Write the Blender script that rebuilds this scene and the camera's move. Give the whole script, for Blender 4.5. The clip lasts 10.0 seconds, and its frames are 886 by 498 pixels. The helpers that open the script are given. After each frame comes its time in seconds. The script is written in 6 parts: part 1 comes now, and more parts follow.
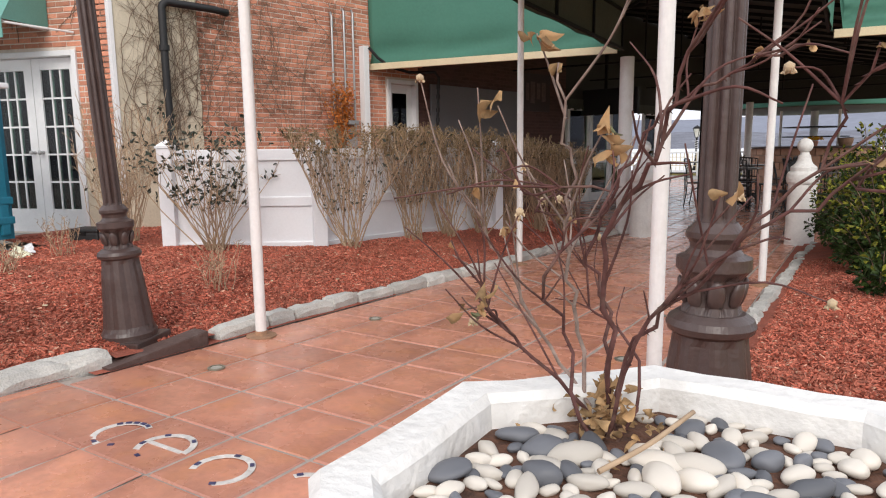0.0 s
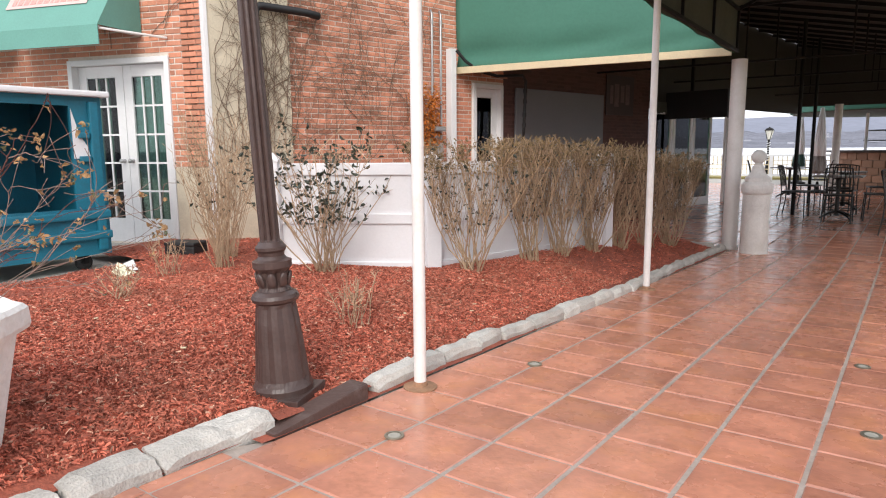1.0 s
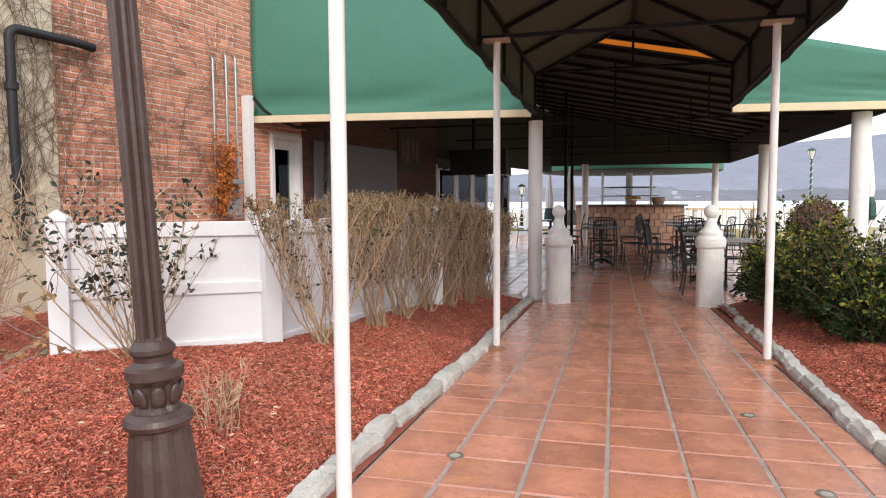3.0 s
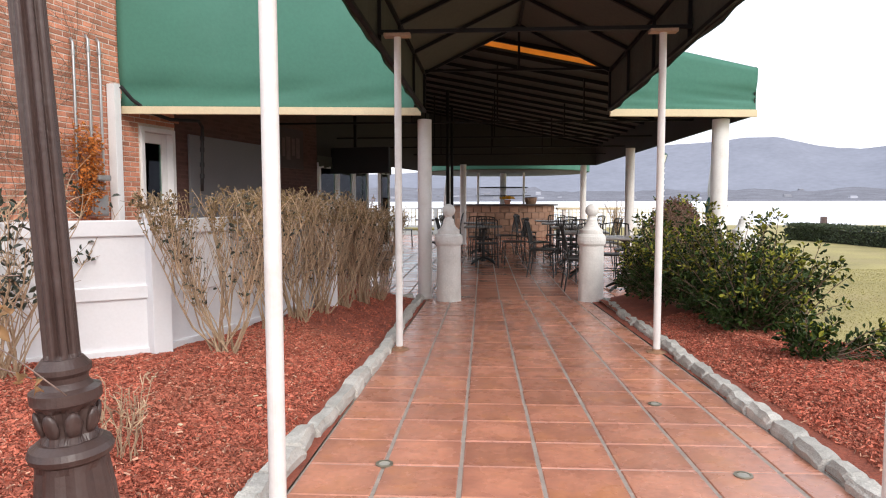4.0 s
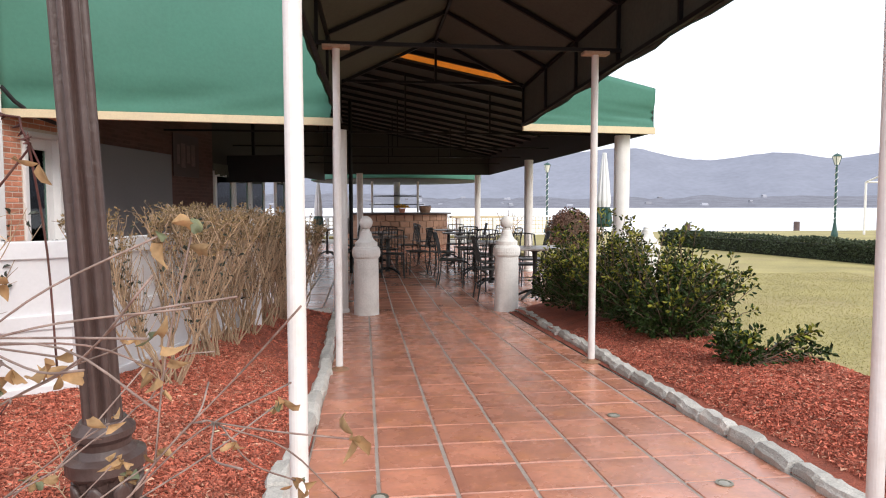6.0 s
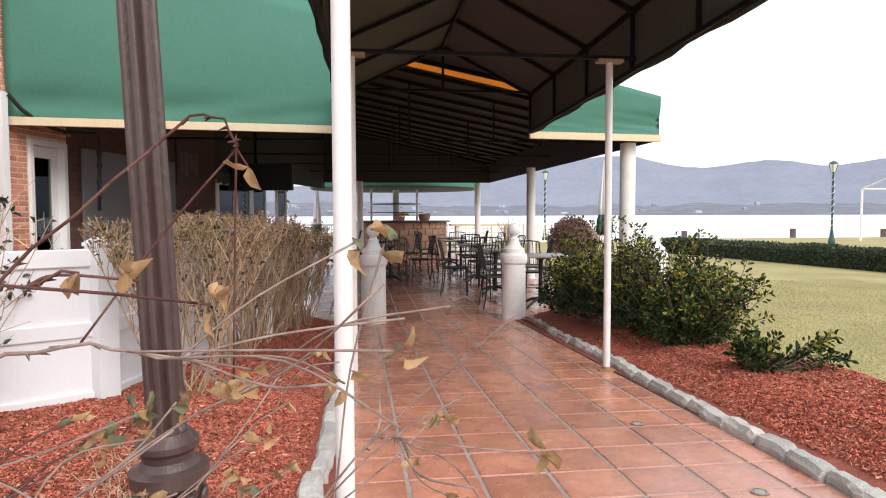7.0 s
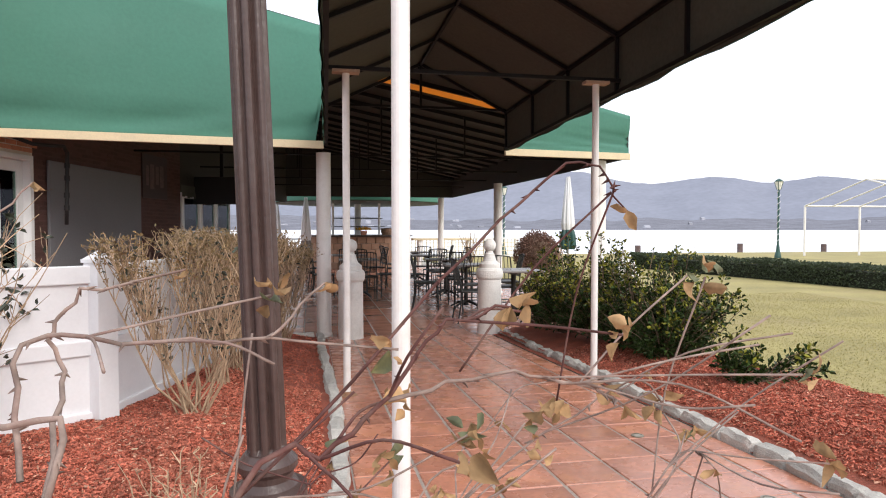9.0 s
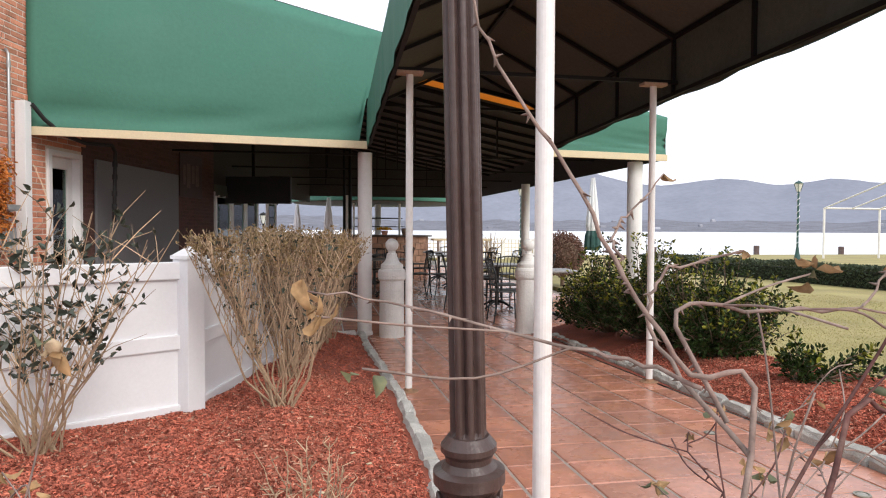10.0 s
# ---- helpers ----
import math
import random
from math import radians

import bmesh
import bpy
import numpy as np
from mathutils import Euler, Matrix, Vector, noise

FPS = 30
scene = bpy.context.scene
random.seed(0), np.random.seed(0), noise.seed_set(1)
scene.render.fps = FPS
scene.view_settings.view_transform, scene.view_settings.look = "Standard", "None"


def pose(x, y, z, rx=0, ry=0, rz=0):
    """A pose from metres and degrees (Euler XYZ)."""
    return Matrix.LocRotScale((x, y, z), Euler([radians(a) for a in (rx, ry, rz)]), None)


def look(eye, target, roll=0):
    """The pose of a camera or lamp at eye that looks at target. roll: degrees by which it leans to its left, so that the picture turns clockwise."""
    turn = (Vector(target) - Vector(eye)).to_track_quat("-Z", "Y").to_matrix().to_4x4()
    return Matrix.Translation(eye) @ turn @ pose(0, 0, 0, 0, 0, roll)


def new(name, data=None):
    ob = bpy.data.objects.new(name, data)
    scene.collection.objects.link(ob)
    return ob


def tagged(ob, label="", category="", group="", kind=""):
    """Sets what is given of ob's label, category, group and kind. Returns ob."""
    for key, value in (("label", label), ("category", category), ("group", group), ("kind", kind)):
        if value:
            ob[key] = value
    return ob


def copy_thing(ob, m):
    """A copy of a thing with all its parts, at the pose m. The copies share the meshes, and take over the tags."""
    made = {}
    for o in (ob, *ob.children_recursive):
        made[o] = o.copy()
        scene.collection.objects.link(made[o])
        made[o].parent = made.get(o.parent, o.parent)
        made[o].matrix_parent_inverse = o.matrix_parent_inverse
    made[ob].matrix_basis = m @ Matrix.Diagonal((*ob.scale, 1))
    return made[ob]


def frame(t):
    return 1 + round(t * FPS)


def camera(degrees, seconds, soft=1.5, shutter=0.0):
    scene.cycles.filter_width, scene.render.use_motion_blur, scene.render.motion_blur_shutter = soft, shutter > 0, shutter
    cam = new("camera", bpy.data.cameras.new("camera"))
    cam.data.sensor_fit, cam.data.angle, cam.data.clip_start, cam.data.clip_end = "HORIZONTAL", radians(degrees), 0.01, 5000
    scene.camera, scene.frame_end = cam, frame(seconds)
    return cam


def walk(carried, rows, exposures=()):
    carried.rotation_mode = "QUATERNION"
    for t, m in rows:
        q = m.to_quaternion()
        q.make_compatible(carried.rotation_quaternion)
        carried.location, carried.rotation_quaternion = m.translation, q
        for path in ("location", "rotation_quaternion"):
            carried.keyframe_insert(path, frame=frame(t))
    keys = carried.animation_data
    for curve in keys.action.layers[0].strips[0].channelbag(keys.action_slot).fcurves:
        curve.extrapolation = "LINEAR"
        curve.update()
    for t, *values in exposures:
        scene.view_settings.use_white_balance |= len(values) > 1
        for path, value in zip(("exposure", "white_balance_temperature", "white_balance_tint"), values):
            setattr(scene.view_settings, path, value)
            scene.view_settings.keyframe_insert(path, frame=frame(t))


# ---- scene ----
cam = camera(67.7, 10.0, soft=1.1)
PATH = [
    (0, (-1.612, 2.057, 0.931), (-2.648, 3.742, 0.635), -0.6),
    (0.5, (-1.935, 2.034, 0.983), (-2.985, 3.711, 0.686), -0.5),
    (1, (-2.374, 2.094, 1.058), (-3.517, 3.708, 0.759), -0.4),
    (1.5, (-2.635, 2.127, 1.144), (-3.78, 3.746, 0.884), -0.6),
    (2, (-2.894, 2.164, 1.148), (-3.817, 3.926, 0.941), -0.4),
    (2.5, (-3.084, 2.241, 1.088), (-3.802, 4.101, 0.929), -0.4),
    (3, (-3.187, 2.264, 1.08), (-3.688, 4.194, 0.936), -0.3),
    (4.5, (-3.55, 2.382, 1.065), (-3.534, 4.377, 0.918), -0.1),
    (5, (-3.645, 2.418, 1.07), (-3.53, 4.41, 0.928), -0.1),
    (6.5, (-3.975, 2.39, 1.154), (-3.722, 4.37, 1.038), -0.1),
    (7, (-4.029, 2.435, 1.134), (-3.778, 4.417, 1.031), -0.2),
    (7.5, (-4.071, 2.461, 1.115), (-3.79, 4.439, 1.023), -0.4),
    (8, (-4.092, 2.477, 1.112), (-3.719, 4.44, 1.032), -0.2),
    (8.5, (-4.181, 2.445, 1.143), (-3.782, 4.404, 1.073), -0.1),
    (9, (-4.325, 2.434, 1.152), (-3.936, 4.395, 1.091), 0.0),
    (9.5, (-4.489, 2.422, 1.153), (-4.107, 4.384, 1.094), 0.2),
    (10, (-4.725, 2.44, 1.14), (-4.362, 4.406, 1.081), 0.3),
]
walk(cam, [(t, look(eye, target, roll)) for t, eye, target, roll in PATH],
     [(0.0, 0.17), (0.9, 0.48), (2.5, 0.52), (5.0, 0.48), (8.2, 0.53), (10.0, 0.35)])


# ---- world and light ----
world = bpy.data.worlds.new("world")
scene.world = world
world.use_nodes = True
wn = world.node_tree.nodes
sky = wn.new("ShaderNodeTexSky")
sky.sky_type = "NISHITA"
sky.sun_disc = False
sky.sun_elevation, sky.sun_rotation = radians(38), radians(150)
sky.air_density, sky.dust_density, sky.ozone_density = 1.0, 6.0, 1.0
# a bright overcast: the clear sky's light mixed with an even white cloud cover
cloud = wn.new("ShaderNodeRGB")
cloud.outputs[0].default_value = (10.2, 10.5, 11.4, 1)
blend = wn.new("ShaderNodeMixRGB")
blend.inputs[0].default_value = 0.75
world.node_tree.links.new(sky.outputs[0], blend.inputs[1])
world.node_tree.links.new(cloud.outputs[0], blend.inputs[2])
world.node_tree.links.new(blend.outputs[0], wn["Background"].inputs[0])
wn["Background"].inputs[1].default_value = 0.12
sun_data = bpy.data.lights.new("sun", "SUN")
sun_data.energy, sun_data.angle, sun_data.color = 1.2, radians(25), (1, 0.97, 0.93)
sun = new("sun", sun_data)
sun.matrix_world = look((6, -14, 16), (-3, 6, 0))

# ---- materials ----


def node_mat(name, color, rough=0.7, metal=0.0, var=0.15, scale=6.0, bump=0.15, fine=60.0, rand=0.0, stain=None, stain_amount=0.3, spec=0.5, island=0.0, trans=0.0):
    """Base colour with broad and fine variation, optional stains, relief and piece-by-piece change."""
    m = bpy.data.materials.new(name)
    m.use_nodes = True
    nt = m.node_tree
    N, L = nt.nodes, nt.links
    b = N["Principled BSDF"]
    b.inputs["Roughness"].default_value, b.inputs["Metallic"].default_value = rough, metal
    b.inputs["Specular IOR Level"].default_value = spec
    tc = N.new("ShaderNodeNewGeometry")
    n1, n2 = N.new("ShaderNodeTexNoise"), N.new("ShaderNodeTexNoise")
    for n, s in ((n1, scale), (n2, fine)):
        n.inputs["Scale"].default_value = s
        n.inputs["Detail"].default_value = 5
        L.new(tc.outputs["Position"], n.inputs["Vector"])
    add = N.new("ShaderNodeMath")
    add.operation = "ADD"
    L.new(n1.outputs["Fac"], add.inputs[0])
    L.new(n2.outputs["Fac"], add.inputs[1])
    ramp = N.new("ShaderNodeMapRange")
    ramp.inputs["From Min"].default_value, ramp.inputs["From Max"].default_value = 0.6, 1.4
    ramp.inputs["To Min"].default_value, ramp.inputs["To Max"].default_value = 1 - var, 1 + var
    L.new(add.outputs[0], ramp.inputs["Value"])
    out = ramp.outputs["Result"]
    for amount, node, socket in ((rand, "ShaderNodeObjectInfo", "Random"), (island, "ShaderNodeNewGeometry", "Random Per Island")):
        if amount:
            oi = N.new(node)
            r2 = N.new("ShaderNodeMapRange")
            r2.inputs["To Min"].default_value, r2.inputs["To Max"].default_value = 1 - amount, 1 + amount
            L.new(oi.outputs[socket], r2.inputs["Value"])
            mul = N.new("ShaderNodeMath")
            mul.operation = "MULTIPLY"
            L.new(out, mul.inputs[0])
            L.new(r2.outputs["Result"], mul.inputs[1])
            out = mul.outputs[0]
    vm = N.new("ShaderNodeVectorMath")
    vm.operation = "SCALE"
    vm.inputs[0].default_value = color
    L.new(out, vm.inputs["Scale"])
    col = vm.outputs["Vector"]
    if stain:
        n3 = N.new("ShaderNodeTexNoise")
        n3.inputs["Scale"].default_value, n3.inputs["Detail"].default_value = scale * 0.6, 8
        n3.inputs["Roughness"].default_value = 0.7
        L.new(tc.outputs["Position"], n3.inputs["Vector"])
        r3 = N.new("ShaderNodeMapRange")
        r3.inputs["From Min"].default_value, r3.inputs["From Max"].default_value = 0.5, 0.72
        r3.inputs["To Max"].default_value = stain_amount
        L.new(n3.outputs["Fac"], r3.inputs["Value"])
        mix = N.new("ShaderNodeMixRGB")
        L.new(r3.outputs["Result"], mix.inputs[0])
        L.new(col, mix.inputs[1])
        mix.inputs[2].default_value = (*stain, 1)
        col = mix.outputs[0]
    L.new(col, b.inputs["Base Color"])
    rr = N.new("ShaderNodeMapRange")
    rr.inputs["To Min"].default_value, rr.inputs["To Max"].default_value = max(rough - 0.12, 0.02), min(rough + 0.12, 1)
    L.new(n1.outputs["Fac"], rr.inputs["Value"])
    L.new(rr.outputs["Result"], b.inputs["Roughness"])
    if bump:
        bp = N.new("ShaderNodeBump")
        bp.inputs["Strength"].default_value, bp.inputs["Distance"].default_value = bump, 0.01
        L.new(add.outputs[0], bp.inputs["Height"])
        L.new(bp.outputs[0], b.inputs["Normal"])
    if trans:
        tr = N.new("ShaderNodeBsdfTranslucent")
        L.new(col, tr.inputs["Color"])
        ms = N.new("ShaderNodeMixShader")
        ms.inputs[0].default_value = trans
        L.new(b.outputs[0], ms.inputs[1])
        L.new(tr.outputs[0], ms.inputs[2])
        L.new(ms.outputs[0], N["Material Output"].inputs["Surface"])
    return m


def glass_mat(name, color=(0.9, 0.95, 0.93), rough=0.02, alpha=0.35):
    m = bpy.data.materials.new(name)
    m.use_nodes = True
    N, L = m.node_tree.nodes, m.node_tree.links
    g, t, mix, fr = N.new("ShaderNodeBsdfGlossy"), N.new("ShaderNodeBsdfTransparent"), N.new("ShaderNodeMixShader"), N.new("ShaderNodeFresnel")
    g.inputs["Roughness"].default_value = rough
    t.inputs["Color"].default_value = (*color, 1)
    L.new(fr.outputs[0], mix.inputs[0])
    L.new(t.outputs[0], mix.inputs[1])
    L.new(g.outputs[0], mix.inputs[2])
    L.new(mix.outputs[0], N["Material Output"].inputs["Surface"])
    return m


M_TILE = node_mat("terracotta_tile", (0.56, 0.24, 0.155), 0.27, spec=0.8, var=0.22, scale=7, bump=0.12, fine=40, rand=0.17, stain=(0.62, 0.26, 0.115), stain_amount=0.75)


def fired_rim(m, half, amount):
    """Each tile is fired darker towards its own edges, unevenly."""
    N, L = m.node_tree.nodes, m.node_tree.links
    b = N["Principled BSDF"]
    col = b.inputs["Base Color"].links[0].from_socket
    tc, sep, geo, nz = N.new("ShaderNodeTexCoord"), N.new("ShaderNodeSeparateXYZ"), N.new("ShaderNodeNewGeometry"), N.new("ShaderNodeTexNoise")
    nz.inputs["Scale"].default_value, nz.inputs["Detail"].default_value = 5.0, 4
    L.new(geo.outputs["Position"], nz.inputs["Vector"])
    L.new(tc.outputs["Object"], sep.inputs[0])

    def mth(op, a, c):
        n = N.new("ShaderNodeMath")
        n.operation = op
        for i, v in enumerate((a, c)):
            if v is None:
                continue
            if isinstance(v, float):
                n.inputs[i].default_value = v
            else:
                L.new(v, n.inputs[i])
        return n.outputs[0]
    edge = mth("MAXIMUM", mth("ABSOLUTE", sep.outputs["X"], None), mth("ABSOLUTE", sep.outputs["Y"], None))
    edge = mth("ADD", mth("DIVIDE", edge, half), mth("MULTIPLY", mth("SUBTRACT", nz.outputs["Fac"], 0.5), 1.6))
    r = N.new("ShaderNodeMapRange")
    r.inputs["From Min"].default_value, r.inputs["From Max"].default_value, r.inputs["To Max"].default_value = 0.55, 1.15, amount
    L.new(edge, r.inputs["Value"])
    mix = N.new("ShaderNodeMixRGB")
    mix.inputs[2].default_value = (0.30, 0.125, 0.095, 1)
    L.new(r.outputs["Result"], mix.inputs[0])
    L.new(col, mix.inputs[1])
    L.new(mix.outputs[0], b.inputs["Base Color"])


fired_rim(M_TILE, 0.147, 0.45)
M_TILE_START = node_mat("terracotta_tile_start", (0.53, 0.22, 0.14), 0.24, var=0.22, scale=7, bump=0.12, fine=40, island=0.17, stain=(0.62, 0.26, 0.115), stain_amount=0.6)
M_TILE_FAR = node_mat("terracotta_patio", (0.50, 0.22, 0.145), 0.22, spec=0.6, var=0.2, scale=3, bump=0.1, fine=40, island=0.14, stain=(0.22, 0.10, 0.08), stain_amount=0.5)
M_GROUT = node_mat("grout", (0.37, 0.315, 0.275), 0.8, var=0.25, scale=8, bump=0.3)
M_MULCH = node_mat("red_mulch", (0.30, 0.080, 0.047), 0.9, var=0.5, scale=5, bump=0.9, fine=90)
M_CHIP = node_mat("red_mulch_chips", (0.46, 0.133, 0.083), 0.85, var=0.3, scale=2.2, bump=0.3, island=0.62, stain=(0.40, 0.16, 0.10), stain_amount=0.5)
M_CHIP_PALE = node_mat("pale_mulch_slivers", (0.56, 0.32, 0.22), 0.85, var=0.3, scale=30, bump=0.2, island=0.4)
M_GRANITE = node_mat("granite_kerb", (0.52, 0.50, 0.46), 0.8, var=0.3, scale=9, bump=0.7, fine=120, rand=0.15, stain=(0.30, 0.29, 0.26), stain_amount=0.5)
M_WHITEPAINT = node_mat("white_pole_paint", (0.78, 0.76, 0.74), 0.4, var=0.06, scale=7, bump=0.08, stain=(0.5, 0.42, 0.35), stain_amount=0.35)
M_VINYL = node_mat("white_vinyl", (0.80, 0.80, 0.82), 0.4, var=0.04, scale=3, bump=0.03, stain=(0.66, 0.66, 0.68), stain_amount=0.4)
M_LAMP = node_mat("brown_painted_iron", (0.066, 0.041, 0.036), 0.38, var=0.2, scale=8, bump=0.2, stain=(0.12, 0.10, 0.095), stain_amount=0.5)
M_CONCRETE_W = node_mat("whitewashed_concrete", (0.77, 0.755, 0.725), 0.85, var=0.1, scale=7, bump=0.5, fine=50, stain=(0.46, 0.42, 0.37), stain_amount=0.4)
M_GREEN = node_mat("green_canvas", (0.057, 0.186, 0.135), 0.75, var=0.10, scale=1.2, bump=0.12, fine=25, stain=(0.080, 0.225, 0.170), stain_amount=0.4)
M_GREEN_FADED = node_mat("faded_green_canvas", (0.13, 0.31, 0.26), 0.8, var=0.1, scale=3, bump=0.1)
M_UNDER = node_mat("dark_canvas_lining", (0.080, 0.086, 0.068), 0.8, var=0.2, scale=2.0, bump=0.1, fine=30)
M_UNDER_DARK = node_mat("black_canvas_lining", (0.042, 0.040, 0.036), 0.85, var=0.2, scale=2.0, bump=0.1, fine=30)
M_FRAME = node_mat("black_steel_frame", (0.009, 0.008, 0.008), 0.6, spec=0.25, var=0.2, bump=0.05)
M_CREAM = node_mat("cream_trim_board", (0.66, 0.55, 0.36), 0.6, var=0.1, scale=5, bump=0.1, stain=(0.5, 0.42, 0.3), stain_amount=0.4)
M_BRICK = node_mat("red_brick", (0.56, 0.235, 0.145), 0.85, var=0.25, scale=9, bump=0.5, fine=80, rand=0.28, island=0.0, stain=(0.54, 0.30, 0.21), stain_amount=0.4)
M_BRICK_REST = node_mat("red_brick_rest", (0.56, 0.235, 0.145), 0.85, var=0.25, scale=5, bump=0.5, fine=60, island=0.26, stain=(0.46, 0.22, 0.15), stain_amount=0.4)
# the red brick again, its colour darkened to stand in for awning shade
M_BRICK_SHADED = node_mat("shade_darkened_brick", (0.095, 0.046, 0.038), 0.8, var=0.25, scale=5, bump=0.5, fine=60, island=0.2)
M_MORTAR = node_mat("mortar", (0.68, 0.59, 0.51), 0.9, var=0.2, scale=8, bump=0.4)
M_STUCCO = node_mat("cream_stucco", (0.62, 0.55, 0.42), 0.9, var=0.15, scale=4, bump=0.4, fine=60, stain=(0.42, 0.36, 0.27), stain_amount=0.5)
M_WHITEWOOD = node_mat("white_painted_wood", (0.78, 0.78, 0.78), 0.5, var=0.05, scale=6, bump=0.06, stain=(0.6, 0.6, 0.6), stain_amount=0.3)
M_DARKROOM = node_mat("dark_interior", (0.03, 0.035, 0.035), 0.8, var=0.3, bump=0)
M_GLASS = glass_mat("window_glass", (0.55, 0.75, 0.68))
M_CONCRETE = node_mat("concrete_paving", (0.42, 0.40, 0.36), 0.9, var=0.15, scale=3, bump=0.3, stain=(0.3, 0.27, 0.23), stain_amount=0.5)
M_DUMPSTER = node_mat("teal_painted_steel", (0.012, 0.16, 0.24), 0.45, var=0.15, scale=5, bump=0.15, stain=(0.03, 0.10, 0.13), stain_amount=0.5)
M_RUBBER = node_mat("black_rubber", (0.015, 0.015, 0.016), 0.6, var=0.2, bump=0.1)
M_WHITEPLASTIC = node_mat("white_plastic", (0.75, 0.75, 0.76), 0.4, var=0.04, bump=0.02)
M_GREYPIPE = node_mat("galvanised_conduit", (0.42, 0.42, 0.42), 0.4, 0.6, var=0.15, bump=0.05)
M_BROWNWOOD = node_mat("brown_painted_timber", (0.085, 0.05, 0.042), 0.6, var=0.25, scale=9, bump=0.4, stain=(0.4, 0.36, 0.33), stain_amount=0.25)
M_TWIG = node_mat("dry_twig", (0.38, 0.27, 0.175), 0.85, var=0.25, scale=20, bump=0.2, island=0.55)
M_VINE = node_mat("bare_vine", (0.17, 0.115, 0.08), 0.9, var=0.3, scale=12, bump=0.2)
M_HEDGETOP = node_mat("dry_olive_leaf", (0.24, 0.165, 0.075), 0.8, var=0.3, scale=20, bump=0, island=0.4)
M_DARKLEAF = node_mat("dark_privet_leaf", (0.035, 0.045, 0.03), 0.55, var=0.3, scale=20, bump=0, island=0.4)
M_HOLLY = node_mat("holly_leaf", (0.030, 0.052, 0.013), 0.42, spec=0.16, var=0.3, scale=10, bump=0, island=0.6)
M_HOLLY_YOUNG = node_mat("young_holly_leaf", (0.21, 0.21, 0.032), 0.5, spec=0.16, var=0.3, scale=10, bump=0, island=0.6, trans=0.2)
M_HEDGELEAF = node_mat("boxwood_leaf", (0.045, 0.065, 0.028), 0.6, var=0.3, scale=10, bump=0, island=0.4)
M_REDBUSH = node_mat("russet_leaf", (0.22, 0.125, 0.095), 0.75, var=0.3, bump=0, island=0.4)
M_ORANGELEAF = node_mat("orange_dry_leaf", (0.52, 0.18, 0.035), 0.75, var=0.3, bump=0, island=0.4, trans=0.25)
M_LAWN = node_mat("winter_lawn", (0.305, 0.262, 0.102), 0.95, var=0.42, scale=0.9, bump=0.5, fine=25, stain=(0.37, 0.29, 0.15), stain_amount=0.7)
M_GRASS = node_mat("grass_blades", (0.36, 0.315, 0.125), 0.9, var=0.25, scale=1.2, bump=0, island=0.25, trans=0.5)
# near-white base colour stands in for the overcast sky mirrored in the water
M_WATER = node_mat("sky_whitened_river", (0.78, 0.80, 0.83), 0.35, var=0.02, scale=0.02, bump=0.02, fine=0.3)
# distance haze is put into the blue-grey base colours of hills and bank
M_HILL = node_mat("haze_tinted_hill", (0.235, 0.25, 0.30), 1.0, var=0.12, scale=0.006, bump=0, fine=0.04, spec=0.0)
M_SHORE = node_mat("haze_tinted_shore", (0.19, 0.195, 0.225), 1.0, var=0.35, scale=0.02, bump=0, fine=0.15, spec=0.0)
M_STONE_BAR = node_mat("sandstone_block", (0.36, 0.22, 0.15), 0.85, var=0.2, scale=6, bump=0.5, fine=50, rand=0.2)
M_ORANGE = node_mat("orange_wood_panel", (0.74, 0.40, 0.11), 0.6, var=0.15, scale=4, bump=0.05, trans=0.6)


# ---- mesh helpers ----


def mesh_of(bm, name, smooth=False):
    me = bpy.data.meshes.new(name)
    bmesh.ops.recalc_face_normals(bm, faces=bm.faces[:])
    bm.to_mesh(me)
    bm.free()
    if smooth:
        for p in me.polygons:
            p.use_smooth = True
    return me


def raw_mesh(name, verts, faces, smooth=False):
    me = bpy.data.meshes.new(name)
    me.from_pydata(verts, [], faces)
    me.update()
    if smooth:
        for p in me.polygons:
            p.use_smooth = True
    return me


WORLD = {}


def part(name, bm, material, parent=None, label="", smooth=False, at=None):
    """One mesh object, under a thing or a part when parent is given; at is its pose in the world, else it takes its parent's."""
    me = bm if isinstance(bm, bpy.types.Mesh) else mesh_of(bm, name, smooth)
    if material and not me.materials:
        me.materials.append(material)
    ob = new(name, me)
    base = WORLD.get(parent.name, Matrix()) if parent is not None else Matrix()
    place = base if at is None else at
    ob.parent = parent
    ob.matrix_basis = base.inverted() @ place
    WORLD[ob.name] = place.copy()
    if label:
        ob["label"] = label
    return ob


def thing(name, label, category, at=None, group="", kind=""):
    """An Empty at the base of a thing with parts."""
    ob = new(name)
    ob.empty_display_size = 0.1
    if at is not None:
        ob.matrix_basis = at
        WORLD[ob.name] = at.copy()
    return tagged(ob, label, category, group, kind)


def add_box(bm, lo, hi, m=None, bevel=0.0):
    r = bmesh.ops.create_cube(bm, size=1)
    vs = r["verts"]
    mm = Matrix.Translation([(a + b) / 2 for a, b in zip(lo, hi)]) @ Matrix.Diagonal([b - a for a, b in zip(lo, hi)] + [1])
    bmesh.ops.transform(bm, matrix=(m @ mm if m else mm), verts=vs)
    if bevel:
        es = list({e for v in vs for e in v.link_edges})
        bmesh.ops.bevel(bm, geom=es, offset=bevel, segments=2, affect="EDGES", profile=0.6)
    return bm


def box(lo, hi, bevel=0.0, m=None):
    return add_box(bmesh.new(), lo, hi, m, bevel)


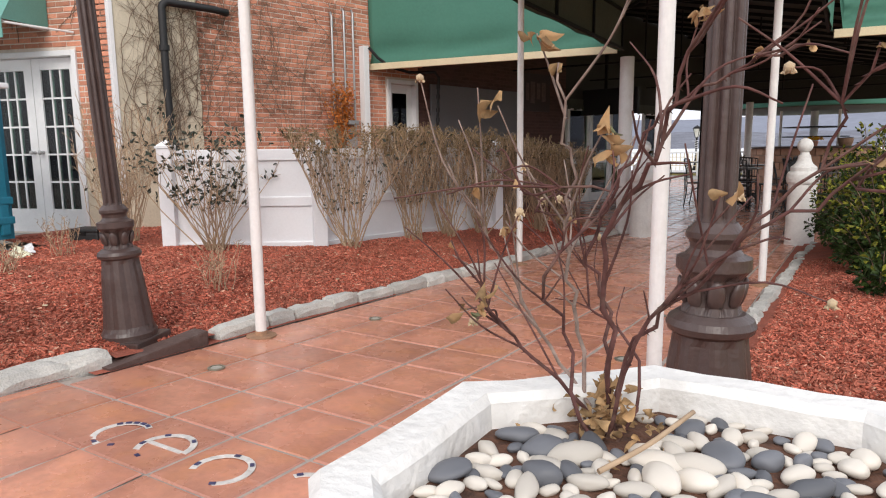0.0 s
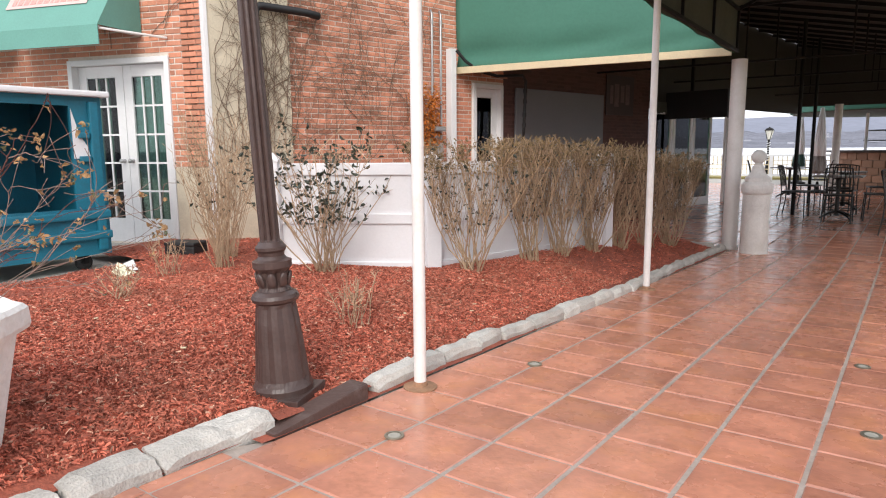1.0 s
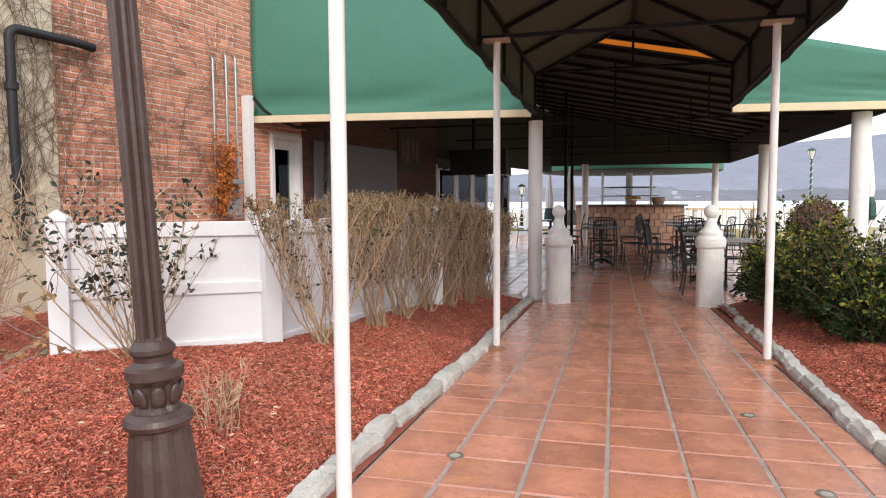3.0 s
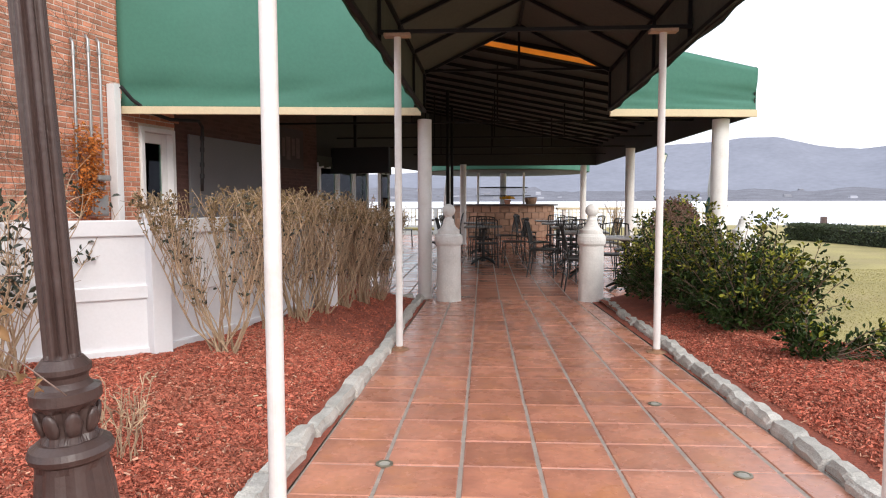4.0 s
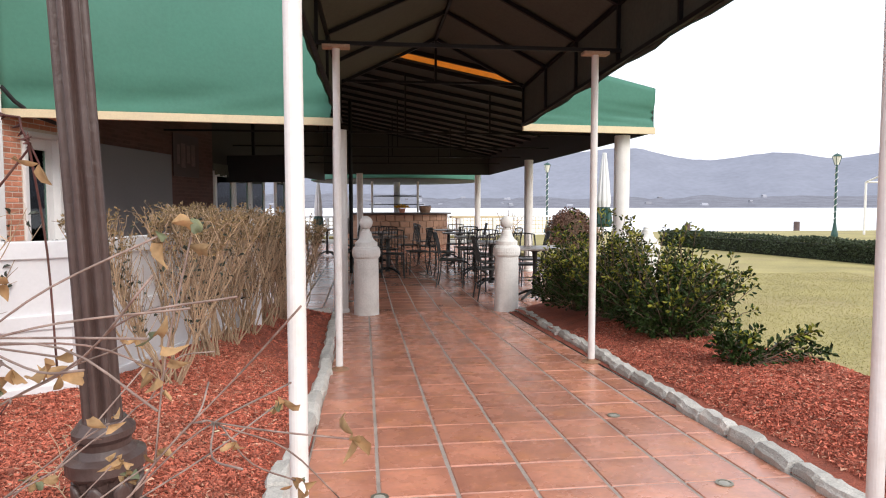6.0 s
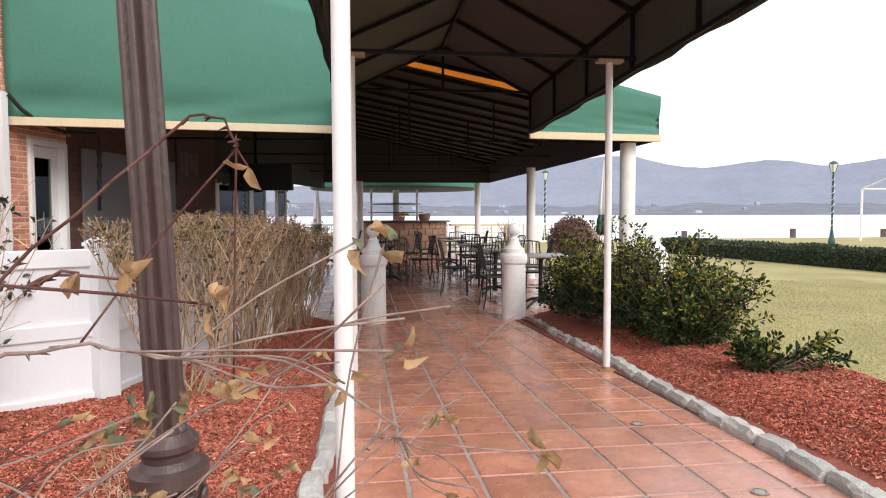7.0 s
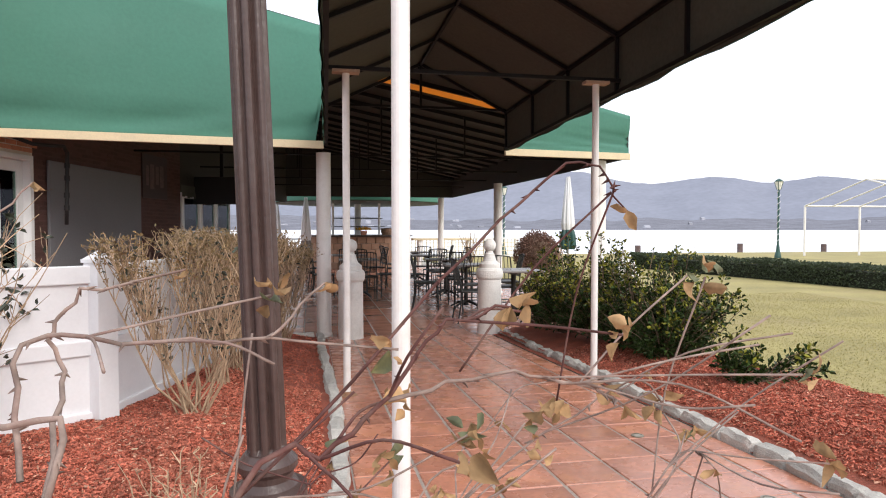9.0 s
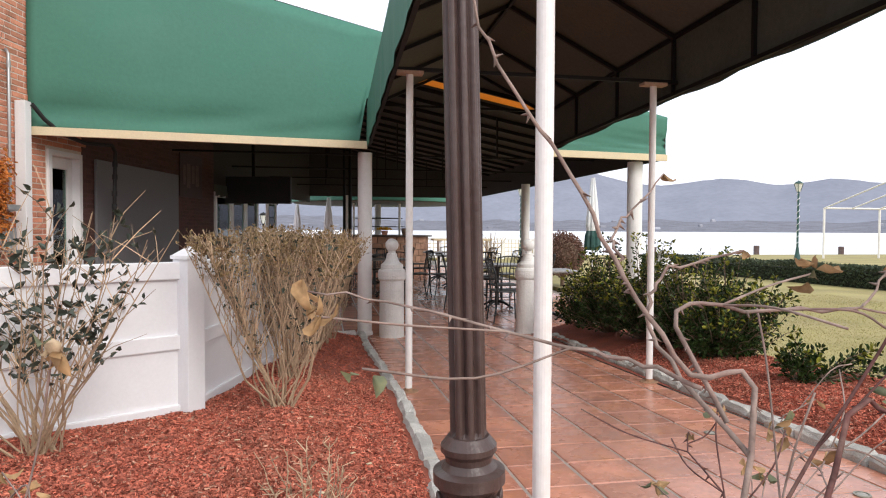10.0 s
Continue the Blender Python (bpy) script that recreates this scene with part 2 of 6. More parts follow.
def lathe(profile, seg=24, bm=None, m=None, flutes=0, depth=0.0, fl_from=-1e9, fl_to=1e9):
    """A turned form from (radius, height) pairs; flutes press grooves between two heights."""
    bm = bm or bmesh.new()
    rings = []
    for r, z in profile:
        ring = []
        for i in range(seg):
            a = 2 * math.pi * i / seg
            rr = r
            if flutes and fl_from <= z <= fl_to:
                rr = r - depth * (0.5 + 0.5 * math.cos(a * flutes)) ** 2
            p = Vector((rr * math.cos(a), rr * math.sin(a), z))
            ring.append(bm.verts.new(m @ p if m else p))
        rings.append(ring)
    for a, b in zip(rings, rings[1:]):
        for i in range(seg):
            bm.faces.new((a[i], a[(i + 1) % seg], b[(i + 1) % seg], b[i]))
    bm.faces.new(rings[0][::-1])
    bm.faces.new(rings[-1])
    return bm


def rod(a, b, r, bm=None, seg=8, r2=None):
    """A straight round bar from a to b."""
    bm = bm or bmesh.new()
    a, b = Vector(a), Vector(b)
    q = (b - a).to_track_quat("Z", "Y").to_matrix().to_4x4()
    n = (b - a).length
    return lathe([(r, 0), (r if r2 is None else r2, n)], seg, bm, Matrix.Translation(a) @ q)


def beam(a, b, w, h, bm=None):
    """A straight bar of w by h from a to b, its h upright."""
    bm = bm or bmesh.new()
    a, b = Vector(a), Vector(b)
    q = (b - a).to_track_quat("Y", "Z").to_matrix().to_4x4()
    return add_box(bm, (-w / 2, 0, -h / 2), (w / 2, (b - a).length, h / 2), Matrix.Translation(a) @ q)


def tube_data(V, F, pts, r0, r1, seg=5):
    """Append a tapered tube along pts to the lists V, F."""
    n = len(pts)
    base = len(V)
    last = q = None
    for i, p in enumerate(pts):
        p = Vector(p)
        d = Vector(pts[min(i + 1, n - 1)]) - Vector(pts[max(i - 1, 0)])
        if d.length < 1e-9:
            d = Vector((0, 0, 1))
        q = d.to_track_quat("Z", "Y") if last is None else last.rotation_difference(d) @ q
        last = d
        r = r0 + (r1 - r0) * i / (n - 1)
        for k in range(seg):
            a = 2 * math.pi * k / seg
            V.append(p + q @ Vector((r * math.cos(a), r * math.sin(a), 0)))
    for i in range(n - 1):
        for k in range(seg):
            a, b = base + i * seg + k, base + i * seg + (k + 1) % seg
            F.append((a, b, b + seg, a + seg))
    F.append(tuple(base + (n - 1) * seg + k for k in range(seg)))


def leaf_data(V, F, p, d, size, width=0.45, fold=0.25, rng=random):
    """Append one folded leaf at p pointing along d: four small faces."""
    d = Vector(d).normalized()
    s = d.cross(Vector((rng.uniform(-1, 1), rng.uniform(-1, 1), rng.uniform(-1, 1))))
    if s.length < 1e-3:
        s = Vector((1, 0, 0))
    s.normalize()
    n = s.cross(d)
    b = len(V)
    w = size * width
    V += [p, p + d * size * 0.5 + n * size * -0.06, p + d * size + n * size * fold * -0.6,
          p + d * size * 0.4 + s * w * 0.5 + n * w * fold, p + d * size * 0.75 + s * w * 0.36 + n * w * fold,
          p + d * size * 0.4 - s * w * 0.5 + n * w * fold, p + d * size * 0.75 - s * w * 0.36 + n * w * fold]
    F += [(b, b + 1, b + 3), (b + 1, b + 2, b + 4, b + 3), (b, b + 5, b + 1), (b + 1, b + 5, b + 6, b + 2)]


def slab(poly, z0, z1, bm=None):
    """An upright prism over a plan polygon."""
    bm = bm or bmesh.new()
    lo = [bm.verts.new((x, y, z0)) for x, y in poly]
    hi = [bm.verts.new((x, y, z1)) for x, y in poly]
    bm.faces.new(lo[::-1])
    bm.faces.new(hi)
    n = len(poly)
    for i in range(n):
        bm.faces.new((lo[i], lo[(i + 1) % n], hi[(i + 1) % n], hi[i]))
    return bm


def walk_z(y):
    """Height of the walkway, which falls gently towards the patio."""
    return min(max(0.018 - 0.034 * (y - 4.315), -0.2), 0.066)


def frame_at(p, d, z=0.0):
    """A pose whose x runs along the plan direction d from the plan point p."""
    return Matrix.Translation((p[0], p[1], z)) @ Matrix.Rotation(math.atan2(d[1], d[0]), 4, "Z")


PATIO_Z = -0.2
CORNER = (-8.49, 6.48)
ALONG = (0.208, 0.978)
DOORWALL = (-0.951, -0.309)


# ---- ground, water, distance ----
def ground_plane():
    V, F = [], []
    # the river bed and land: one sheet to the horizon
    V += [(-4000, -4000, -4), (4000, -4000, -4), (4000, 4000, -4), (-4000, 4000, -4)]
    F.append((0, 1, 2, 3))
    me = raw_mesh("ground", V, F)
    tagged(part("ground", me, M_SHORE), "dull grey-brown land sheet under river and terrace", "ground", kind="structure")


ground_plane()
tagged(part("water", box((-3000, 34.0, -3.0), (3000, 1600, -1.6)), M_WATER), "wide pale river, the overcast sky's reflection put into its colour", "river", kind="structure")


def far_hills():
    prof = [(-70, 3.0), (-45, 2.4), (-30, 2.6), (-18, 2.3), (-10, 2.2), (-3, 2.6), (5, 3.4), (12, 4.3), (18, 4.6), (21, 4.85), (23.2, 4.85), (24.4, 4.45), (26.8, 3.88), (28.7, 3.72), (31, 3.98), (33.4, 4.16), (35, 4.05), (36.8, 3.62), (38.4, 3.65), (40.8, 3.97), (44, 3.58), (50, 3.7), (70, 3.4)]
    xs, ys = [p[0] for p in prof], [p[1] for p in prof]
    for name, dist, k, zlow, mat, lab in (("hill_range", 2600, 1.0, -4, M_HILL, "wooded hills across the river, tinted blue-grey for haze"),
                                          ("far_shore", 1600, 0.27, -4, M_SHORE, "low far bank with woods and scattered houses, haze put into its colour")):
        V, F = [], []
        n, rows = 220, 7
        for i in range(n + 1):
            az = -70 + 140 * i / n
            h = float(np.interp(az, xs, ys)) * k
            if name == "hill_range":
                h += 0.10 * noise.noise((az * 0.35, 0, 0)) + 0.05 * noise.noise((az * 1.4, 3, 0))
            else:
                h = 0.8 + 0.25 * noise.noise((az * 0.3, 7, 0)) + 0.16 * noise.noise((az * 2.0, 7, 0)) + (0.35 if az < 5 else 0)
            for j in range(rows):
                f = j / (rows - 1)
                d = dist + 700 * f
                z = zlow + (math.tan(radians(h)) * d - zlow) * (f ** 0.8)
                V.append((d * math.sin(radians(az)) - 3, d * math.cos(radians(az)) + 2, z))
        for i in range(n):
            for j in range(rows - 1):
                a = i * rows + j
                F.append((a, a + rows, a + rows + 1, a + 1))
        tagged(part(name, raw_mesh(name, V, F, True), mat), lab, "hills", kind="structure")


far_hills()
# the terrace of land that carries lawn, beds and buildings
tagged(part("lawn", slab([(-1.7, -12), (60, -12), (60, 34.3), (-60, 34.3), (-60, 30.41), (0.4, 30.41), (0.4, 10.62), (-1.7, 10.62)], -3.0, -0.12), M_LAWN), "pale green-yellow winter lawn", "lawn", kind="structure")
tagged(part("concrete_apron", slab([(-30, -12), (-7.4, -12), (-7.4, 5.2), (-8.2, 6.6), (-12, 7.5), (-30, 12)], -3.0, 0.02), M_CONCRETE), "worn concrete paving by the back doors", "pavement", kind="structure")


# ---- walkway and patio bed ----
def walkway_bed():
    ys = [-6, 2.9, 3.45, 3.55, 4.315, 10.72]
    V, F = [], []
    for y in ys:
        for x in (-4.21 if y < 3.5 else -4.145, -2.08):
            V.append((x, y, walk_z(y) - 0.005))
            V.append((x, y, -3))
    for i in range(len(ys) - 1):
        a = 4 * i
        F += [(a, a + 2, a + 6, a + 4), (a, a + 4, a + 5, a + 1), (a + 2, a + 3, a + 7, a + 6)]
    return raw_mesh("walkway", V, F)


walkway = tagged(part("walkway", walkway_bed(), M_GROUT), "glazed terracotta tile walkway with grey grout joints", "walkway", kind="structure")
patio = tagged(part("patio", slab([(-9.0, 10.73), (0.39, 10.73), (0.39, 27), (-9.0, 27)], -3, PATIO_Z - 0.005), M_GROUT), "terracotta tiled dining patio", "patio", kind="structure")


# ---- planting beds ----
def right_bed_edge(y):
    return float(np.interp(y, (4.5, 6.3, 6.8, 7.2, 7.6, 8.5, 9.5, 10.5), (-0.42, -0.48, -0.50, -0.60, -0.62, -0.78, -0.95, -1.05))) + 0.03 * math.sin(y * 5.1)


def mulch_z(x, y):
    """Top of the mulch: a little over the kerb, mounded away from it."""
    if x > -3:
        e = min(max((x + 1.97) / 0.4, 0), 1)
        drop = min(max((right_bed_edge(y) - x) / 0.3, 0), 1)
        h = walk_z(y) + 0.03 + 0.10 * e
        h = -0.125 + (h + 0.125) * drop if drop < 1 else h
    else:
        e = min(max((-4.25 - x) / 0.75, 0), 1)
        far = min(max((-6.3 - x) / 2.0, 0), 1)
        h = walk_z(y) + 0.035 + 0.115 * e - 0.10 * far * min(max((6.2 - y) / 2, 0), 1)
        crest = max(0.25, 1 - abs(x + 4.9) / 0.55)
        h += 0.09 * crest * e * (1 - far) * min(max((y - 4.8) / 1.2, 0), 1) * min(max((10.2 - y) / 1.5, 0), 1)
    return h + 0.018 * noise.noise((x * 2.2, y * 2.2, 0)) + 0.010 * noise.noise((x * 7, y * 7, 4))


def bed(name, label, x0, x1, y0, y1, step, keep):
    V, F = [], []
    nx, ny = int((x1 - x0) / step), int((y1 - y0) / step)
    idx = {}
    for j in range(ny + 1):
        for i in range(nx + 1):
            x, y = x0 + (x1 - x0) * i / nx, y0 + (y1 - y0) * j / ny
            idx[i, j] = len(V)
            V.append((x, y, mulch_z(x, y)))
    for j in range(ny):
        for i in range(nx):
            c = ((x0 + (x1 - x0) * (i + 0.5) / nx), (y0 + (y1 - y0) * (j + 0.5) / ny))
            if keep(*c):
                F.append((idx[i, j], idx[i + 1, j], idx[i + 1, j + 1], idx[i, j + 1]))
    return tagged(part(name, raw_mesh(name, V, F, True), M_MULCH), label, "mulch bed", kind="structure")


def left_bed_ok(x, y):
    return x < (-4.27 if y < 3.6 else -4.20) and y < 10.6 and (x > -7.9 + 0.1 * math.sin(y * 1.7) or y > 5.3) and (y < 6.6 or x > -8.5 + (y - 6.5) * 0.21)


def right_bed_ok(x, y):
    return x < right_bed_edge(y) and -6 < y < 10.6


left_bed = bed("mulch_bed", "bed of shredded red-brown bark mulch", -9.0, -4.2, -6, 10.6, 0.08, left_bed_ok)
right_bed = bed("mulch_bed", "strip bed of red bark mulch beside the lawn", -2.0, -0.3, -6, 10.6, 0.08, right_bed_ok)


def chips(parent, n, region, keep, seed, material=None):
    """Shredded bark lying on a bed, as small bent slivers."""
    rng = random.Random(seed)
    V, F = [], []
    while len(F) < n * 2:
        x, y = rng.uniform(region[0], region[1]), rng.uniform(region[2], region[3])
        if not keep(x, y) or -4.275 - (0.09 if y < 3.6 else 0) < x < -1.92:
            continue
        z = mulch_z(x, y) + rng.uniform(0.001, 0.008)
        a, l, w = rng.uniform(0, 6.283), 0.005 + 0.016 * rng.random() ** 2, rng.uniform(0.0009, 0.0023)
        c, s = math.cos(a), math.sin(a)
        t1, t2 = rng.uniform(-0.008, 0.010), rng.uniform(-0.004, 0.004)
        b = len(V)
        for k, (p, q) in enumerate(((-1, -1), (-1, 1), (0, -1), (0, 1), (1, -1), (1, 1))):
            V.append((x + c * l * p - s * w * q, y + s * l * p + c * w * q, z + t1 * p + t2 * q + (0.004 if k in (2, 3) else 0)))
        F += [(b, b + 2, b + 3, b + 1), (b + 2, b + 4, b + 5, b + 3)]
    ob = part("bark_chips", raw_mesh("bark_chips", V, F), material or M_CHIP, parent)
    tagged(ob, kind="stuff")


chips(left_bed, 190000, (-6.8, -4.2, 2.6, 7.4), left_bed_ok, 1)
chips(left_bed, 14000, (-6.8, -4.2, 2.6, 7.4), left_bed_ok, 4, M_CHIP_PALE)
chips(right_bed, 6000, (-1.95, -0.35, 4.2, 8.6), right_bed_ok, 5, M_CHIP_PALE)
chips(left_bed, 50000, (-8.8, -4.2, 2.0, 10.6), left_bed_ok, 2)
chips(right_bed, 90000, (-1.95, -0.35, 4.2, 8.6), right_bed_ok, 3)


# ---- kerbs ----
def soil_strip(x0, x1, y0, y1):
    """Bark and soil caught in the gap between tiles and kerb stones."""
    V, F = [], []
    n = int((y1 - y0) / 0.1)
    for i in range(n + 1):
        y = y0 + (y1 - y0) * i / n
        for x in (x0, x1):
            V.append((x, y, walk_z(y) + 0.004 + 0.004 * noise.noise((x * 9, y * 9, 1))))
        if i:
            F.append((2 * i - 2, 2 * i - 1, 2 * i + 1, 2 * i))
    tagged(part("soil_strip", raw_mesh("soil_strip", V, F), M_MULCH), "narrow line of soil and bark beside the kerb", "soil", kind="structure")


soil_strip(-4.3, -4.205, -6, 3.5)
soil_strip(-4.3, -4.146, 3.5, 10.6)
soil_strip(-2.079, -1.96, -6, 10.6)


def stone_mesh(seed, l, w, h):
    rng = random.Random(seed)
    bm = bmesh.new()
    bm.free()
    bm = box((-w / 2, -l / 2, -0.08), (w / 2, l / 2, h))
    bmesh.ops.subdivide_edges(bm, edges=bm.edges[:], cuts=4, use_grid_fill=True)
    off = rng.uniform(0, 50)
    for v in bm.verts:
        p = v.co
        # soften the arrises, then roughen the faces
        ex, ey, ez = abs(p.x) / (w / 2), abs(p.y) / (l / 2), (p.z / h if p.z > 0 else 0)
        if ex > 0.9 and ez > 0.9:
            p.x *= 0.80
            p.z -= 0.016
        if ey > 0.9 and (ex > 0.9 or ez > 0.9):
            p.y *= 0.955
            p.z -= 0.007
        d = noise.noise_vector((p.x * 9 + off, p.y * 9, p.z * 9)) * 0.016 + noise.noise_vector((p.x * 30 + off, p.y * 30, p.z * 30)) * 0.005
        v.co += d
    return mesh_of(bm, "stone")


def kerb(name, label, path, seed, sizes, w, h, skip=None):
    root = thing(name, label, "kerb", kind="structure")
    rng = random.Random(seed)
    s, total = 0.0, 0.0
    pts = [Vector((*p, 0)) for p in path]
    lens = [(b - a).length for a, b in zip(pts, pts[1:])]
    total = sum(lens)

    def at(s):
        for a, b, l in zip(pts, pts[1:], lens):
            if s <= l:
                return a + (b - a) * (s / l), (b - a).normalized()
            s -= l
        return pts[-1], (pts[-1] - pts[-2]).normalized()
    i = 0
    while s < total:
        l = rng.uniform(*sizes)
        p, d = at(s + l / 2)
        if not (skip and skip(p.y)):
            hh = h(p.y) * rng.uniform(0.88, 1.12)
            me = stone_mesh(seed * 100 + i, l - 0.012, w * rng.uniform(0.9, 1.1), hh)
            m = Matrix.Translation((p.x + rng.uniform(-0.012, 0.012), p.y, walk_z(p.y))) @ Matrix.Rotation(math.atan2(d.y, d.x) - math.pi / 2 + rng.uniform(-0.05, 0.05), 4, "Z") @ Matrix.Rotation(rng.uniform(-0.03, 0.03), 4, "X")
            part("stone", me, M_GRANITE, root, at=m)
        s += l
        i += 1
    return root


kerb("kerb", "row of rough grey granite kerb stones edging the walkway", [(-4.29, -6.0), (-4.275, 3.47)], 3, (0.27, 0.36), 0.14, lambda y: 0.068)
kerb("kerb", "row of low rough granite kerb stones edging the mulch", [(-4.235, 4.13), (-4.225, 5.2), (-4.20, 6.08)], 5, (0.2, 0.42), 0.10, lambda y: 0.062)
kerb("kerb", "row of low rough granite kerb stones set closer to the tiles", [(-4.19, 6.10), (-4.185, 7.3), (-4.215, 8.8), (-4.235, 10.5)], 6, (0.24, 0.42), 0.09, lambda y: 0.062)
kerb("kerb", "thin stone edging where the bed meets the patio", [(-4.3, 10.6), (-6.9, 10.3)], 8, (0.3, 0.5), 0.1, lambda y: 0.08)
kerb("kerb", "row of rounded grey granite kerb stones by the lawn side bed", [(-2.035, 3.95), (-2.035, 5.6), (-2.01, 6.7), (-1.965, 7.8), (-1.955, 9.2), (-1.91, 10.45)], 7, (0.16, 0.30), 0.100, lambda y: 0.058)
tb = box((-0.05, 0, -0.06), (0.05, 0.5, 0.055), 0.012)
for v in tb.verts:
    if v.co.y < 0.1:
        v.co.z = min(v.co.z, 0.012)
tagged(part("edging_timber", tb, M_BROWNWOOD, at=Matrix.Translation((-4.20, 3.56, 0.045))), "short brown painted timber filling a gap in the kerb", "timber")


# ---- the brick building ----
SIDE = frame_at(CORNER, ALONG)                        # x along the side wall, -y outwards
DW_LEN = 6.0
DW = frame_at((CORNER[0] + DOORWALL[0] * DW_LEN, CORNER[1] + DOORWALL[1] * DW_LEN), (-DOORWALL[0], -DOORWALL[1]))


def wall_with_holes(length, height, thick, holes, z0=-0.6):
    """A wall along x with rectangular openings (x0, x1, z0, z1) that go through it."""
    bm = bmesh.new()
    cuts = sorted({0.0, length, *[h[0] for h in holes], *[h[1] for h in holes]})
    for a, b in zip(cuts, cuts[1:]):
        hs = sorted([h for h in holes if h[0] < (a + b) / 2 < h[1]], key=lambda h: h[2])
        z = z0
        for h in hs:
            if h[2] > z:
                add_box(bm, (a, 0, z), (b, thick, h[2]))
            z = h[3]
        if z < height:
            add_box(bm, (a, 0, z), (b, thick, height))
    bmesh.ops.remove_doubles(bm, verts=bm.verts[:], dist=0.0001)
    return bm


SIDE_HOLES = [(3.97, 4.55, -0.2, 1.97)]
DOOR_X0, DOOR_X1 = DW_LEN - 1.76, DW_LEN - 0.52
DW_HOLES = [(DOOR_X0, DOOR_X1, 0.03, 2.02)]
wall_side = tagged(part("wall_side", wall_with_holes(8.8, 4.7, 0.3, SIDE_HOLES), M_MORTAR, at=SIDE), "side wall of weathered red brick with bare vines", "wall", kind="structure")
wall_back = tagged(part("wall_back", wall_with_holes(DW_LEN - 0.3, 4.7, 0.3, DW_HOLES), M_MORTAR, at=DW), "red brick wall with a stuccoed foot and white double doors", "wall", kind="structure")
# rest of the building's shell
sh = bmesh.new()
slab([(-14.2, 4.8), (-13.9, 4.7), (-12.5, 22), (-12.8, 22)], -0.6, 4.7, sh)
slab([(-12.8, 22), (-6.95, 15.3), (-6.8, 15.5), (-12.5, 22.3)], -0.6, 4.7, sh)
tagged(part("wall_rear", sh, M_MORTAR), "plain far walls of the brick building", "wall", kind="structure")
tagged(part("roof", slab([(-14.2, 4.6), (-8.3, 6.5), (-6.5, 15.4), (-12.6, 22.3)], 4.7, 4.9), M_CONCRETE), "flat roof of the brick building", "roof", kind="structure")
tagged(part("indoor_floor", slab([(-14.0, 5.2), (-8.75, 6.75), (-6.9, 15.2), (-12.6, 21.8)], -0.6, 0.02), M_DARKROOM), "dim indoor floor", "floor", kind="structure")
tagged(part("stucco_corner", box((0.004, -0.035, -0.6), (0.96, 0, 4.7)), M_STUCCO, wall_side), "cream stucco strip with bare vine stems")
tagged(part("corner_board", box((-0.035, -0.05, -0.1), (0.012, 0.03, 4.7), 0.006), M_WHITEWOOD, wall_side), "flaking white corner board")
for x0, x1 in ((0, DOOR_X0 - 0.07), (DOOR_X1 + 0.07, DW_LEN - 0.02)):
    part("stucco_foot", box((x0, -0.03, -0.6), (x1, 0, 0.88), 0.005), M_STUCCO, wall_back)


def brick_cells(x0, x1, z0, z1, holes):
    """Places of bricks in running bond, whole and cut, clear of the openings."""
    cells = []
    row = 0
    z = z0
    while z < z1:
        x = x0 - (0.0935 if row % 2 else 0)
        while x < x1:
            a, b = max(x, x0), min(x + 0.176, x1)
            for h in holes:
                if z + 0.051 > h[2] - 0.07 and z < h[3] + 0.045 and b > h[0] - 0.055 and a < h[1] + 0.055:
                    # cut the brick back to the jamb
                    if a < h[0] - 0.055:
                        b = h[0] - 0.055
                    else:
                        a = max(a, h[1] + 0.055)
            if b - a > 0.035:
                cells.append((a, b, z))
            x += 0.187
        z += 0.0605
        row += 1
    return cells


BRICK_MESHES = {}


def brick_mesh(w):
    k = round(w, 2)
    if k not in BRICK_MESHES:
        c, d, h = 0.003, 0.006, 0.0485
        V = [(0, 0, 0), (k, 0, 0), (k, 0, h), (0, 0, h), (c, -d, c), (k - c, -d, c), (k - c, -d, h - c), (c, -d, h - c)]
        F = [(4, 5, 6, 7), (0, 1, 5, 4), (1, 2, 6, 5), (2, 3, 7, 6), (3, 0, 4, 7)]
        me = raw_mesh("brick", V, F)
        me.materials.append(M_BRICK)
        BRICK_MESHES[k] = me
    return BRICK_MESHES[k]


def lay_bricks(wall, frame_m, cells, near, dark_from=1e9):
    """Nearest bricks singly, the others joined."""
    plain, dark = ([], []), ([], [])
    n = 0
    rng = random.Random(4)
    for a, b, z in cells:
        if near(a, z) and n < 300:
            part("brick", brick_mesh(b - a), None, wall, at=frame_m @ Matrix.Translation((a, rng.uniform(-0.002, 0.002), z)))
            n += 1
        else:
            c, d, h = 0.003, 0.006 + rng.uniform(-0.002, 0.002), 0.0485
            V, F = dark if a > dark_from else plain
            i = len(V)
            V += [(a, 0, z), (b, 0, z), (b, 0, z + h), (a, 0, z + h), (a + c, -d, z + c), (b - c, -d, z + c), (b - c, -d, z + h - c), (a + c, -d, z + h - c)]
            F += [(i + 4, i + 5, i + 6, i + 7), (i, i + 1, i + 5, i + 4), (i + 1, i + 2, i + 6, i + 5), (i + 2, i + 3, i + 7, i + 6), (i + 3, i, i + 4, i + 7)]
    for (V, F), mat in ((plain, M_BRICK_REST), (dark, M_BRICK_SHADED)):
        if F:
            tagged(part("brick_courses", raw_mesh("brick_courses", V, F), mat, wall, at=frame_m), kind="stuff")


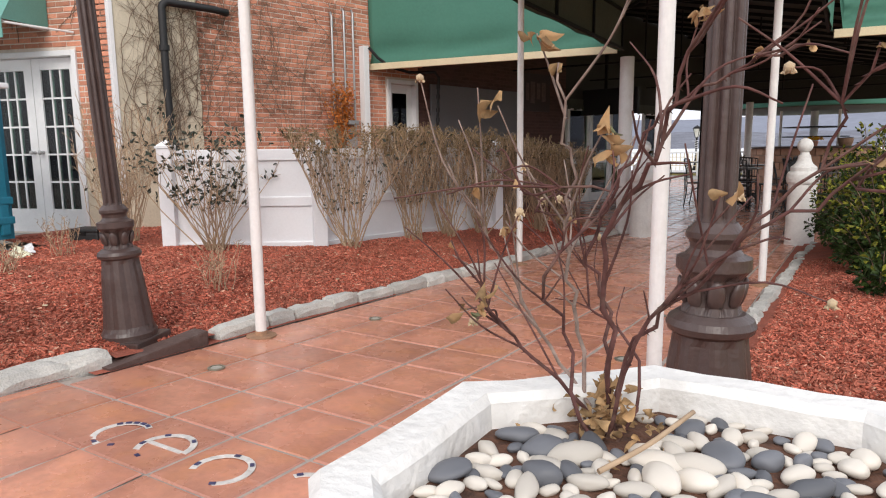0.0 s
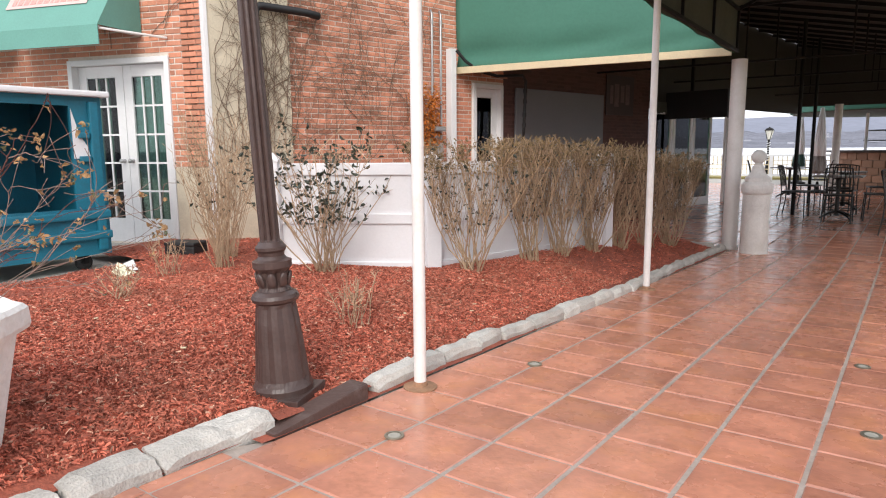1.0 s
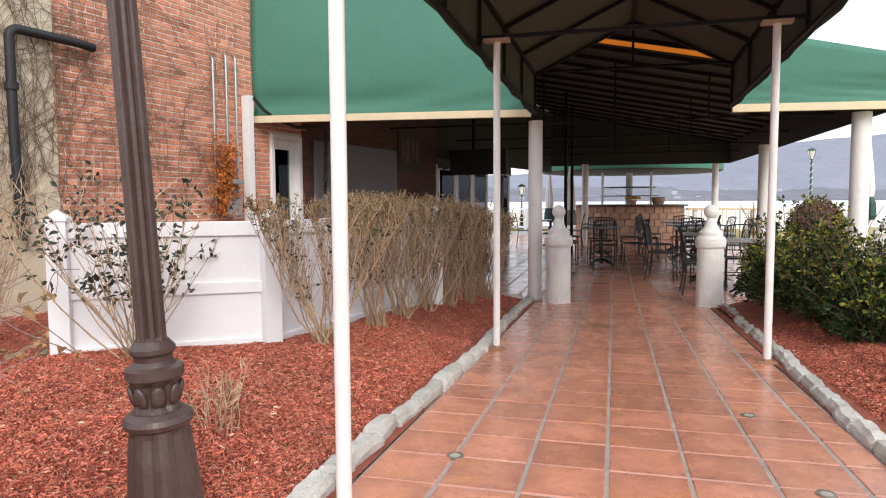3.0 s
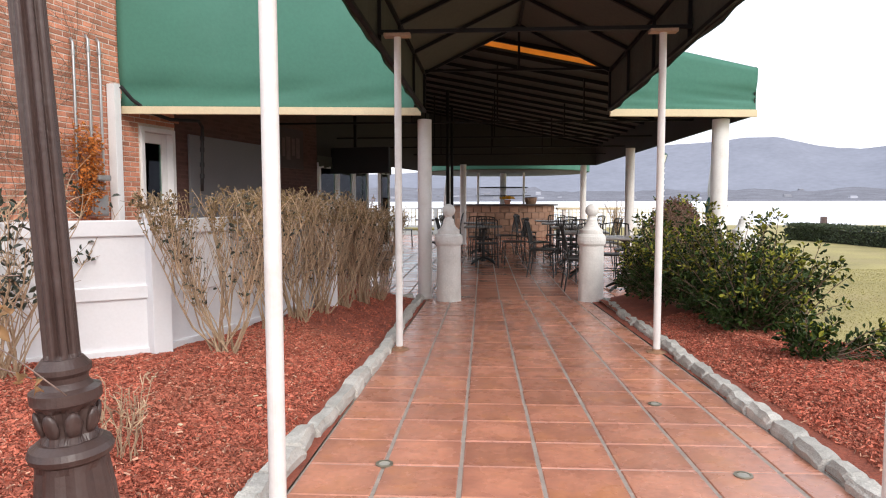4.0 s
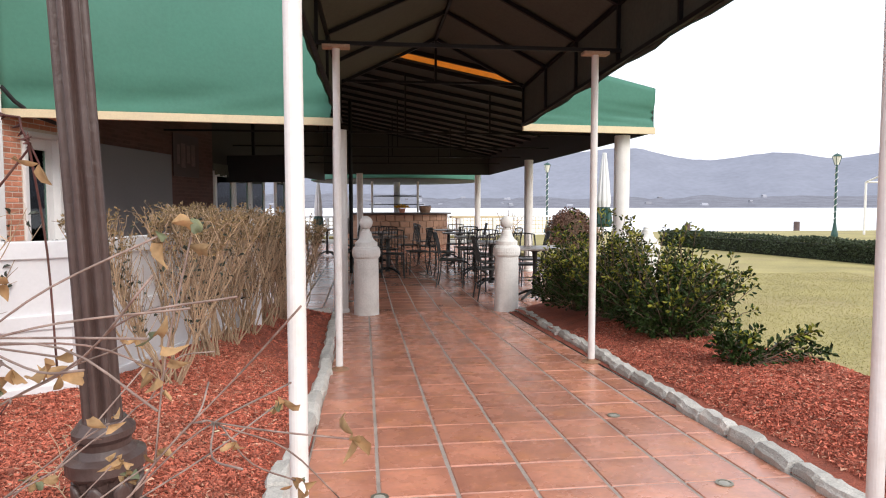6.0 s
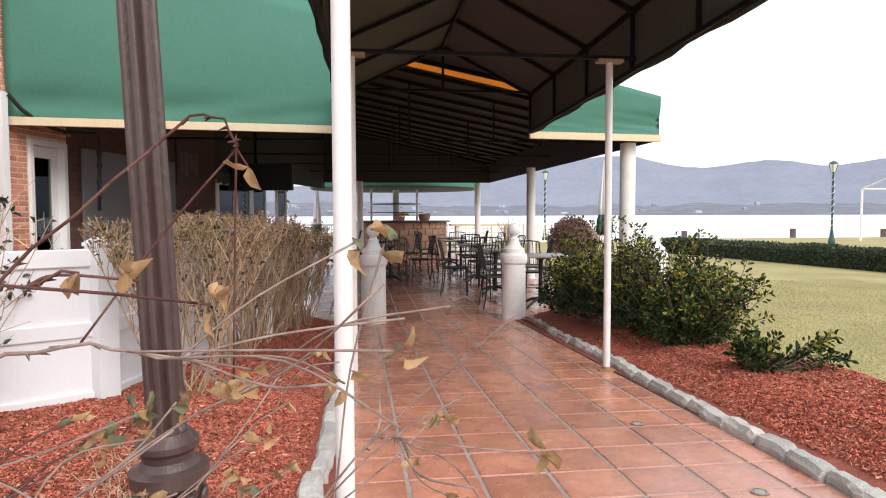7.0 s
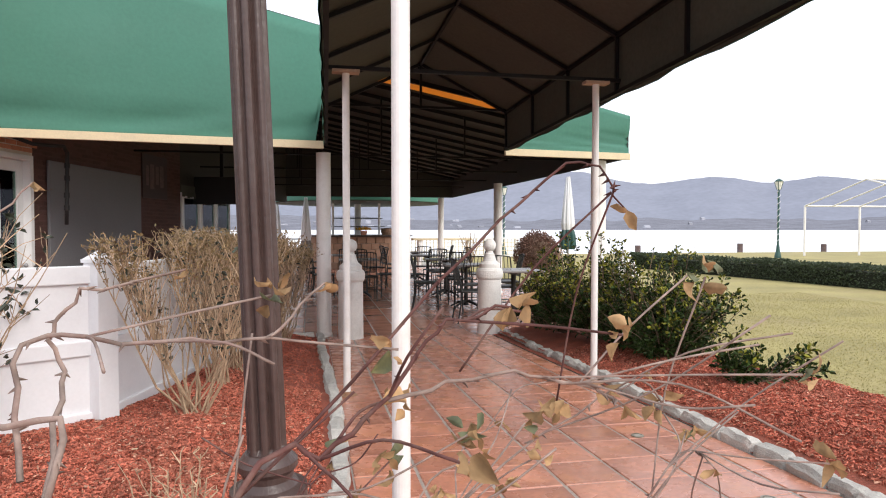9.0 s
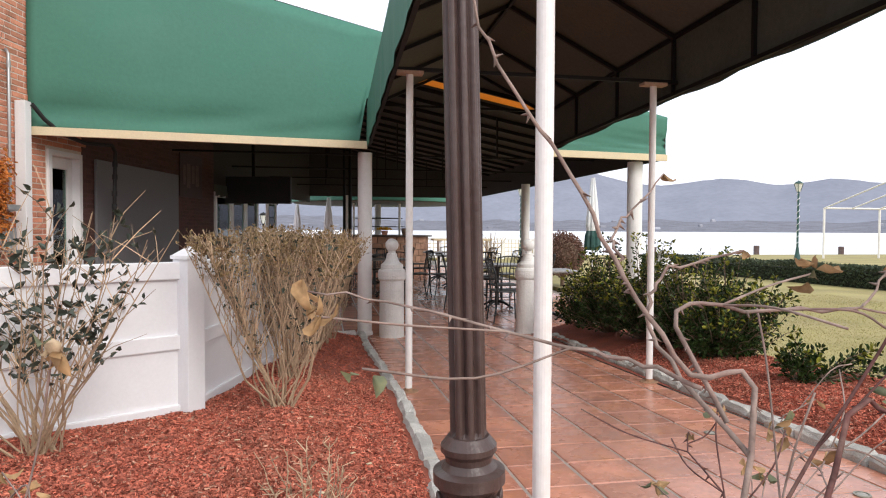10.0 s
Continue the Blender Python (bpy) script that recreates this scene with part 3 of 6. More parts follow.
# door in the side wall under the awning
def glazed_door(name, label, frame_m, x0, x1, z0, z1, leaves, cols, rows, glass_from, y=0.06):
    root = thing(name, label, "door", kind="structure")
    f = bmesh.new()
    w = 0.06
    add_box(f, (x0 - w, -0.03, z0), (x0, 0.12, z1 + w), None, 0.006)
    add_box(f, (x1, -0.03, z0), (x1 + w, 0.12, z1 + w), None, 0.006)
    add_box(f, (x0, -0.03, z1), (x1, 0.12, z1 + w), None, 0.006)
    part("door_frame", f, M_WHITEWOOD, root, at=frame_m)
    lw = (x1 - x0) / leaves
    for i in range(leaves):
        a, b = x0 + i * lw + 0.003, x0 + (i + 1) * lw - 0.003
        lf = bmesh.new()
        st = min(0.11, lw * 0.19)
        ga, gb, gz0, gz1 = a + st, b - st, z0 + glass_from, z1 - 0.13
        add_box(lf, (a, y, z0), (ga, y + 0.045, z1 - 0.004), None, 0.003)
        add_box(lf, (gb, y, z0), (b, y + 0.045, z1 - 0.004), None, 0.003)
        add_box(lf, (ga, y + 0.002, z0), (gb, y + 0.043, gz0), None, 0.003)
        add_box(lf, (ga, y + 0.002, gz1), (gb, y + 0.043, z1 - 0.004), None, 0.003)
        leaf = part("door_leaf", lf, M_WHITEWOOD, root, at=frame_m)
        mt = bmesh.new()
        for c in range(1, cols):
            x = ga + (gb - ga) * c / cols
            add_box(mt, (x - 0.010, y + 0.004, gz0), (x + 0.010, y + 0.040, gz1))
        for r in range(1, rows):
            z = gz0 + (gz1 - gz0) * r / rows
            add_box(mt, (ga, y + 0.006, z - 0.010), (gb, y + 0.038, z + 0.010))
        if cols * rows > 1:
            part("muntins", mt, M_WHITEWOOD, leaf, at=frame_m)
        else:
            mt.free()
        for c in range(cols):
            for r in range(rows):
                pa, pb = ga + (gb - ga) * c / cols, ga + (gb - ga) * (c + 1) / cols
                q0, q1 = gz0 + (gz1 - gz0) * r / rows, gz0 + (gz1 - gz0) * (r + 1) / rows
                part("pane", box((pa + 0.004, y + 0.018, q0 + 0.004), (pb - 0.004, y + 0.024, q1 - 0.004)), M_GLASS, leaf, at=frame_m)
        kx = b - st / 2 if i == 0 else a + st / 2
        kb = lathe([(0.022, 0), (0.022, 0.006), (0.01, 0.012), (0.01, 0.035), (0.024, 0.045), (0.026, 0.06), (0.014, 0.072)], 12)
        part("door_knob", kb, M_GREYPIPE, leaf, "round metal knob", smooth=True, at=frame_m @ pose(kx, y, z0 + 0.92, 90, 0, 0))
    return root


glazed_door("door_1", "white french double doors with small panes and dark room behind", DW, DOOR_X0, DOOR_X1, 0.03, 2.0, 2, 3, 5, 0.27)
glazed_door("door_2", "white painted door with one tall dark glass pane", SIDE, 4.0, 4.52, -0.19, 1.94, 1, 1, 1, 0.45)
M_CURTAIN = node_mat("sage_curtain", (0.16, 0.24, 0.19), 0.9, var=0.25, scale=14, bump=0.1)
cv, cf = [], []
for i in range(49):
    x = DOOR_X0 + (DOOR_X1 - DOOR_X0) * i / 48
    for z in (0.08, 1.96):
        cv.append((x, 0.26 + 0.025 * math.sin(i * 1.3), z))
    if i:
        cf.append((2 * i - 2, 2 * i, 2 * i + 1, 2 * i - 1))
cur = part("curtain", raw_mesh("curtain", cv, cf, True), M_CURTAIN, at=DW)
cur.modifiers.new("cloth", "SOLIDIFY").thickness = 0.004
tagged(cur, "sage green curtain hanging inside the glass doors", "curtain")
# grey panel, dark poster and screen on the shaded wall
tagged(part("wall_panel", box((4.85, -0.05, -0.1), (7.2, -0.012, 1.98), 0.008), node_mat("grey_panel", (0.17, 0.17, 0.18), 0.6, var=0.12, scale=1.5, bump=0.05), at=SIDE), "large plain grey panel leaning on the shaded brick wall", "panel")
po = part("poster", box((7.3, -0.03, 1.65), (8.2, -0.012, 2.35)), node_mat("dark_maroon_poster", (0.05, 0.028, 0.026), 0.6, var=0.2, scale=6, bump=0), at=SIDE)
tagged(po, "dark poster with faded pale marks on the brick wall", "poster")
for k, (px, pz, pw, ph) in enumerate(((7.42, 1.85, 0.09, 0.32), (7.56, 1.80, 0.14, 0.40), (7.76, 1.88, 0.11, 0.30), (7.92, 1.84, 0.13, 0.36))):
    part("mark", box((px, -0.034, pz), (px + pw, -0.031, pz + ph)), node_mat("faded_print", (0.14, 0.09, 0.085), 0.7, var=0.5, scale=18, bump=0), po)
tv = thing("television", "large black flat television hung under the awning", "television", at=SIDE @ pose(9.5, -0.35, 1.62))
part("screen_case", box((-0.05, -0.9, 0), (0.05, 0.55, 0.52), 0.012), M_RUBBER, tv)
part("bracket", box((-0.02, -0.2, 0.5), (0.02, -0.14, 1.9)), M_FRAME, tv)


def glass_screen():
    """White framed glazed doors that carry on from the end of the wall."""
    root = thing("glazed_screen", "white framed glass doors closing the patio side", "glass doors", at=SIDE)
    for i, (a, b) in enumerate(((8.9, 9.75), (9.8, 10.6), (10.65, 11.5), (12.2, 12.95))):
        f = bmesh.new()
        for x in (a, b - 0.09):
            add_box(f, (x, 0.0, PATIO_Z), (x + 0.09, 0.05, 1.82), None, 0.004)
        for z in (PATIO_Z, 0.62, 1.72):
            add_box(f, (a + 0.09, 0.004, z), (b - 0.09, 0.046, z + (0.18 if z < 0 else 0.09)))
        part("screen_frame", f, M_WHITEWOOD, root)
        part("pane", box((a + 0.09, 0.02, PATIO_Z + 0.18), (b - 0.09, 0.026, 1.72)), M_GLASS, root)
    v = bmesh.new()
    add_box(v, (8.8, -0.02, 1.82), (13.0, 0.08, 1.95))
    for i in range(36):
        x = 8.85 + i * 0.115
        add_box(v, (x, -0.03, 1.74 + 0.02 * math.sin(i * 2.1)), (x + 0.1, -0.02, 1.83))
    part("scalloped_valance", v, M_UNDER, root)


glass_screen()
# ---- drain pipe, conduits, floodlight on the side wall ----
def bent_pipe(name, label, pts, r, mat, at, rings=(), cat="pipe"):
    V, F = [], []
    tube_data(V, F, pts, r, r, 10)
    root = part(name, raw_mesh(name, V, F, True), mat, at=at)
    tagged(root, label, cat)
    for p in rings:
        part("clamp", lathe([(r * 1.35, -0.03), (r * 1.35, 0.03)], 12), mat, root, at=at @ Matrix.Translation(p))
    return root


arc = [(0.52 + 0.08 * (1 - math.cos(a)), -0.11, 2.52 + 0.08 * math.sin(a)) for a in [i * math.pi / 12 for i in range(7)]]
bent_pipe("drain_pipe", "black drain pipe with a bend on the stucco", [(0.55, -0.11, 0.75), (0.52, -0.11, 1.6), *arc, (1.15, -0.11, 2.60), (1.32, -0.11, 2.58)], 0.042, M_RUBBER, SIDE, [(0.53, -0.11, 1.3), (0.52, -0.11, 2.1)])
for x, z0, z1 in ((2.91, 1.0, 2.82), (3.12, 1.3, 2.9), (3.28, 1.2, 2.9)):
    bent_pipe("conduit", "thin grey electrical conduit on the brick", [(x, -0.05, z0), (x, -0.05, (z0 + z1) / 2), (x, -0.05, z1 - 0.05), (x, -0.02, z1)], 0.016, M_GREYPIPE, SIDE, [(x, -0.05, z1 - 0.15)], "conduit")
fl = thing("floodlight", "small grey outdoor floodlight on a conduit", "floodlight", at=SIDE @ pose(3.14, -0.1, 1.3))
part("head", box((-0.09, -0.10, 0), (0.09, 0.03, 0.06), 0.012), M_GREYPIPE, fl)
part("junction_box", box((-0.05, -0.02, -0.10), (0.05, 0.05, -0.02), 0.006), M_GREYPIPE, fl)
mb = thing("meter_box", "grey metal utility box on the wall", "utility box", at=SIDE @ pose(3.12, -0.09, 0.9))
part("case", box((-0.12, -0.05, 0), (0.12, 0.09, 0.24), 0.01), M_GREYPIPE, mb)
part("cover", box((-0.1, -0.062, 0.02), (0.1, -0.052, 0.2), 0.004), M_GREYPIPE, mb)
tagged(part("awning_post", box((3.40, -0.13, -0.2), (3.50, -0.02, 2.42), 0.006), M_WHITEWOOD, at=SIDE), "weathered white timber post at the awning corner", "post")
bent_pipe("cable", "thick black cable drooping from the post with a hanging lamp string", [(3.49, -0.14, 2.40), (3.6, -0.2, 2.26), (3.8, -0.26, 2.14), (4.1, -0.33, 2.08), (4.4, -0.36, 2.10), (4.62, -0.36, 2.12), (4.7, -0.36, 2.05), (4.68, -0.36, 1.6), (4.66, -0.36, 1.2)], 0.022, M_RUBBER, SIDE, [(4.69, -0.36, 1.9), (4.685, -0.36, 1.75), (4.675, -0.36, 1.55), (4.67, -0.36, 1.4)], "cable")
gl = bpy.data.materials.new("warm_lamp_glow")
gl.use_nodes = True
gl.node_tree.nodes["Principled BSDF"].inputs["Emission Color"].default_value = (1, 0.45, 0.12, 1)
gl.node_tree.nodes["Principled BSDF"].inputs["Emission Strength"].default_value = 3
pl = thing("pendant_lamp", "small glowing orange pendant lamp inside the door", "lamp", at=SIDE @ pose(4.35, 0.9, 1.45))
part("globe", lathe([(0.02, -0.09), (0.07, -0.06), (0.09, 0), (0.07, 0.06), (0.02, 0.09)], 16), gl, pl, smooth=True)
part("cord", rod((0, 0, 0.09), (0, 0, 1.6), 0.006), M_FRAME, pl)

# ---- small awnings over the back doors ----
def door_awning(x0, x1):
    root = thing("door_awning", "faded green canvas door awning with a pale lettered strip", "awning", at=DW)
    b = bmesh.new()
    yo, zt, zv, zb = -0.62, 3.25, 2.30, 2.11
    P = [(x0, -0.02, zt), (x1, -0.02, zt), (x1, yo, zv), (x0, yo, zv), (x0, yo, zb), (x1, yo, zb), (x0, -0.02, zv), (x1, -0.02, zv)]
    vs = [b.verts.new(p) for p in P]
    for f in ((0, 1, 2, 3), (3, 2, 5, 4), (0, 3, 6), (1, 7, 2)):
        b.faces.new([vs[i] for i in f])
    c = part("canvas", b, M_GREEN_FADED, root)
    c.modifiers.new("thick", "SOLIDIFY").thickness = 0.012
    fr = bmesh.new()
    for x in (x0 + 0.02, x1 - 0.02):
        rod((x, -0.02, zv - 0.02), (x, yo + 0.02, zv - 0.02), 0.012, fr)
    rod((x0, yo + 0.02, zv - 0.02), (x1, yo + 0.02, zv - 0.02), 0.012, fr)
    part("awning_frame", fr, M_GREYPIPE, root)
    part("brace", rod((x1 - 0.02, yo + 0.03, zv - 0.03), (x1 + 0.32, -0.02, zv - 0.06), 0.012), M_WHITEPAINT, root)
    s = (zt - zv) / (-0.02 - yo)
    k = Vector((0, 1, s)).normalized()
    mm = Matrix(((1, 0, 0, 0), (0, k.y, -k.z, 0), (0, k.z, k.y, 0), (0, 0, 0, 1)))
    strip = part("sign_strip", box((0.25, 0, 0), (x1 - x0 - 0.25, 0.16, 0.004)), node_mat("pale_sign_strip", (0.62, 0.45, 0.42), 0.7, var=0.08, bump=0), root, "pale pink strip with worn lettering", at=DW @ Matrix.Translation((x0, yo, zv)) @ mm @ Matrix.Translation((0, 0.28, 0.008)))
    red = node_mat("worn_red_print", (0.58, 0.30, 0.27), 0.7, var=0.3, scale=25, bump=0)
    rng = random.Random(5)
    x = 0.32
    while x < x1 - x0 - 0.36:
        w = rng.uniform(0.03, 0.07)
        part("letter_bar", box((x, 0.04, 0.005), (x + w, 0.12, 0.008)), red, strip)
        x += w + 0.025


door_awning(DW_LEN - 2.35, DW_LEN - 0.78)
door_awning(DW_LEN - 4.3, DW_LEN - 2.5)


# ---- dumpster ----
def dumpster():
    m = frame_at((-8.2, 2.97), (0.0, 1.0), 0.02)
    root = thing("dumpster", "teal steel dumpster with white lid and dark open side door", "dumpster", at=m)
    L, W, H, z0 = 2.2, 1.3, 1.5, 0.14
    b = bmesh.new()
    t = 0.03
    add_box(b, (0, 0, z0), (L, W, z0 + 0.04))
    add_box(b, (0, W - t, z0 + 0.04), (L, W, H))
    add_box(b, (0, t, z0 + 0.04), (t, W - t, H))
    add_box(b, (L - t, t, z0 + 0.04), (L, W - t, H))
    # front with its opening
    h0, h1, k0, k1 = 0.78, 1.93, 0.55, 1.42
    add_box(b, (0, 0, z0 + 0.04), (L, t, k0))
    add_box(b, (0, 0, k1), (L, t, H))
    add_box(b, (0, 0, k0), (h0, t, k1))
    add_box(b, (h1, 0, k0), (L, t, k1))
    part("body", b, M_DUMPSTER, root)
    for z in (0.28, 0.46):
        part("rib", box((0.0, -0.045, z), (L, 0.0, z + 0.07), 0.012), M_DUMPSTER, root)
    for x in (0.06, 0.62, 2.08):
        part("upright", box((x, -0.04, z0 + 0.04), (x + 0.08, 0.0, 1.46), 0.012), M_DUMPSTER, root)
    for z in (0.95, 1.15):
        part("side_pocket", box((1.98, -0.045, z), (2.07, -0.002, z + 0.05), 0.01), M_DUMPSTER, root)
    part("lid", box((-0.05, -0.08, H), (L + 0.05, W + 0.05, H + 0.05), 0.015), M_WHITEPLASTIC, root, "white plastic lid")
    tri = bmesh.new()
    vs = [tri.verts.new(p) for p in ((1.94, -0.003, 1.4), (1.94, -0.003, 0.98), (2.08, -0.003, 0.98), (2.06, -0.003, 1.08), (2.0, -0.003, 1.18))]
    ex = bmesh.ops.extrude_face_region(tri, geom=[tri.faces.new(vs)])
    bmesh.ops.translate(tri, vec=(0, -0.004, 0), verts=[g for g in ex["geom"] if isinstance(g, bmesh.types.BMVert)])
    part("torn_sticker", tri, M_WHITEPLASTIC, root, "torn white sticker")
    for x in (0.15, 2.0):
        for y in (0.12, W - 0.12):
            w = part("caster", lathe([(0.04, -0.03), (0.07, -0.02), (0.07, 0.02), (0.04, 0.03)], 16), M_RUBBER, root, at=m @ pose(x, y, 0.07, 90, 0, 0))
            part("fork", box((-0.02, -0.05, 0.0), (0.02, -0.04, 0.1)), M_FRAME, w, at=m @ pose(x, y, 0.06))


dumpster()


# ---- white vinyl enclosure ----
def vinyl_fence():
    root = thing("vinyl_fence", "white vinyl panel enclosure behind winter shrubs", "fence")
    A, B, C2 = (-6.52, 5.62), (-5.446, 6.287), (-4.89, 8.49)
    for p, q in ((A, B), (B, C2)):
        L = math.dist(p, q)
        m = frame_at(p, ((q[0] - p[0]) / L, (q[1] - p[1]) / L))
        b = bmesh.new()
        add_box(b, (0.05, -0.02, 0.86), (L - 0.05, 0.04, 0.955), None, 0.006)
        part("top_rail", b, M_VINYL, root, at=m)
        part("mid_rail", box((0.05, -0.018, 0.475), (L - 0.05, 0.038, 0.555), 0.006), M_VINYL, root, at=m)
        part("bottom_rail", box((0.05, -0.018, -0.05), (L - 0.05, 0.038, 0.17), 0.006), M_VINYL, root, at=m)
        part("panel", box((0.05, 0.0, 0.1), (L - 0.05, 0.022, 0.5)), M_VINYL, root, at=m)
        part("panel", box((0.05, 0.0, 0.54), (L - 0.05, 0.022, 0.9)), M_VINYL, root, at=m)
    for p, ang in ((A, 0.5), (B, 0.9), (C2, 1.32)):
        pst = part("post", box((-0.06, -0.06, -0.2), (0.06, 0.06, 0.97), 0.006), M_VINYL, root, at=pose(*p, 0, 0, 0, math.degrees(ang)))
        cap = bmesh.new()
        add_box(cap, (-0.068, -0.068, 0.97), (0.068, 0.068, 0.99))
        bmesh.ops.create_cone(cap, cap_ends=True, segments=4, radius1=0.09, radius2=0.005, depth=0.05, matrix=Matrix.Translation((0, 0, 1.015)) @ Matrix.Rotation(math.pi / 4, 4, "Z"))
        part("post_cap", cap, M_VINYL, pst, at=pose(*p, 0, 0, 0, math.degrees(ang)))


vinyl_fence()

# ---- entrance canopy over the walkway ----
CX1, RX, EZ, RZ, VZ = -1.88, -3.0, 2.65, 3.22, 2.13
CY0, CY1 = 4.1, 10.55


def cx0(y):
    """The left side of the canopy, which splays out towards its front."""
    return -4.18 - 0.022 * (CY1 - y)


def rise(y):
    """The canopy climbs towards its front with the walkway."""
    return 0.027 * (CY1 - y)



def canopy():
    root = thing("walkway_canopy", "long gabled green canvas canopy with dark lining on steel frame", "canopy")
    for nm, mat in (("canvas", M_GREEN), ("lining", M_UNDER)):
        V, F = [], []
        n = 26
        for i in range(n + 1):
            y = CY0 + (CY1 - CY0) * i / n
            if nm == "canvas":
                pts = [(cx0(y), VZ), (cx0(y), EZ), (RX, RZ), (CX1, EZ), (CX1, VZ)]
            else:
                pts = [(cx0(y) + 0.012, VZ + 0.002), (cx0(y) + 0.012, EZ - 0.008), (RX, RZ - 0.014), (CX1 - 0.012, EZ - 0.008), (CX1 - 0.012, VZ + 0.002)]
            for k, (x, z) in enumerate(pts):
                w = 0.008 * math.sin(i * 2.4) if k in (0, 4) else 0
                V.append((x + w, y, rise(y) + z + (0.012 * math.sin(i * 1.5) if k in (0, 4) else 0)))
        for i in range(n):
            for k in range(4):
                a = i * 5 + k
                F.append((a, a + 1, a + 6, a + 5))
        part(nm, raw_mesh(nm, V, F), mat, root)
    # open front gable
    ys = [CY0 + 0.05, 5.35, 6.4, 7.42, 8.46, 9.5, CY1 - 0.03]
    for y in ys:
        for x in (cx0(y) + 0.03, CX1 - 0.03):
            part("rafter", beam((x, y, rise(y) + EZ - 0.03), (RX, y, rise(y) + RZ - 0.045), 0.036, 0.034), M_FRAME, root)
            part("strut", beam((x, y, rise(y) + VZ + 0.02), (x + 0.0001, y, rise(y) + EZ - 0.03), 0.026, 0.026), M_FRAME, root)
    for xa, xb, z in ((cx0(CY0) + 0.03, cx0(CY1) + 0.03, EZ - 0.03), (CX1 - 0.03, CX1 - 0.03, EZ - 0.03), (cx0(CY0) + 0.035, cx0(CY1) + 0.035, VZ + 0.03), (CX1 - 0.035, CX1 - 0.035, VZ + 0.03), (RX, RX, RZ - 0.05)):
        part("rail", beam((xa, CY0, z + rise(CY0)), (xb, CY1, z), 0.03, 0.03), M_FRAME, root)
    for y in (4.33, 7.36):
        part("tie_bar", beam((cx0(y) + 0.03, y, 2.245 + rise(y)), (CX1 - 0.03, y, 2.245 + rise(y)), 0.028, 0.028), M_FRAME, root)
    for y in (CY1 - 0.03,):
        part("tie_bar", beam((cx0(y) + 0.03, y, EZ), (CX1 - 0.03, y, EZ), 0.028, 0.028), M_FRAME, root)
        part("king_post", beam((RX, y, EZ), (RX + 0.0001, y, RZ - 0.05), 0.028, 0.028), M_FRAME, root)


canopy()


def pole(x, y, top):
    z = walk_z(y)
    root = thing("canopy_pole", "slim white painted steel pole standing on the tiles", "pole", at=pose(x, y, z), group="canopy poles")
    part("shaft", lathe([(0.027, 0.0), (0.027, top - z)], 20), M_WHITEPAINT, root, smooth=False)
    part("foot", lathe([(0.075, 0.0), (0.075, 0.006), (0.034, 0.012), (0.03, 0.03)], 20), node_mat("rusty_foot", (0.30, 0.17, 0.10), 0.9, var=0.4, scale=20, bump=0.4), root, "rust stained foot plate")
    part("top_plate", box((-0.1, -0.045, top - z), (0.1, 0.045, top - z + 0.025), 0.004), node_mat("bare_wood_plate", (0.42, 0.30, 0.22), 0.7, var=0.2, scale=12, bump=0.1), root, "bare wooden bearing plate")


for x, y in ((-4.075, 4.315), (-4.075, 7.36), (-2.166, 4.395), (-2.115, 7.36)):
    pole(x, y, 2.205 + rise(y))


# ---- patio awning ----
AW = frame_at((-7.726, 10.043), (0.9933, 0.1153))
AW_LEN = 7.75


def aw_top(s):
    return 2.70 + 0.20 * (AW_LEN - s)


def aw_pt(s, back=0.0):
    p = AW @ Vector((s, 0, 0))
    return p.x, p.y + back


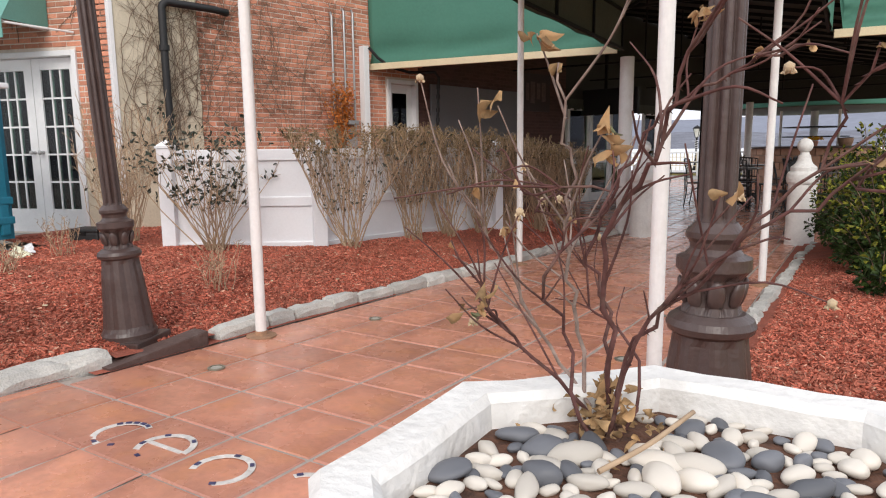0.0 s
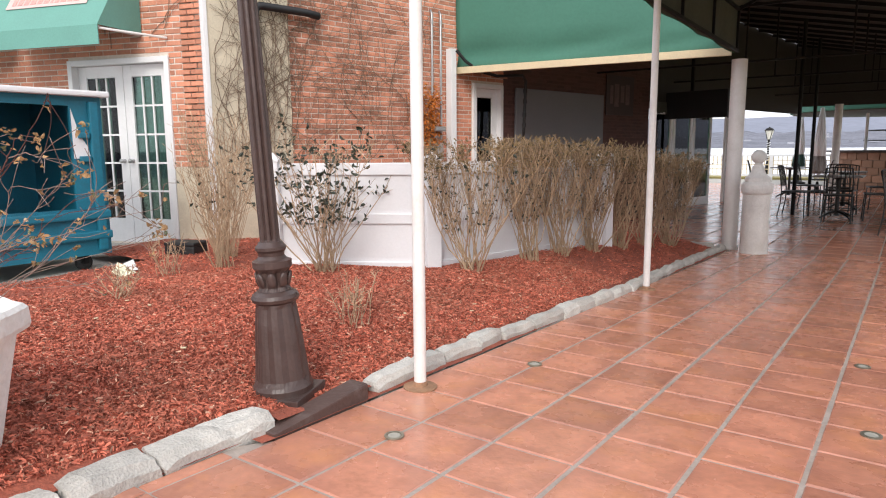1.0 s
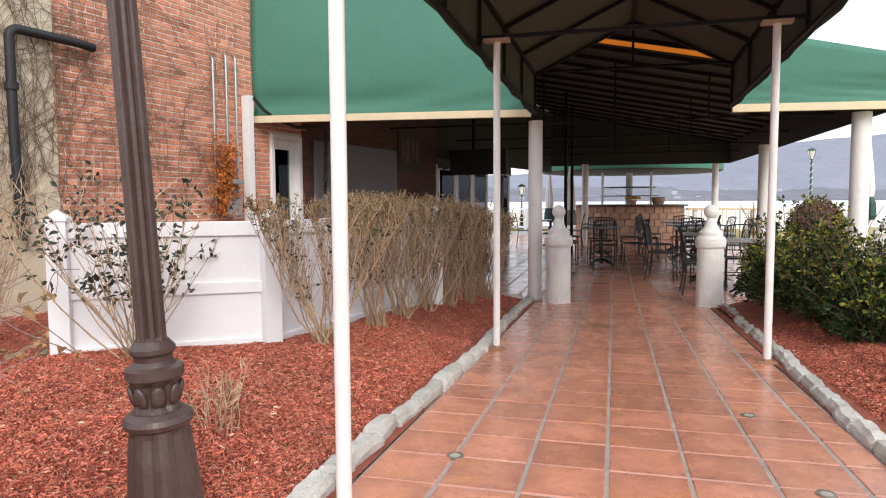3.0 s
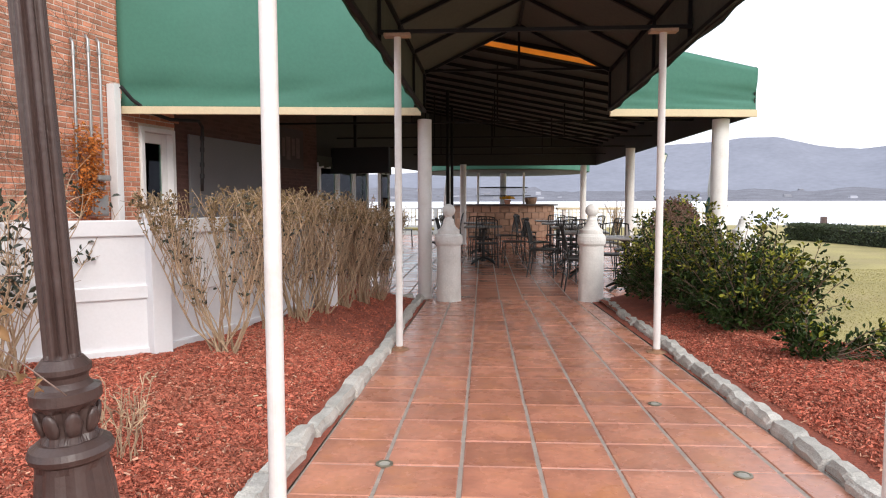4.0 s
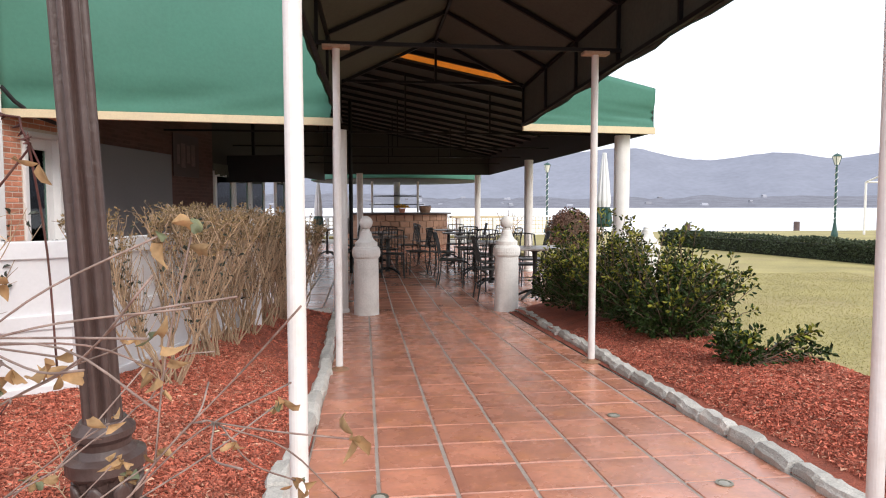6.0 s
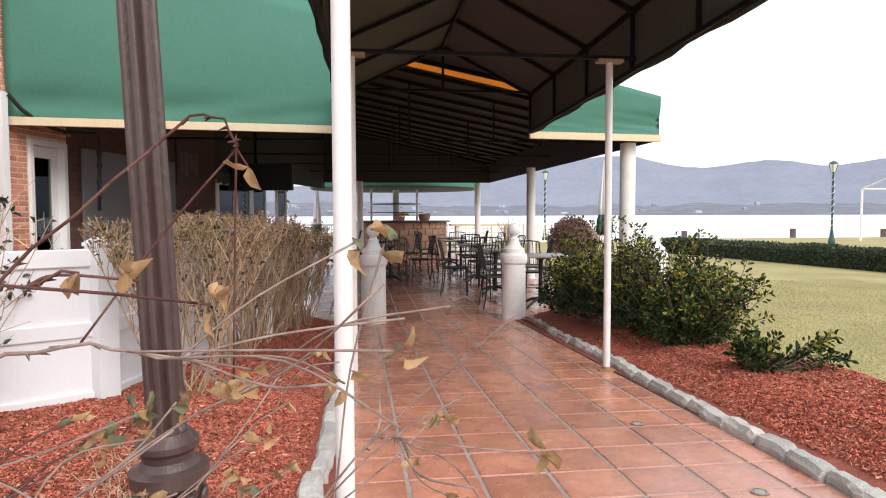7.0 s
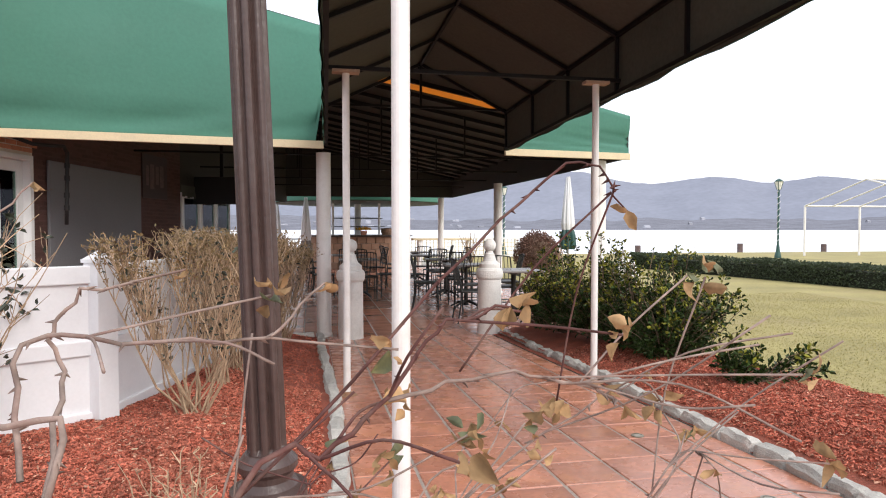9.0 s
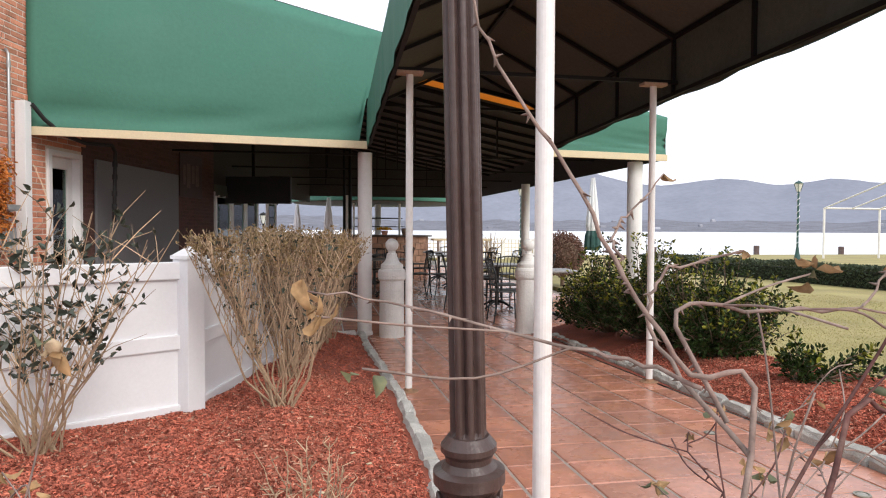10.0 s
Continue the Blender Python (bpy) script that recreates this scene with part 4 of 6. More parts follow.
def patio_awning():
    root = thing("patio_awning", "large green canvas lean-to awning over the patio", "awning")
    # front wall of canvas in fine columns so that its foot can ripple
    V, F = [], []
    n, rows = 96, 14
    for i in range(n + 1):
        s = AW_LEN * i / n
        lo, hi = 2.185, aw_top(s)
        if 3.48 < s < 5.95:
            g = (s - 3.48) / (5.95 - 3.48)
            lo = 2.66 + 0.57 * (1 - abs(2 * g - 1))
        for j in range(rows + 1):
            f = (j / rows) ** 1.6
            z = lo + (hi - lo) * f
            r = max(0, 1 - abs(z - 2.36) / 0.16)
            y = -0.060 * r * (0.6 + 0.4 * math.sin(s * 1.7)) + 0.024 * r * math.sin(s * 5.5 + z * 60) + 0.03 * max(0, math.sin(math.pi * min((z - 2.185) / 1.6, 1)))
            V.append((s, -y - 0.02, z))
    R = rows + 1
    for i in range(n):
        for j in range(rows):
            a = i * R + j
            F.append((a, a + R, a + R + 1, a + 1))
    c = part("front_canvas", raw_mesh("front_canvas", V, F, True), M_GREEN, root, at=AW)
    c.modifiers.new("thick", "SOLIDIFY").thickness = 0.006
    for a, b in ((-0.02, 3.56), (5.89, AW_LEN)):
        part("trim_board", box((a, -0.06, 2.10), (b, -0.01, 2.19), 0.004), M_CREAM, root, "cream painted trim board", at=AW)
    # roof: canvas above, dark lining below, a translucent orange strip let in
    yb = 22.6
    fl, fr = aw_pt(0), aw_pt(AW_LEN)

    def roof_z(x):
        return 2.70 + 0.20 * (fr[0] - x) / 0.9933

    def xl(y):
        return CORNER[0] + ALONG[0] / ALONG[1] * (y - CORNER[1]) + 0.02

    def sheet(x0, x1, y0a, y0b, y1, dz, th):
        b = bmesh.new()
        lo = [b.verts.new((x, y, roof_z(x) + dz)) for x, y in ((x0, y0a), (x1, y0b), (x1, y1), ((x0 if x0 > -7 else xl(y1)), y1))]
        hi = [b.verts.new(v.co + Vector((0, 0, th))) for v in lo]
        b.faces.new(lo[::-1])
        b.faces.new(hi)
        for i in range(4):
            b.faces.new((lo[i], lo[(i + 1) % 4], hi[(i + 1) % 4], hi[i]))
        return b
    y_l, y_r = fl[1], fr[1]

    def fy(x):
        return y_l + (y_r - y_l) * (x - fl[0]) / (fr[0] - fl[0]) + 0.01
    OX0, OX1, OY0, OY1 = -4.1, -1.5, 11.86, 12.42
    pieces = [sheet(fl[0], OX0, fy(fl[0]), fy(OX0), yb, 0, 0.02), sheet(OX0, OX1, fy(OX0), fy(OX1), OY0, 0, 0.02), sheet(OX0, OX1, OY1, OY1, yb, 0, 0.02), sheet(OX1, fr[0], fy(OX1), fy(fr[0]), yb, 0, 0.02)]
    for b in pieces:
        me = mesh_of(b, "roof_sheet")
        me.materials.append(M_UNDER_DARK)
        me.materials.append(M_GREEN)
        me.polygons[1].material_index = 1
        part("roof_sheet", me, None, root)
    part("orange_strip", sheet(OX0, OX1, OY0, OY0, OY1, 0.002, 0.014), M_ORANGE, root, "orange translucent strip in the roof")
    # right hand and rear valances
    for (p, q, nm) in (((fr[0], fr[1]), (fr[0], yb), "side_valance"), ((fr[0], yb), (-5.2, yb), "rear_valance")):
        L = math.dist(p, q)
        m = frame_at(p, ((q[0] - p[0]) / L, (q[1] - p[1]) / L))
        zt = 2.72 if nm == "side_valance" else 2.9
        part(nm, box((0, -0.008, 2.12), (L, 0.0, zt)), M_GREEN, root, at=m)
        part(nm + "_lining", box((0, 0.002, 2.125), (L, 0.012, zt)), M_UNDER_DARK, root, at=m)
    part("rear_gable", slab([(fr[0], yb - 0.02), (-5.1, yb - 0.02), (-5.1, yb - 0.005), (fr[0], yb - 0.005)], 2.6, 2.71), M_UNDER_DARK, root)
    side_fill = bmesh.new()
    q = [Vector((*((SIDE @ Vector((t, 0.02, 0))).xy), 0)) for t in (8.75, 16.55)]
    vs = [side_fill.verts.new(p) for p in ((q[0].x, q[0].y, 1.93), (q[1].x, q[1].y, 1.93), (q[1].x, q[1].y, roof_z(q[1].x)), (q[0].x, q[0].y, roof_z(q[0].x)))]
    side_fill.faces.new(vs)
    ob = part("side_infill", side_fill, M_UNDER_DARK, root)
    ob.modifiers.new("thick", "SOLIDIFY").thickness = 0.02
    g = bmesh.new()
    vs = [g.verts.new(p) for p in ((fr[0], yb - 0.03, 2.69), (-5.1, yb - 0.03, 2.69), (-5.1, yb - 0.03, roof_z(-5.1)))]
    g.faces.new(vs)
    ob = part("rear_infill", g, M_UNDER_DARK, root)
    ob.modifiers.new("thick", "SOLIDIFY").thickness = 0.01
    # rafters and purlins
    y = 11.0
    while y < yb:
        x0 = max(xl(y), -7.3)
        part("rafter", beam((x0, y, roof_z(x0) - 0.03), (fr[0] - 0.03, y, roof_z(fr[0] - 0.03) - 0.03), 0.05, 0.06), M_FRAME, root)
        y += 0.80
    for y in (13.3, 15.9, 18.4, 20.9):
        part("tie_bar", beam((xl(y) + 0.03, y, 2.35), (fr[0] - 0.03, y, 2.35), 0.03, 0.03), M_FRAME, root)
        for x in (-4.6, -3.2, -1.8):
            if x > xl(y):
                part("hanger", beam((x, y, 2.35), (x + 0.0001, y, roof_z(x) - 0.03), 0.026, 0.026), M_FRAME, root)


patio_awning()


def column(x, y, r, label="round white painted column carrying the awning"):
    root = thing("awning_column", label, "column", at=pose(x, y, PATIO_Z), group="awning columns")
    part("shaft", lathe([(r, 0), (r, 2.30)], 28), M_WHITEPAINT, root, smooth=False)
    part("base_ring", lathe([(r * 1.15, 0), (r * 1.15, 0.03), (r * 1.02, 0.05)], 28), M_WHITEPAINT, root)


for x, y, r in ((-4.18, 10.85, 0.09), (-0.38, 11.12, 0.105), (-0.5, 15.8, 0.09), (-0.45, 22.3, 0.09), (-4.0, 21.5, 0.09)):
    column(x, y, r)
for x, y in ((-4.15, 15.9), (-4.18, 18.4)):
    tagged(part("steel_post", rod((x, y, PATIO_Z), (x, y, 3.3), 0.035), M_FRAME), "slim black steel post on the patio", "post")


def bollard(x, y, finial=True):
    z = walk_z(y)
    prof = [(0.158, 0.0), (0.155, 0.02), (0.151, 0.60), (0.150, 0.70), (0.160, 0.708), (0.172, 0.73), (0.176, 0.77), (0.171, 0.815), (0.156, 0.84), (0.138, 0.848), (0.138, 0.895), (0.130, 0.905), (0.114, 0.915), (0.092, 0.937), (0.077, 0.968), (0.068, 1.0), (0.064, 1.03), (0.048, 1.04), (0.046, 1.065)]
    root = thing("bollard", "white cast concrete bollard with ball finial and ringed cap", "bollard", at=pose(x, y, z), group="patio bollards")
    part("pillar", lathe(prof, 36), M_CONCRETE_W, root)
    if not finial:
        root["label"] = "white cast concrete bollard that has lost its ball"
        return
    ball = bmesh.new()
    bmesh.ops.create_uvsphere(ball, u_segments=24, v_segments=14, radius=0.083, matrix=Matrix.Translation((0, 0, 1.14)))
    part("ball_finial", ball, M_CONCRETE_W, root, smooth=True)


bollard(-3.86, 10.62)
bollard(-2.07, 10.70)
bollard(-0.3, 10.45, False)


# ---- lamp posts ----
def lamp_post(x, y, lean=0.0, turn=20, up=0.0, fore=0.0):
    z = mulch_z(x, y) - 0.005 + up
    at = pose(x, y, z, fore, lean, 0) @ pose(0, 0, 0, 0, 0, turn)
    root = thing("lamp_post", "brown cast iron lamp post with fluted shaft and flared base", "lamp post", at=at, group="lamp posts")
    part("base_plate", box((-0.125, -0.125, -0.03), (0.125, 0.125, 0.012), 0.006), M_LAMP, root)
    part("base", lathe([(0.118, 0.012), (0.120, 0.035), (0.113, 0.05), (0.108, 0.07), (0.098, 0.18), (0.088, 0.30), (0.080, 0.36), (0.078, 0.378)], 48, flutes=8, depth=0.007, fl_from=0.06, fl_to=0.365), M_LAMP, root)
    part("ring", lathe([(0.076, 0.375), (0.090, 0.385), (0.094, 0.398), (0.088, 0.412), (0.070, 0.425)], 40), M_LAMP, root)
    part("acanthus_collar", lathe([(0.064, 0.42), (0.060, 0.44), (0.058, 0.47), (0.063, 0.50), (0.072, 0.515)], 64, flutes=8, depth=0.012, fl_from=0.43, fl_to=0.505), M_LAMP, root, "collar with cast leaf ornament")
    part("flange", lathe([(0.070, 0.512), (0.077, 0.520), (0.077, 0.545), (0.060, 0.552), (0.050, 0.565), (0.052, 0.578), (0.060, 0.588), (0.060, 0.600), (0.050, 0.612), (0.044, 0.62)], 40), M_LAMP, root)
    part("shaft", lathe([(0.040, 0.615), (0.039, 0.63), (0.033, 3.3), (0.02, 3.34)], 80, flutes=8, depth=0.012, fl_from=0.62, fl_to=3.31), M_LAMP, root)
    if up:
        part("footing", lathe([(0.0, -0.2), (0.15, -0.2), (0.14, -0.03), (0.0, -0.03)], 24), M_CONCRETE, root, "rough concrete footing")
    # cast leaves on the collar
    for k in range(8):
        a = 2 * math.pi * (k + 0.5) / 8
        b = bmesh.new()
        bmesh.ops.create_icosphere(b, subdivisions=2, radius=1, matrix=Matrix.Rotation(a, 4, "Z") @ Matrix.Translation((0.060, 0, 0.468)) @ Matrix.Rotation(0.25, 4, "Y") @ Matrix.Diagonal((0.010, 0.019, 0.036, 1)))
        part("cast_leaf", b, M_LAMP, root, smooth=True)


lamp_post(-4.396, 3.822, -1.9, 20, 0.0, 1.9)
lamp_post(-1.853, 3.56, 0.3, 40, 0.058)


# ---- planters ----
def planter(x, y, turn, seed):
    z0, top, R = walk_z(y) if x > -4.2 else mulch_z(x, y) - 0.02, 0.603, 0.404
    root = thing("planter", "octagonal whitewashed concrete planter with chipped rim", "planter", at=pose(x, y, z0, 0, 0, turn), group="rose planters")
    H = top - z0
    b = bmesh.new()
    rings = []
    for r, z in ((0.28, 0.0), (0.295, 0.0), (0.368, H - 0.085), (0.398, H - 0.075), (R, H - 0.06), (R, H - 0.012), (R - 0.012, H), (R - 0.065, H), (R - 0.075, H - 0.012), (R - 0.085, H - 0.16)):
        ring = []
        for i in range(8):
            for f in (0.0, 0.25, 0.5, 0.75):
                a0, a1 = math.pi / 8 + i * math.pi / 4, math.pi / 8 + (i + 1) * math.pi / 4
                p = Vector((r * math.cos(a0), r * math.sin(a0), z)).lerp(Vector((r * math.cos(a1), r * math.sin(a1), z)), f)
                nz = noise.noise_vector((p.x * 9 + seed, p.y * 9, p.z * 9)) * 0.006
                ring.append(b.verts.new(p + nz))
        rings.append(ring)
    for p, q in zip(rings, rings[1:]):
        for i in range(32):
            b.faces.new((p[i], p[(i + 1) % 32], q[(i + 1) % 32], q[i]))
    b.faces.new(rings[0][::-1])
    shell = part("shell", b, M_CONCRETE_W, root)
    s = bmesh.new()
    bmesh.ops.create_circle(s, cap_ends=True, radius=R - 0.07, segments=8, matrix=Matrix.Translation((0, 0, H - 0.048)) @ Matrix.Rotation(math.pi / 8, 4, "Z"))
    part("soil", s, node_mat("dark_planter_soil", (0.11, 0.05, 0.03), 0.95, var=0.5, scale=30, bump=0.9), root, "dark soil with bark shreds")
    return root


P1, P2 = (-1.70, 2.69), (-4.71, 2.60)
planter(*P1, 0, 0)
planter(*P2, 0, 20)


# ---- patio furniture ----
M_TABLETOP = node_mat("grey_table_top", (0.21, 0.19, 0.18), 0.3, var=0.1, scale=5, bump=0.03)
M_CHAIR = node_mat("black_iron_furniture", (0.014, 0.013, 0.013), 0.45, var=0.2, bump=0.05)


def dining_chair(at):
    root = thing("dining_chair", "black wrought iron patio chair with slatted back", "chair", at=at, group="patio chairs")
    sw = 0.21
    for x in (-sw, sw):
        V, F = [], []
        tube_data(V, F, [(x, 0.2, 0), (x * 0.98, 0.19, 0.25), (x * 0.96, 0.18, 0.44)], 0.011, 0.011, 6)
        part("leg", raw_mesh("leg", V, F, True), M_CHAIR, root)
        V, F = [], []
        tube_data(V, F, [(x, -0.24, 0), (x * 0.98, -0.2, 0.25), (x * 0.97, -0.19, 0.45), (x * 0.97, -0.22, 0.7), (x * 0.9, -0.27, 0.90)], 0.011, 0.011, 6)
        part("back_leg", raw_mesh("back_leg", V, F, True), M_CHAIR, root)
    part("seat", box((-0.215, -0.2, 0.44), (0.215, 0.21, 0.465), 0.01), M_CHAIR, root)
    V, F = [], []
    tube_data(V, F, [(-0.19, -0.27, 0.90), (-0.1, -0.285, 0.915), (0, -0.29, 0.92), (0.1, -0.285, 0.915), (0.19, -0.27, 0.90)], 0.011, 0.011, 6)
    part("top_rail", raw_mesh("top_rail", V, F, True), M_CHAIR, root)
    part("back_rail", rod((-0.2, -0.2, 0.55), (0.2, -0.2, 0.55), 0.008), M_CHAIR, root)
    for i in range(6):
        x = -0.15 + 0.06 * i
        V, F = [], []
        tube_data(V, F, [(x * 1.05, -0.2, 0.55), (x, -0.225, 0.72), (x * 0.98, -0.283, 0.915)], 0.006, 0.006, 5)
        part("slat", raw_mesh("slat", V, F), M_CHAIR, root)
    for y in (0.19, -0.21):
        part("stretcher", rod((-0.2, y, 0.22), (0.2, y, 0.22), 0.007), M_CHAIR, root)
    return root


def patio_table(at):
    root = thing("patio_table", "square patio table on a black cast iron pedestal", "table", at=at, group="patio tables")
    part("tabletop", box((-0.38, -0.38, 0.725), (0.38, 0.38, 0.755), 0.012), M_TABLETOP, root)
    part("pedestal", lathe([(0.05, 0.05), (0.035, 0.12), (0.03, 0.5), (0.035, 0.68), (0.09, 0.70), (0.12, 0.725)], 14), M_CHAIR, root)
    for k in range(4):
        a = math.pi / 4 + k * math.pi / 2
        V, F = [], []
        c, s = math.cos(a), math.sin(a)
        tube_data(V, F, [(0.03 * c, 0.03 * s, 0.12), (0.15 * c, 0.15 * s, 0.10), (0.26 * c, 0.26 * s, 0.05), (0.33 * c, 0.33 * s, 0.015)], 0.024, 0.016, 6)
        part("foot", raw_mesh("foot", V, F, True), M_CHAIR, root)
    return root


first_chair = first_table = None
TABLES = [(-1.42, 11.75, "lrb"), (-1.75, 13.4, "lrfb"), (-1.7, 15.4, "lrfb"), (-1.72, 17.4, "lrfb"), (-1.7, 19.4, "lr"), (-3.42, 15.6, "lrfb"), (-3.5, 17.9, "lrf"), (-4.9, 20.8, "lr")]
jit = random.Random(21)
for tx, ty, who in TABLES:
    m = pose(tx, ty, PATIO_Z, 0, 0, jit.uniform(-6, 6))
    if first_table is None:
        first_table = patio_table(m)
    else:
        copy_thing(first_table, m)
    for w in who:
        dx, dy, a = {"l": (-0.66, 0, -90), "r": (0.66, 0, 90), "f": (0, -0.66, 0), "b": (0, 0.66, 180)}[w]
        m = pose(tx + dx + jit.uniform(-0.07, 0.07), ty + dy + jit.uniform(-0.08, 0.08), PATIO_Z, 0, 0, a + jit.uniform(-14, 14))
        if first_chair is None:
            first_chair = dining_chair(m)
        else:
            copy_thing(first_chair, m)


# ---- round bar ----
def round_bar():
    cx, cy, r = -2.7, 26.45, 1.8
    root = thing("bar", "round sandstone patio bar with dark counter", "bar", at=pose(cx, cy, PATIO_Z))
    part("core", lathe([(r - 0.05, 0), (r - 0.05, 1.08)], 40), M_GROUT, root)
    for row in range(5):
        n = 36
        for i in range(n):
            a0 = 2 * math.pi * (i + 0.5 * (row % 2)) / n
            if math.sin(a0) > 0.45:
                continue
            b = box((-0.148, -0.06, 0.006), (0.148, 0.0, 0.21), 0.012)
            part("stone_block", b, M_STONE_BAR, root, at=WORLD[root.name] @ Matrix.Rotation(a0 + math.pi / 2, 4, "Z") @ Matrix.Translation((0, -r + 0.03, row * 0.215)))
    part("counter", lathe([(r - 0.4, 1.08), (r + 0.16, 1.08), (r + 0.18, 1.11), (r + 0.16, 1.14), (r - 0.4, 1.14)], 48), node_mat("dark_stone_counter", (0.07, 0.055, 0.05), 0.35, var=0.3, scale=14, bump=0.05), root, "dark polished counter")
    part("mast", lathe([(0.14, 0), (0.12, 1.2), (0.11, 2.6)], 14), M_WHITEPAINT, root)
    for z, w in ((1.42, 1.0), (1.72, 0.9)):
        part("shelf", lathe([(0.13, z), (w, z), (w, z + 0.025), (0.13, z + 0.025)], 28), M_FRAME, root)
    for x, y in ((0.7, -0.75), (-0.9, -0.6)):
        part("canopy_post", rod((x, y, 1.1), (x, y, 2.4), 0.04), M_WHITEPAINT, root)
    can = lathe([(3.02, 2.26), (3.05, 2.27), (3.05, 2.50), (2.4, 2.72), (1.2, 3.0), (0.05, 3.15)], 44)
    cc = part("canopy", can, M_GREEN, root, "round green canvas canopy")
    part("canopy_lining", lathe([(2.98, 2.24), (2.98, 2.258), (0.1, 2.30), (0.1, 2.24)], 44), M_UNDER, root)
    pot = thing("flower_pot", "terracotta pot of yellow flowers on the bar", "flower pot", at=pose(cx + 0.1, cy - 1.55, PATIO_Z + 1.14))
    part("pot", lathe([(0.09, 0), (0.12, 0.14), (0.125, 0.15)], 16), M_TILE_FAR, pot)
    V, F = [], []
    rng = random.Random(2)
    for i in range(160):
        a, q = rng.uniform(0, 6.28), rng.uniform(0, 0.24) 
        leaf_data(V, F, Vector((q * math.cos(a), q * math.sin(a), 0.16 + 0.1 * rng.random() * (1 - q * 2))), (math.cos(a), math.sin(a), 0.8), 0.06, 0.7, rng=rng)
    part("flowers", raw_mesh("flowers", V, F), node_mat("yellow_petals", (0.75, 0.42, 0.02), 0.7, island=0.2, bump=0), pot, "bright yellow blooms")
    cr = thing("basket", "small woven basket on the bar counter", "basket", at=pose(cx + 0.9, cy - 1.35, PATIO_Z + 1.14))
    part("bowl", lathe([(0.16, 0), (0.2, 0.1), (0.21, 0.22), (0.19, 0.22), (0.17, 0.05)], 18), M_STONE_BAR, cr)
    part("handle", rod((-0.2, 0, 0.22), (0.2, 0, 0.24), 0.012), M_BROWNWOOD, cr)
    tagged(part("side_counter", box((-0.9, 25.0, PATIO_Z + 0.95), (1.2, 25.5, PATIO_Z + 1.02), 0.01), M_CREAM), "pale wooden side counter beside the bar", "counter")
    for x in (-0.7, 1.05):
        tagged(part("counter_leg", box((x, 25.05, PATIO_Z), (x + 0.1, 25.4, PATIO_Z + 0.95), 0.006), M_WHITEWOOD), "white support under the side counter", "support")


round_bar()


# ---- white balustrade at the river side ----
def balustrade():
    root = thing("balustrade", "white railing with cream lattice panels at the river edge", "railing")
    y = 30.0
    x = -11.0
    part("top_rail", box((-11, y - 0.06, 0.70), (6, y + 0.06, 0.78), 0.01), M_WHITEWOOD, root)
    part("bottom_rail", box((-11, y - 0.03, -0.05), (6, y + 0.03, 0.03)), M_WHITEWOOD, root)
    post = mesh_of(box((-0.06, -0.06, -0.2), (0.06, 0.06, 0.70), 0.006), "post")
    post.materials.append(M_WHITEWOOD)
    lat = bmesh.new()
    for i in range(9):
        add_box(lat, (0.06 + i * 0.155, -0.012, 0.03), (0.09 + i * 0.155, 0.012, 0.70))
    for z in (0.2, 0.37, 0.54):
        add_box(lat, (0.06, -0.010, z), (1.34, 0.010, z + 0.03))
    lat = mesh_of(lat, "lattice")
    lat.materials.append(M_CREAM)
    for i in range(13):
        part("post", post, None, root, at=pose(-11 + 1.4 * i, y, 0))
        if i < 12:
            part("lattice", lat, None, root, at=pose(-11 + 1.4 * i, y, 0))


balustrade()
tagged(part("far_terrace", slab([(-11.5, 27.01), (0.39, 27.01), (0.39, 30.4), (-11.5, 30.4)], -1.5, PATIO_Z), M_CONCRETE), "pale concrete terrace behind the bar", "pavement", kind="structure")


# ---- lamp posts by the river, pergola, umbrellas, posts ----
def river_lamp(x, y, z, h, mat, label):
    root = thing("street_lamp", label, "street lamp", at=pose(x, y, z), group="river lamps")
    part("shaft", lathe([(0.14, 0), (0.14, 0.1), (0.09, 0.3), (0.06, 0.55), (0.045, 0.6), (0.04, h - 0.5), (0.06, h - 0.48)], 14), mat, root)
    part("lantern", lathe([(0.07, h - 0.48), (0.16, h - 0.16), (0.17, h - 0.14)], 8), node_mat("frosted_lantern_glass", (0.72, 0.72, 0.66), 0.3, var=0.05, bump=0), root, "pale glass lantern")
    part("cap", lathe([(0.19, h - 0.14), (0.12, h - 0.06), (0.03, h - 0.02), (0.015, h)], 8), mat, root)
    for k in range(4):
        a = math.pi / 4 + k * math.pi / 2
        part("cage_bar", rod((0.075 * math.cos(a), 0.075 * math.sin(a), h - 0.48), (0.175 * math.cos(a), 0.175 * math.sin(a), h - 0.14), 0.012), mat, root)
    V, F = [], []
    pts = [(0.06 * math.cos(i * 0.9), 0.06 * math.sin(i * 0.9), 0.6 + (h - 1.15) * i / 60) for i in range(61)]
    tube_data(V, F, pts, 0.013, 0.013, 5)
    part("light_string", raw_mesh("light_string", V, F), M_WHITEPLASTIC, root, "white string of lights wound round the shaft")


M_LAMPGREEN = node_mat("dark_green_iron", (0.02, 0.07, 0.06), 0.5, var=0.2, bump=0.05)
river_lamp(15.5, 27.7, -0.12, 3.45, M_LAMPGREEN, "dark green lamp post wound with white lights")
river_lamp(4.9, 33.6, -0.12, 3.4, M_LAMPGREEN, "dark green river lamp post with white light string")
river_lamp(-7.1, 31.0, -0.12, 1.95, M_FRAME, "small black lamp post with pale lantern")


